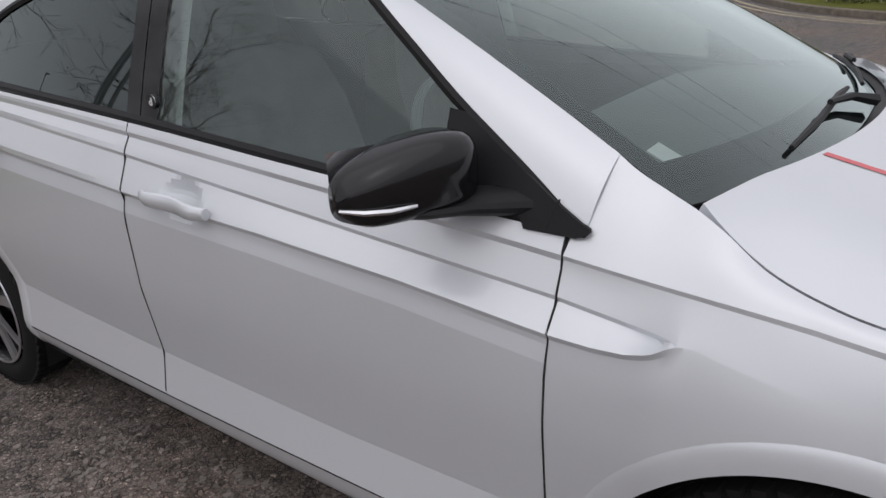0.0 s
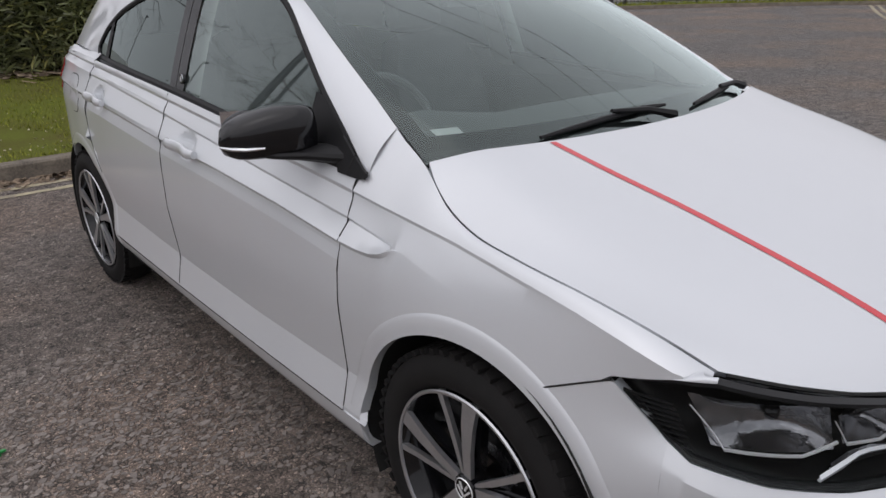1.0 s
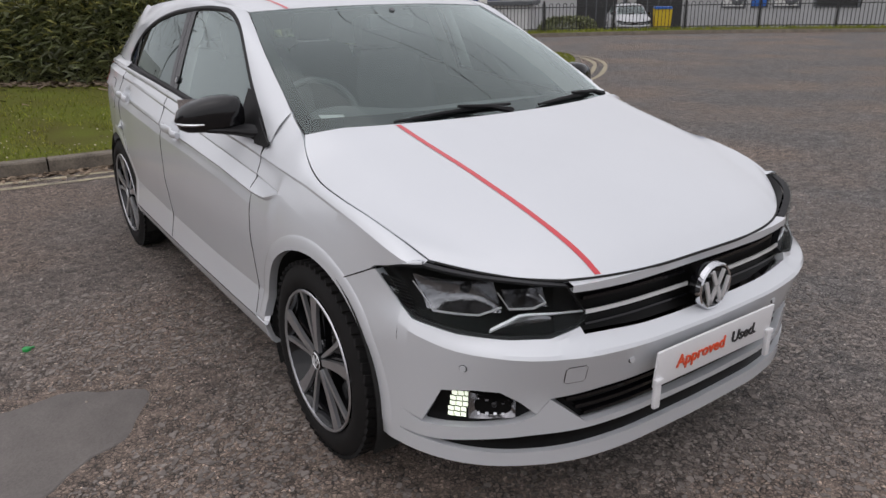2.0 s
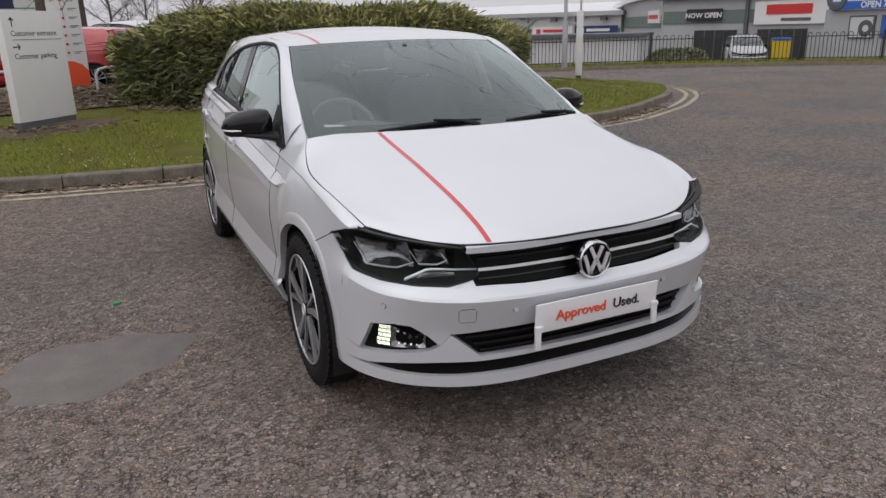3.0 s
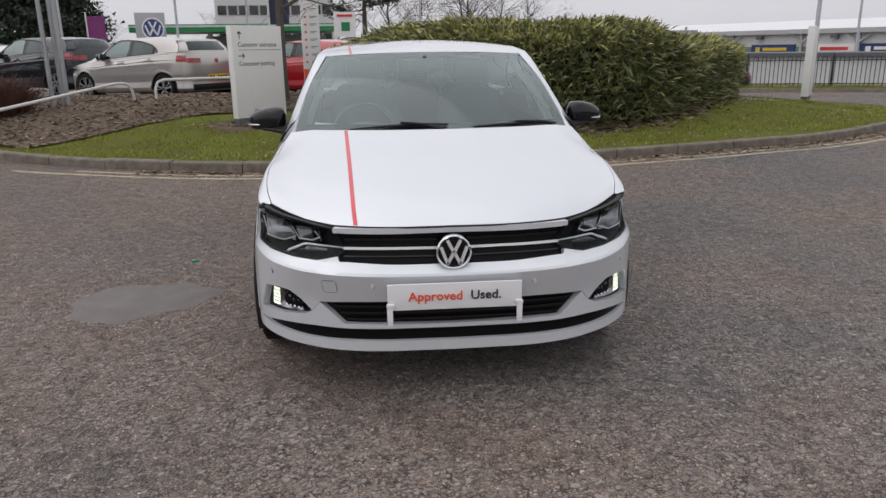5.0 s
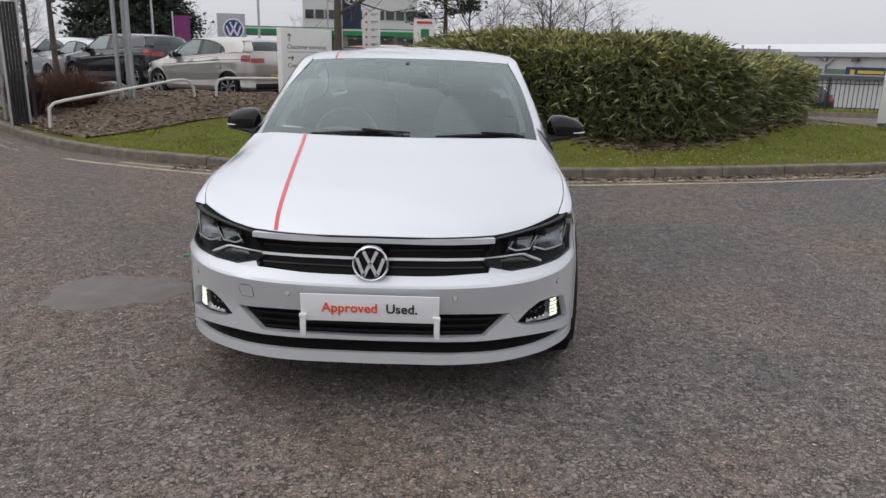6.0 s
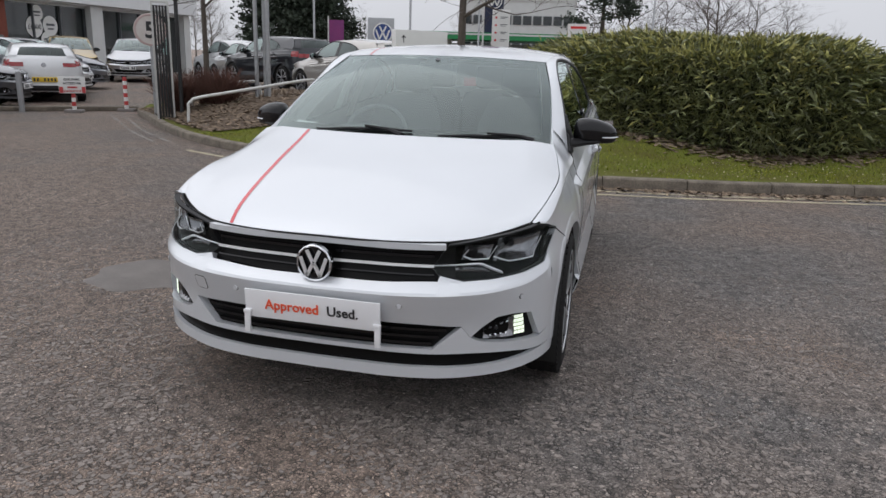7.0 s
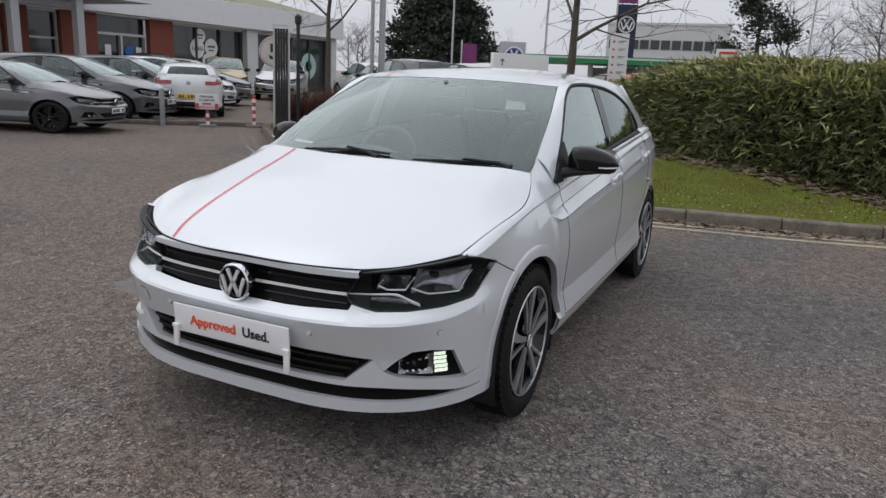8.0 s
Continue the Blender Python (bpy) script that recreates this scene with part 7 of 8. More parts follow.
tagged(part("ground_beam", bm, KERBSTONE), "low concrete beam across the entrance", "kerb", kind="structure")

# lamp posts and overhead lines
for x, y, h in ((12.0, 17.6, 7.5), (21.5, 30, 9), (-16.0, 36, 9), (-9.6, 33, 8), (-7.6, 40, 8), (2.0, 40, 8)):
    p = thing("lamp_post", "tall grey steel street lamp post", "street lamp", "street lamps", at=(x, y, falls(x, y)))
    bm = bmesh.new()
    tube(bm, [(0, 0, -0.1), (0, 0, 1.4), (0, 0, 1.5), (0, 0, h)], [0.095, 0.09, 0.06, 0.045], 10)
    part("column", bm, GALV, p)
    bm = bmesh.new()
    box(bm, (0.16, 0.55, 0.10), (0, -0.25, h), (4, 0, 0), 0.02)
    part("lantern", bm, GALV, p)
wires = thing("overhead_lines", "three thin sagging black overhead cables", "cable")
for k, dz in enumerate((0.0, 0.9, 1.8)):
    bm = bmesh.new()
    tube(bm, [(-9.5 + 1.5 * k + 2.1 * j, 30.0 - 3.8 * j, 7.6 + dz * 0.1 - 0.6 * math.sin(math.pi * j / 14)) for j in range(15)], 0.010, 5)
    part("cable", bm, BLACK_STEEL, wires)


# ---- buildings ----
BRICK = surf("red_brick", (0.235, 0.065, 0.040), (0.170, 0.050, 0.034), 14, 0.85, 0, 0.25, 0, 60)
FASCIA = surf("pale_fascia", (0.72, 0.73, 0.74), (0.66, 0.67, 0.68), 4, 0.5, 0.1)
SHOPGLASS = surf("dark_shop_glass", (0.014, 0.018, 0.019), (0.024, 0.030, 0.031), 1.2, 0.08, 0, 0, 0.5, spread=0.03)
ROOF_GREEN = surf("weathered_green_roof", (0.20, 0.21, 0.13), (0.28, 0.27, 0.20), 3, 0.7, 0, 0.1)
CLAD_GREY = surf("grey_cladding", (0.42, 0.43, 0.435), (0.37, 0.38, 0.385), 3, 0.55, 0.1, 0.05)
CLAD_TEAL = surf("grey_green_cladding", (0.150, 0.195, 0.172), (0.132, 0.174, 0.154), 3, 0.55, 0.1)
CLAD_WHITE = surf("white_cladding", (0.60, 0.61, 0.60), (0.53, 0.54, 0.53), 2, 0.55)
DARK_FRAME = surf("dark_opening", (0.020, 0.021, 0.022), (0.030, 0.031, 0.032), 5, 0.5)
SHOP_BLUE = surf("shop_blue", (0.012, 0.035, 0.12), (0.014, 0.04, 0.135), 6, 0.4)
BRIGHT_BLUE = surf("bright_blue", (0.02, 0.11, 0.42), (0.02, 0.12, 0.45), 6, 0.4)
BIN_YELLOW = surf("bin_yellow", (0.62, 0.44, 0.02), (0.56, 0.40, 0.02), 6, 0.5)
CANOPY_GREEN = surf("canopy_green", (0.012, 0.20, 0.06), (0.014, 0.22, 0.07), 6, 0.4)


def slabbox(name, size, at, material, parent, label="", bevel=0.0, turn=(0, 0, 0)):
    bm = bmesh.new()
    box(bm, size, at, turn, bevel)
    return part(name, bm, material, parent, label, smooth=False)


# showroom: local x runs along its front, its face looks towards -y
show = thing("showroom", "low brick and glass car showroom with a pale fascia", "building", at=(-23.2, 10.0, 0), turn=90)
slabbox("back_wall", (30, 0.3, 4.2), (11, 12, 2.1), CLAD_WHITE, show)
slabbox("end_wall", (0.3, 11.7, 4.1), (25.3, 6.1, 2.05), CLAD_WHITE, show)
slabbox("fascia", (29.6, 0.5, 1.12), (10.7, -0.05, 3.70), FASCIA, show, "pale grey fascia band", 0.02)
slabbox("soffit", (29.4, 1.2, 0.06), (10.7, 0.75, 3.10), FASCIA, show)
bm = bmesh.new()
rows = []
for k in range(180):
    x = -4 + 29.4 * k / 179
    z = 0.03 * (1 if k % 4 < 2 else -1)
    rows.append([(x, 0.3, 4.27 + z), (x, 6.0, 5.5 + z)])
sheet(bm, rows, heart=(10, 3, 0))
part("roof", bm, ROOF_GREEN, show, "ribbed weathered green roof", smooth=False)
for x0, x1 in ((-4.0, 3.4), (4.95, 5.85), (7.15, 8.75), (11.35, 12.65)):
    slabbox("brick_panel", (x1 - x0, 0.25, 3.1), ((x0 + x1) / 2, 0.25, 1.55), BRICK, show, "red brick pier")
for x0, x1, mull in ((3.45, 4.9, 1), (5.9, 7.1, 1), (12.7, 17.35, 3), (18.15, 24.6, 4)):
    w = x1 - x0
    slabbox("pane", (w, 0.06, 3.0), ((x0 + x1) / 2, 0.45, 1.55), SHOPGLASS, show, "dark reflecting shop window")
    f = slabbox("window_frame", (w, 0.12, 0.08), ((x0 + x1) / 2, 0.36, 3.02), CLAD_WHITE, show)
    for k in range(mull + 1):
        slabbox("mullion", (0.06, 0.12, 3.0), (x0 + w * k / mull, 0.36, 1.5), CLAD_WHITE if x0 < 8 else SIGN_GREY, f)
    if x0 < 8:
        slabbox("transom", (w, 0.10, 0.08), ((x0 + x1) / 2, 0.37, 2.05), CLAD_WHITE, f)
slabbox("white_column", (0.8, 0.4, 3.1), (17.75, 0.2, 1.55), CLAD_WHITE, show)
slabbox("white_column", (0.55, 0.4, 3.1), (24.95, 0.2, 1.55), CLAD_WHITE, show)
slabbox("entrance_glazing", (2.55, 0.06, 3.0), (10.05, 0.5, 1.55), SHOPGLASS, show)
for x in (8.82, 10.05, 11.28):
    slabbox("door_frame", (0.09, 0.14, 2.35), (x, 0.40, 1.17), CLAD_WHITE, show)
slabbox("door_head", (2.55, 0.14, 0.10), (10.05, 0.40, 2.38), CLAD_WHITE, show)
bm = bmesh.new()
lathe(bm, [(0.0, 0.0), (0.0, 0.22)], (10.5, 0.44, 1.75), "y", 24)
part("door_sticker", bm, BRIGHT_BLUE, show)
slabbox("door_notice", (0.30, 0.01, 0.42), (9.45, 0.44, 1.75), CARD, show)
slabbox("door_notice", (0.30, 0.01, 0.42), (11.0, 0.44, 1.70), CARD, show)
for x, z, r in ((14.55, 2.62, 0.33), (14.35, 2.05, 0.45), (15.25, 2.12, 0.42), (15.0, 1.52, 0.34)):
    bm = bmesh.new()
    lathe(bm, [(0.0, 0.0), (-0.01, r), (0.0, r)], (x, 0.40, z), "y", 28)
    part("offer_disc", bm, SIGN_WHITE, show, "round offer sticker")
    if r != 0.45:
        slabbox("text_bar", (r * 1.1, 0.012, r * 0.22), (x, 0.385, z + r * 0.12), SIGN_GREY, show)
        slabbox("text_bar", (r * 0.8, 0.012, r * 0.16), (x, 0.385, z - r * 0.30), SIGN_GREY, show)
words("offer_word", "£6000", 0.30, pose(14.35, 0.385, 1.95, 90, 0, 0), INK, show, align="CENTER")
bm = bmesh.new()
lathe(bm, [(0.0, 0.3), (-0.02, 0.35), (-0.02, 0.68), (0.0, 0.72)], (23.0, 0.40, 1.5), "y", 32)
part("ring_sticker", bm, surf("pale_teal", (0.40, 0.62, 0.58), None, 6, 0.5), show)
canopy = thing("entrance_canopy", "grey flat entrance canopy on square columns", "canopy", at=(-23.2, 10.0, 0), turn=90)
slabbox("deck", (9.5, 3.6, 0.75), (3.2, -1.95, 3.72), FASCIA, canopy, bevel=0.02)
for x in (2.95, 5.2):
    slabbox("column", (0.26, 0.26, 3.4), (x, -3.3, 1.68), CLAD_GREY, canopy)

# white office block and the filling-station canopy beyond the car park
office = thing("office_block", "white two-storey office block with window bands", "building", at=(-11.5, 80, 0), turn=4)
slabbox("wall", (12.5, 9, 7.9), (0, 4.5, 3.65), CLAD_WHITE, office)
slabbox("parapet", (12.7, 9.2, 0.25), (0, 4.5, 7.70), CLAD_WHITE, office)
for row, z in enumerate((2.95, 5.55)):
    for k in range(11):
        w = slabbox("window", (0.92, 0.12, 0.95), (-5.5 + 1.1 * k, -0.02, z), SIGN_GREY, office)
        slabbox("pane", (0.80, 0.05, 0.83), (-5.5 + 1.1 * k, -0.09, z), SHOPGLASS, w)
for k in range(5):
    w = slabbox("window", (0.12, 1.2, 0.95), (6.22, 1.0 + 1.7 * k, 5.55), SHOPGLASS, office)
fuel = thing("fuel_canopy", "green and white filling station canopy", "canopy", at=(-11.2, 55, 0), turn=6)
slabbox("fascia", (15, 8, 0.55), (0, 4, 3.05), CANOPY_GREEN, fuel)
slabbox("fascia_line", (15.04, 8.04, 0.13), (0, 4, 3.18), CLAD_WHITE, fuel)
for x in (-6, -2, 2, 6):
    slabbox("column", (0.35, 0.35, 2.9), (x, 2, 1.4), CLAD_WHITE, fuel)
slabbox("kiosk", (10, 3, 2.6), (2, 9, 1.3), CLAD_GREY, fuel)
price = thing("price_sign", "white and red filling station sign board", "sign", at=(-2.8, 52, 0), turn=4)
slabbox("board", (1.55, 0.3, 1.7), (0, 0, 3.1), SIGN_WHITE, price)
slabbox("top_panel", (1.1, 0.05, 0.16), (0, -0.17, 3.7), SIGN_RED, price)
slabbox("lower_panel", (0.6, 0.05, 0.6), (0.05, -0.17, 2.95), SIGN_GREEN, price)
for x in (-0.8, 0.8):
    slabbox("leg", (0.2, 0.2, 2.4), (x * 0.6, 0, 1.15), GALV, price)
slabbox("fuel_sign_face", (0.9, 0.3, 1.1), (-17.5, 0, 2.1), SIGN_GREEN, fuel)


def spot(az, d):
    return Vector((-1.14 + d * math.sin(radians(az)), -2.18 + d * math.cos(radians(az)), 0))


def unit(name, p0, p1, label, depth, z0, z1, material, roof_mat=None):
    """A shop unit whose front runs from p0 to p1; returns it and a function from bearing to distance along the front."""
    d = p1 - p0
    turn = math.degrees(math.atan2(d.y, d.x))
    t = thing(name, label, "building", at=(p0.x, p0.y, 0), turn=turn)
    L = d.length
    slabbox("wall", (L, depth, z1 - z0), (L / 2, depth / 2, (z0 + z1) / 2), material, t)

    def along(az):
        w = Vector((math.sin(radians(az)), math.cos(radians(az)), 0))
        e = Vector((-1.14, -2.18, 0)) - p0
        det = d.x * -w.y + d.y * w.x
        return ((e.x * -w.y + e.y * w.x) / det) * L

    def high(az, el):
        s = along(az) / L
        p = p0 + d * s
        return 1.39 + math.hypot(p.x + 1.14, p.y + 2.18) * math.tan(radians(el))

    def panel(nm, a0, a1, e0, e1, mt, proud=0.12, lab=""):
        x0, x1 = along(a0), along(a1)
        za, zb = high((a0 + a1) / 2, e0), high((a0 + a1) / 2, e1)
        return slabbox(nm, (abs(x1 - x0), proud * 2, abs(zb - za)), ((x0 + x1) / 2, 0, (za + zb) / 2), mt, t, lab), (x0 + x1) / 2, (za + zb) / 2, abs(zb - za), abs(x1 - x0)
    return t, L, along, high, panel


shed, L, along, high, panel = unit("trade_units", spot(12, 78), spot(38.25, 55), "long low row of grey trade units with shop signs", 16, -1.4, 2.05, CLAD_WHITE)
slabbox("gutter", (L + 0.6, 0.6, 0.30), (L / 2, -0.15, 2.12), CLAD_GREY, shed)
bm = bmesh.new()
sheet(bm, [[(x, -0.3, 2.28), (x, 8, 3.1), (x, 16, 2.3)] for x in steps(0, L, 30)], heart=(L / 2, 8, 0))
part("roof", bm, FASCIA, shed, "pale low-pitched metal roof")
panel("band", 12.2, 38.2, -0.95, -0.25, CLAD_TEAL, 0.06, "grey-green cladding band")
for a0, a1, mt, bars in ((28.2, 31.0, SHOP_BLUE, BIN_YELLOW), (31.8, 34.85, SIGN_WHITE, SIGN_RED), (35.0, 38.05, SHOP_BLUE, SIGN_WHITE)):
    ob, x, z, h, w = panel("shop_sign", a0, a1, -0.80, -0.12, mt, 0.14, "shop sign with unreadable lettering")
    slabbox("name_bar", (w * 0.55, 0.03, h * 0.30), (x + w * 0.05, -0.155, z + h * 0.05), bars, ob)
    slabbox("name_bar", (w * 0.10, 0.03, h * 0.5), (x - w * 0.34, -0.155, z), bars, ob)
for az in (26.9, 31.4, 34.9):
    x = along(az)
    slabbox("down_pipe", (0.16, 0.3, 3.4), (x, -0.1, 0.4), CLAD_GREY, shed)
    for s in (-1, 1):
        slabbox("brace", (1.3, 0.12, 0.12), (x + s * 0.55, -0.2, 1.75), CLAD_GREY, shed, turn=(0, -s * 35, 0))
    slabbox("flood_lamp", (0.45, 0.25, 0.25), (x + 2.4, -0.3, 1.75), SIGN_GREY, shed)

store, L, along, high, panel = unit("end_store", spot(41.1, 44), spot(52.0, 41), "grey metal-clad shop with a large sign and black doorways", 14, -1.4, 2.62, CLAD_GREY)
slabbox("gutter", (L + 0.5, 0.5, 0.28), (L / 2, -0.12, 2.70), SIGN_GREY, store)
panel("band", 41.15, 50, -0.15, 0.75, CLAD_TEAL, 0.05, "grey-green cladding band")
ob, x, z, h, w = panel("shop_sign", 42.85, 45.15, 0.05, 0.85, BLACK_STEEL, 0.25, "black sign lettered now open")
words("word", "NOW OPEN", 0.36, pose(x, -0.262, z - 0.15, 90, 0, 0), SIGN_WHITE, ob, align="CENTER", bold=0.01)
ob, x, z, h, w = panel("shop_sign", 47.3, 51.9, -0.30, 1.25, SIGN_WHITE, 0.16, "large white shop sign with red name bar")
slabbox("name_bar", (w * 0.62, 0.03, h * 0.42), (x - w * 0.02, -0.175, z + h * 0.14), SIGN_RED, ob)
slabbox("name_bar", (w * 0.40, 0.03, h * 0.13), (x + w * 0.08, -0.175, z - h * 0.3), SIGN_GREY, ob)
for a0, a1 in ((43.35, 46.2), (47.55, 50.7)):
    ob, x, z, h, w = panel("doorway", a0, a1, -2.7, -0.62, DARK_FRAME, 0.05, "black shuttered doorway")
    for k in range(1, 4):
        slabbox("door_bar", (0.06, 0.03, h), (x - w / 2 + w * k / 4, -0.065, z), SIGN_GREY, ob)
x = along(46.8)
slabbox("down_pipe", (0.16, 0.3, 4.0), (x, -0.1, 0.6), SIGN_GREY, store)
# its curved side wing towards the trade units
wing_p0, wing_p1 = spot(38.0, 58), spot(41.08, 44.1)
side_u, L2, along2, high2, panel2 = unit("curved_wing", wing_p0, wing_p1, "grey shop side wall under a curved roof", 6, -1.4, 2.3, CLAD_GREY)
bm = bmesh.new()
rows = []
for x in steps(-0.2, L2, 16):
    z = 2.3 + 0.75 * math.sin(math.pi * (0.15 + 0.5 * x / L2))
    rows.append([(x, -0.35, z), (x, 6, z), (x, 6, z - 0.3), (x, -0.35, z - 0.3)])
sheet(bm, rows, closed=True)
part("roof", bm, FASCIA, side_u, "curved pale metal roof edge")
bm = bmesh.new()
sheet(bm, [[(x, -0.02, 2.2), (x, -0.02, 2.3 + 0.72 * math.sin(math.pi * (0.15 + 0.5 * x / L2)))] for x in steps(0, L2, 16)])
part("gable", bm, CLAD_GREY, side_u)
panel2("band", 38.3, 41.0, -0.35, 0.45, CLAD_TEAL, 0.05)
ob, x, z, h, w = panel2("shop_sign", 40.25, 41.0, -0.05, 0.85, SIGN_WHITE, 0.15, "white shop sign with red name bar")
slabbox("name_bar", (w * 0.8, 0.03, h * 0.3), (x, -0.165, z), SIGN_RED, ob)

tyre_shop, L, along, high, panel = unit("tyre_shop", spot(51.6, 36), spot(68, 30), "pale workshop with a broad blue and white sign", 10, -1.3, 1.75, CLAD_GREY)
ob, x, z, h, w = panel("shop_sign", 52.0, 67, 0.55, 1.9, SIGN_WHITE, 0.2, "broad white and blue workshop sign")
slabbox("blue_band", (w, 0.03, h * 0.42), (x, -0.215, z - h * 0.26), BRIGHT_BLUE, ob)
words("word", "OPEN 7 DAYS", 0.34, pose(along(55.2), -0.235, z - h * 0.40, 90, 0, 0), SIGN_WHITE, ob, align="CENTER", bold=0.008)
bm = bmesh.new()
lathe(bm, [(0.0, 0.22), (-0.05, 0.26), (-0.05, 0.46), (0.0, 0.5)], (along(52.4), -0.22, z + 0.1), "y", 28)
part("tyre_picture", bm, SIGN_GREY, ob)
for a0, a1, mt in ((53.1, 54.6, CLAD_WHITE), (54.95, 56.0, BRIGHT_BLUE), (56.3, 58.0, CLAD_WHITE), (58.8, 61.5, DARK_FRAME)):
    ob, x, z, h, w = panel("window", a0, a1, -1.35, 0.15, SIGN_GREY, 0.05)
    slabbox("poster", (w * 0.86, 0.03, h * 0.86), (x, -0.06, z), mt, ob)
    if mt is CLAD_WHITE:
        bm = bmesh.new()
        lathe(bm, [(0.0, h * 0.15), (-0.02, h * 0.18), (-0.02, h * 0.33), (0.0, h * 0.36)], (x + w * 0.18, -0.075, z - h * 0.05), "y", 20)
        part("tyre_picture", bm, SIGN_GREY, ob)

store_box = thing("storage_building", "low white flat-roofed store behind the railings", "building", at=(0, 0, 0))
a, b = spot(22, 36), spot(39.3, 33)
d = b - a
store_box.matrix_world = pose(a.x, a.y, -0.6, 0, 0, math.degrees(math.atan2(d.y, d.x)))
slabbox("wall", (d.length, 4, 1.45), (d.length / 2, 2, 0.72), CLAD_WHITE, store_box)
slabbox("roof", (d.length + 0.4, 4.4, 0.16), (d.length / 2, 2, 1.50), SIGN_GREY, store_box)

# back of a road sign on two posts
back = thing("road_sign_back", "grey back of a road sign on two posts", "road sign", at=(11.6, 27.0, 0), turn=-18)
slabbox("plate", (1.9, 0.03, 1.15), (0, 0, 1.35), GALV, back)
for x in (-0.45, 0.5):
    bm = bmesh.new()
    tube(bm, [(x, 0.06, -0.3), (x, 0.06, 2.05)], 0.05, 8)
    part("post", bm, GALV, back)

# railings with bow tops, verge and kerb
RAIL = path3([(6.0, 20.2, 0), (9.5, 19.4, 0), (13.0, 18.5, 0), (16.5, 17.1, 0), (19.5, 15.2, 0), (22.5, 12.6, 0), (25.0, 9.6, 0), (26.5, 6.5, 0), (27.5, 3, 0)])
RLEN = sum((Vector(RAIL((k + 1) / 200)) - Vector(RAIL(k / 200))).length for k in range(200))
fence = thing("bow_top_railings", "black steel bow-top railings along the road", "railing")
bm = bmesh.new()
tube(bm, [(-0.06, 0, 0.0), (-0.06, 0, 0.86)] + [(-0.06 * math.cos(t), 0, 0.86 + 0.06 * math.sin(t)) for t in steps(0.4, math.pi - 0.4, 4)] + [(0.06, 0, 0.86), (0.06, 0, 0.0)], 0.012, 5)
hoop = part("hoop", bm, BLACK_STEEL, fence)
bm = bmesh.new()
box(bm, (0.06, 0.06, 1.02), (0, 0, 0.49), (0, 0, 0), 0.004)
fpost = part("fence_post", bm, BLACK_STEEL, fence)
n = int(RLEN / 0.24)
for k in range(n):
    u = (k + 0.5) / n
    p = Vector(RAIL(u))
    t = Vector(RAIL(min(1, u + 0.004))) - Vector(RAIL(max(0, u - 0.004)))
    m = pose(p.x, p.y, 0.06, 0, 0, math.degrees(math.atan2(t.y, t.x)))
    for src, every in ((hoop, 1), (fpost, 10)):
        if k % every == 0 and k:
            o = new(src.name.split(".")[0], src.data)
            o.parent = fence
            o.matrix_basis = m
    if k == 0:
        hoop.matrix_basis = fpost.matrix_basis = m
for z in (0.12, 0.80):
    bm = bmesh.new()
    tube(bm, [Vector(RAIL(u)) + Vector((0, 0, z + 0.06)) for u in steps(0, 1, 60)], 0.014, 4)
    part("rail", bm, BLACK_STEEL, fence)


def rail_pt(u, off, z):
    p = Vector(RAIL(u))
    t = (Vector(RAIL(min(1, u + 0.004))) - Vector(RAIL(max(0, u - 0.004)))).normalized()
    return p + Vector((t.y, -t.x, 0)) * off + Vector((0, 0, z))


bm = bmesh.new()
sheet(bm, [[rail_pt(u, o, z) for o, z in ((-1.6, 0.02), (0, 0.10), (0.8, 0.10), (1.15, 0.10))] for u in steps(0, 1, 60)], heart=(15, 15, -50))
tagged(part("verge", bm, TURF), "rough grass verge under the railings", "ground", kind="structure")
bm = bmesh.new()
sheet(bm, [[rail_pt(u, o, z) for o, z in ((1.15, 0.102), (1.16, 0.112), (1.28, 0.112), (1.30, 0.0))] for u in steps(0, 1, 80)], heart=(15, 15, -50))
tagged(part("far_kerb", bm, KERBSTONE), "concrete kerb along the far verge", "kerb", kind="structure")
rng = random.Random(31)
verts, faces = [], []
for _ in range(7000):
    p = rail_pt(rng.random(), rng.uniform(-0.6, 1.12), 0.09)
    a, h = rng.uniform(0, 6.28), rng.uniform(0.05, 0.13)
    i = len(verts)
    verts += [(p.x - 0.012 * math.sin(a), p.y + 0.012 * math.cos(a), p.z), (p.x + 0.012 * math.sin(a), p.y - 0.012 * math.cos(a), p.z), (p.x + 0.05 * math.cos(a), p.y + 0.05 * math.sin(a), p.z + h)]
    faces.append((i, i + 1, i + 2))
me = bpy.data.meshes.new("verge_grass")
me.from_pydata(verts, [], faces)
me.materials.append(BLADES)
tagged(new("verge_grass", me), "rough grass tufts along the verge", "grass", kind="stuff")

# the planted corner across the junction: kerb, double yellow line, verge and low shrubs
CORNER = path3([(24.0, 8.6, 0), (20.0, 6.9, 0), (16.4, 5.2, 0), (14.2, 4.15, 0), (12.5, 3.05, 0), (11.2, 1.6, 0), (10.5, -0.4, 0), (10.3, -3.0, 0), (10.4, -6.0, 0)])


def corner_pt(u, off, z):
    p = Vector(CORNER(u))
    t = (Vector(CORNER(min(1, u + 0.004))) - Vector(CORNER(max(0, u - 0.004)))).normalized()
    return p + Vector((-t.y, t.x, 0)) * off + Vector((0, 0, z))


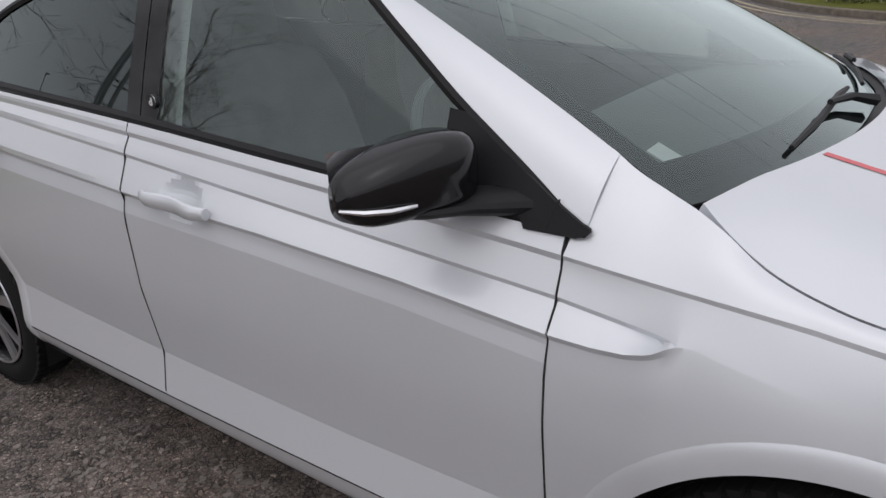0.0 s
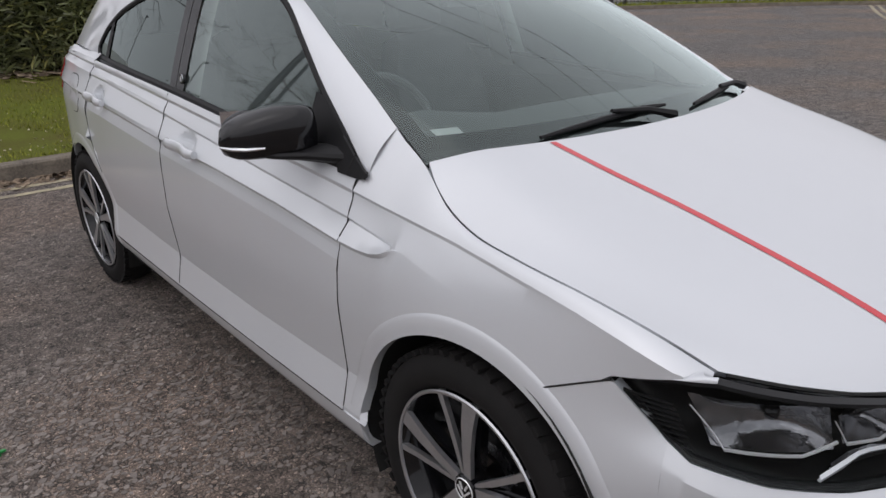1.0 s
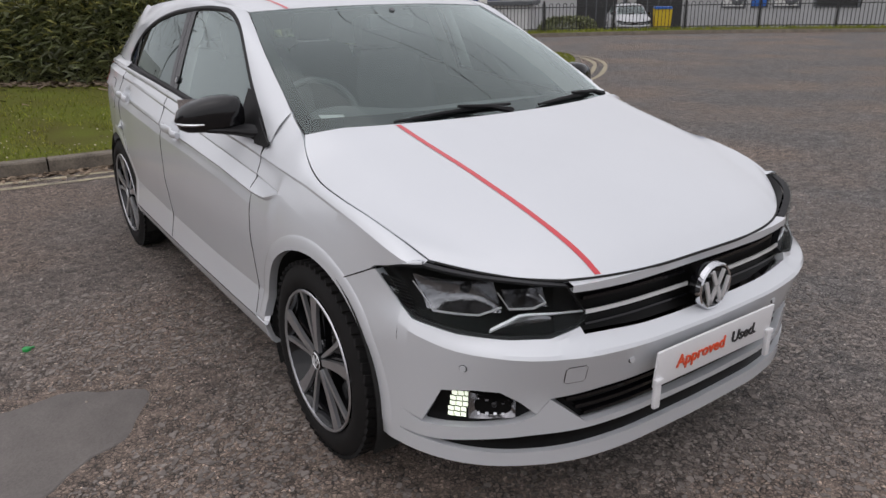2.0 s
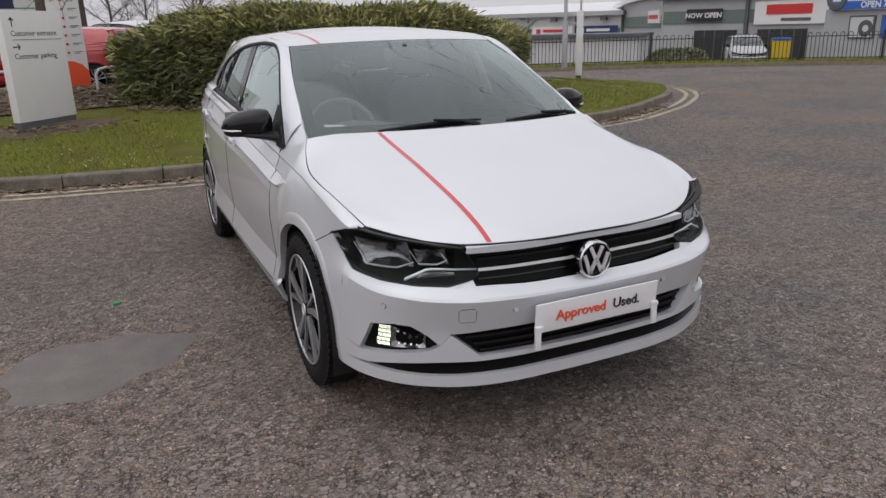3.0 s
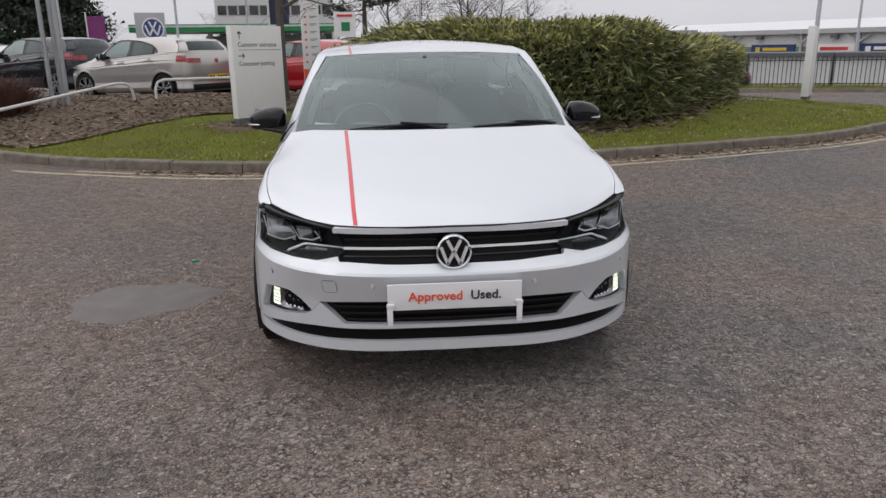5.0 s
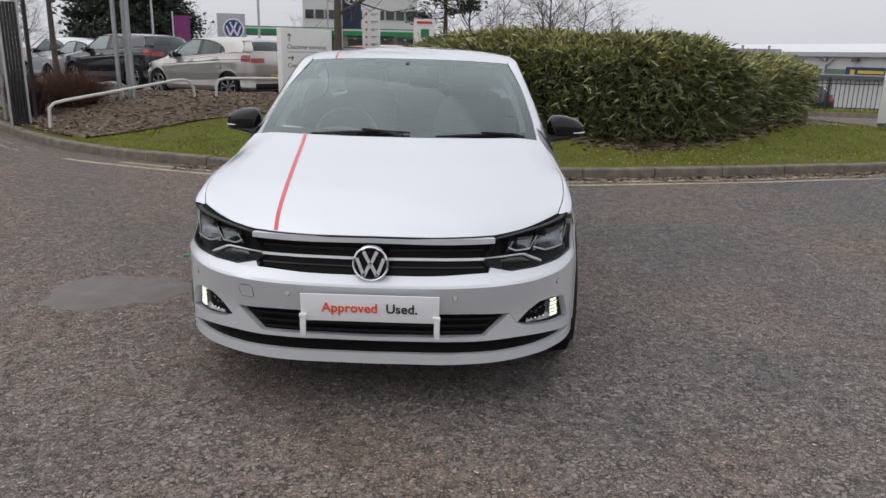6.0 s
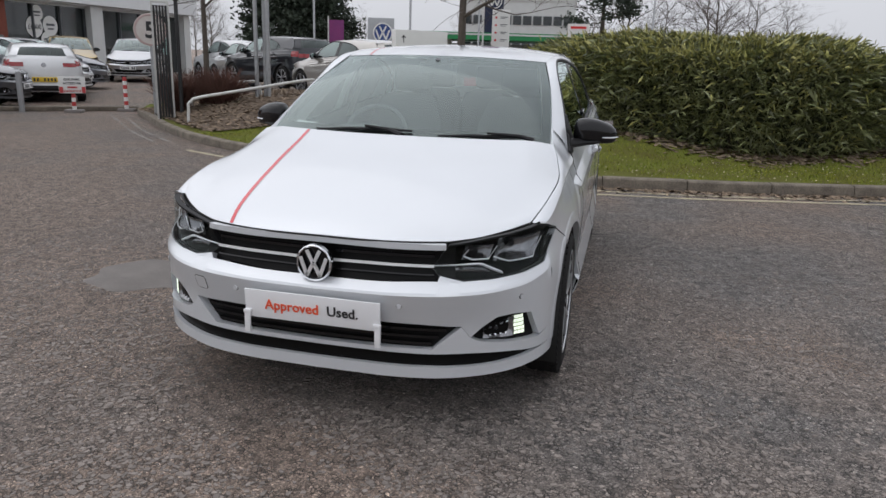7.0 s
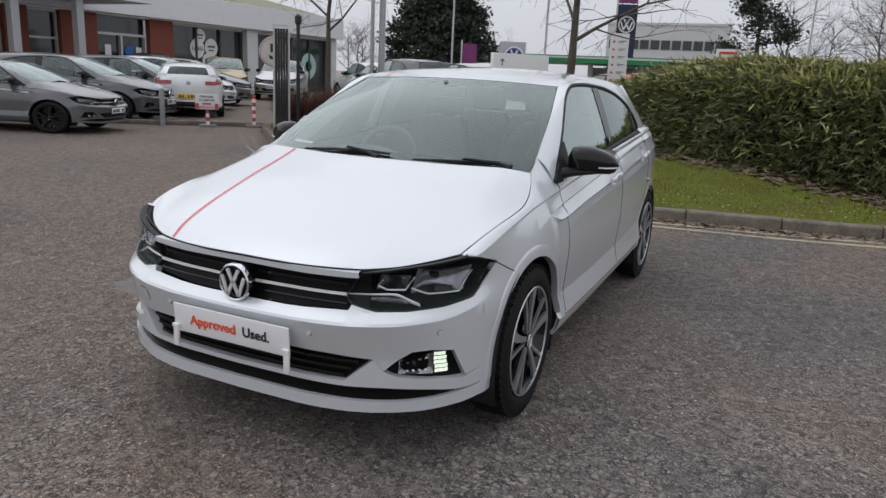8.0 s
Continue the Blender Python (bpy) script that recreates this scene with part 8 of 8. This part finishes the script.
bm = bmesh.new()
sheet(bm, [[corner_pt(u, o, z) for o, z in ((0.0, -0.02), (0.006, 0.10), (0.02, 0.112), (0.12, 0.114), (0.13, 0.05))] for u in steps(0, 1, 90)], heart=(18, 0, -50))
tagged(part("corner_kerb", bm, KERBSTONE), "concrete kerb round a planted corner", "kerb", kind="structure")
bm = bmesh.new()
sheet(bm, [[corner_pt(u, o, z) for o, z in ((0.118, 0.108), (0.8, 0.13), (2.5, 0.18), (6.0, 0.20))] for u in steps(0, 1, 60)], heart=(18, 0, -50))
tagged(part("corner_verge", bm, TURF), "rough turf behind the corner kerb", "ground", kind="structure")
for off in (-0.28, -0.50):
    bm = bmesh.new()
    sheet(bm, [[corner_pt(u, off - 0.045, 0.004), corner_pt(u, off + 0.045, 0.004)] for u in steps(0.0, 0.9, 80)], heart=(18, 0, -50))
    tagged(part("yellow_line", bm, YELLOW), "worn double yellow line at the planted corner", "road marking", kind="structure")
r = random.Random(17)
for u, off, wide in ((0.36, 1.0, 1.0), (0.45, 1.1, 0.9), (0.54, 1.1, 1.1), (0.63, 1.2, 1.0), (0.72, 1.2, 1.0)):
    at = corner_pt(u, off + 0.2, 0.12)
    low_shrub = thing("low_shrub", "low dark evergreen shrub behind the corner kerb", "shrub", "shrubs at the corner", at=tuple(at))
    verts, faces = [], []
    for _ in range(1500):
        a, t = r.uniform(0, 6.28), r.uniform(0, 1.57)
        q = Vector((wide * math.cos(a) * math.cos(t) ** 0.5, 0.7 * math.sin(a) * math.cos(t) ** 0.5, 0.55 * math.sin(t))) * r.uniform(0.7, 1.05)
        d = Vector((r.gauss(0, 1), r.gauss(0, 1), r.gauss(0.3, 1))).normalized() * 0.09
        w = d.cross(Vector((r.gauss(0, 1), r.gauss(0, 1), 1))).normalized() * 0.028
        k = len(verts)
        verts += [q - w, q + w, q + d]
        faces.append((k, k + 1, k + 2))
    me = bpy.data.meshes.new("foliage")
    me.from_pydata(verts, [], faces)
    me.materials.append(LEAF)
    o = new("foliage", me)
    o.parent = low_shrub
    tagged(o, kind="stuff")

# yellow bin and a clipped bush behind the railings
wheelie = thing("waste_bin", "yellow wheeled waste bin behind the railings", "bin", at=(23.9, 19.6, -0.5), turn=-45)
bm = bmesh.new()
box(bm, (0.66, 0.7, 0.95), (0, 0, 0.62), (180, 0, 0), 0.03, 0.85)
part("body", bm, BIN_YELLOW, wheelie)
slabbox("lid", (0.70, 0.76, 0.10), (0, 0, 1.14), BRIGHT_BLUE, wheelie, "blue lid", 0.02)
for x in (-0.3, 0.3):
    bm = bmesh.new()
    lathe(bm, [(-0.03, 0.0), (-0.03, 0.09), (0.03, 0.09), (0.03, 0.0)], (x, -0.3, 0.09), "x", 14)
    part("wheel", bm, RUBBER, wheelie)
bush = thing("clipped_bush", "low dark clipped bush behind the railings", "shrub", at=(18.3, 19.4, -0.2))
r = random.Random(8)
verts, faces = [], []
for _ in range(3500):
    a, t = r.uniform(0, 6.28), r.uniform(0, 1.57)
    p = Vector((1.5 * math.cos(a) * math.cos(t) ** 0.5, 0.6 * math.sin(a) * math.cos(t) ** 0.5, 0.65 * math.sin(t))) * r.uniform(0.85, 1.03)
    d = Vector((r.gauss(0, 1), r.gauss(0, 1), r.gauss(0.3, 1))).normalized() * 0.09
    w = d.cross(Vector((r.gauss(0, 1), r.gauss(0, 1), 1))).normalized() * 0.03
    i = len(verts)
    verts += [p - w, p + w, p + d]
    faces.append((i, i + 1, i + 2))
me = bpy.data.meshes.new("foliage")
me.from_pydata(verts, [], faces)
me.materials.append(LEAF)
o = new("foliage", me)
o.parent = bush
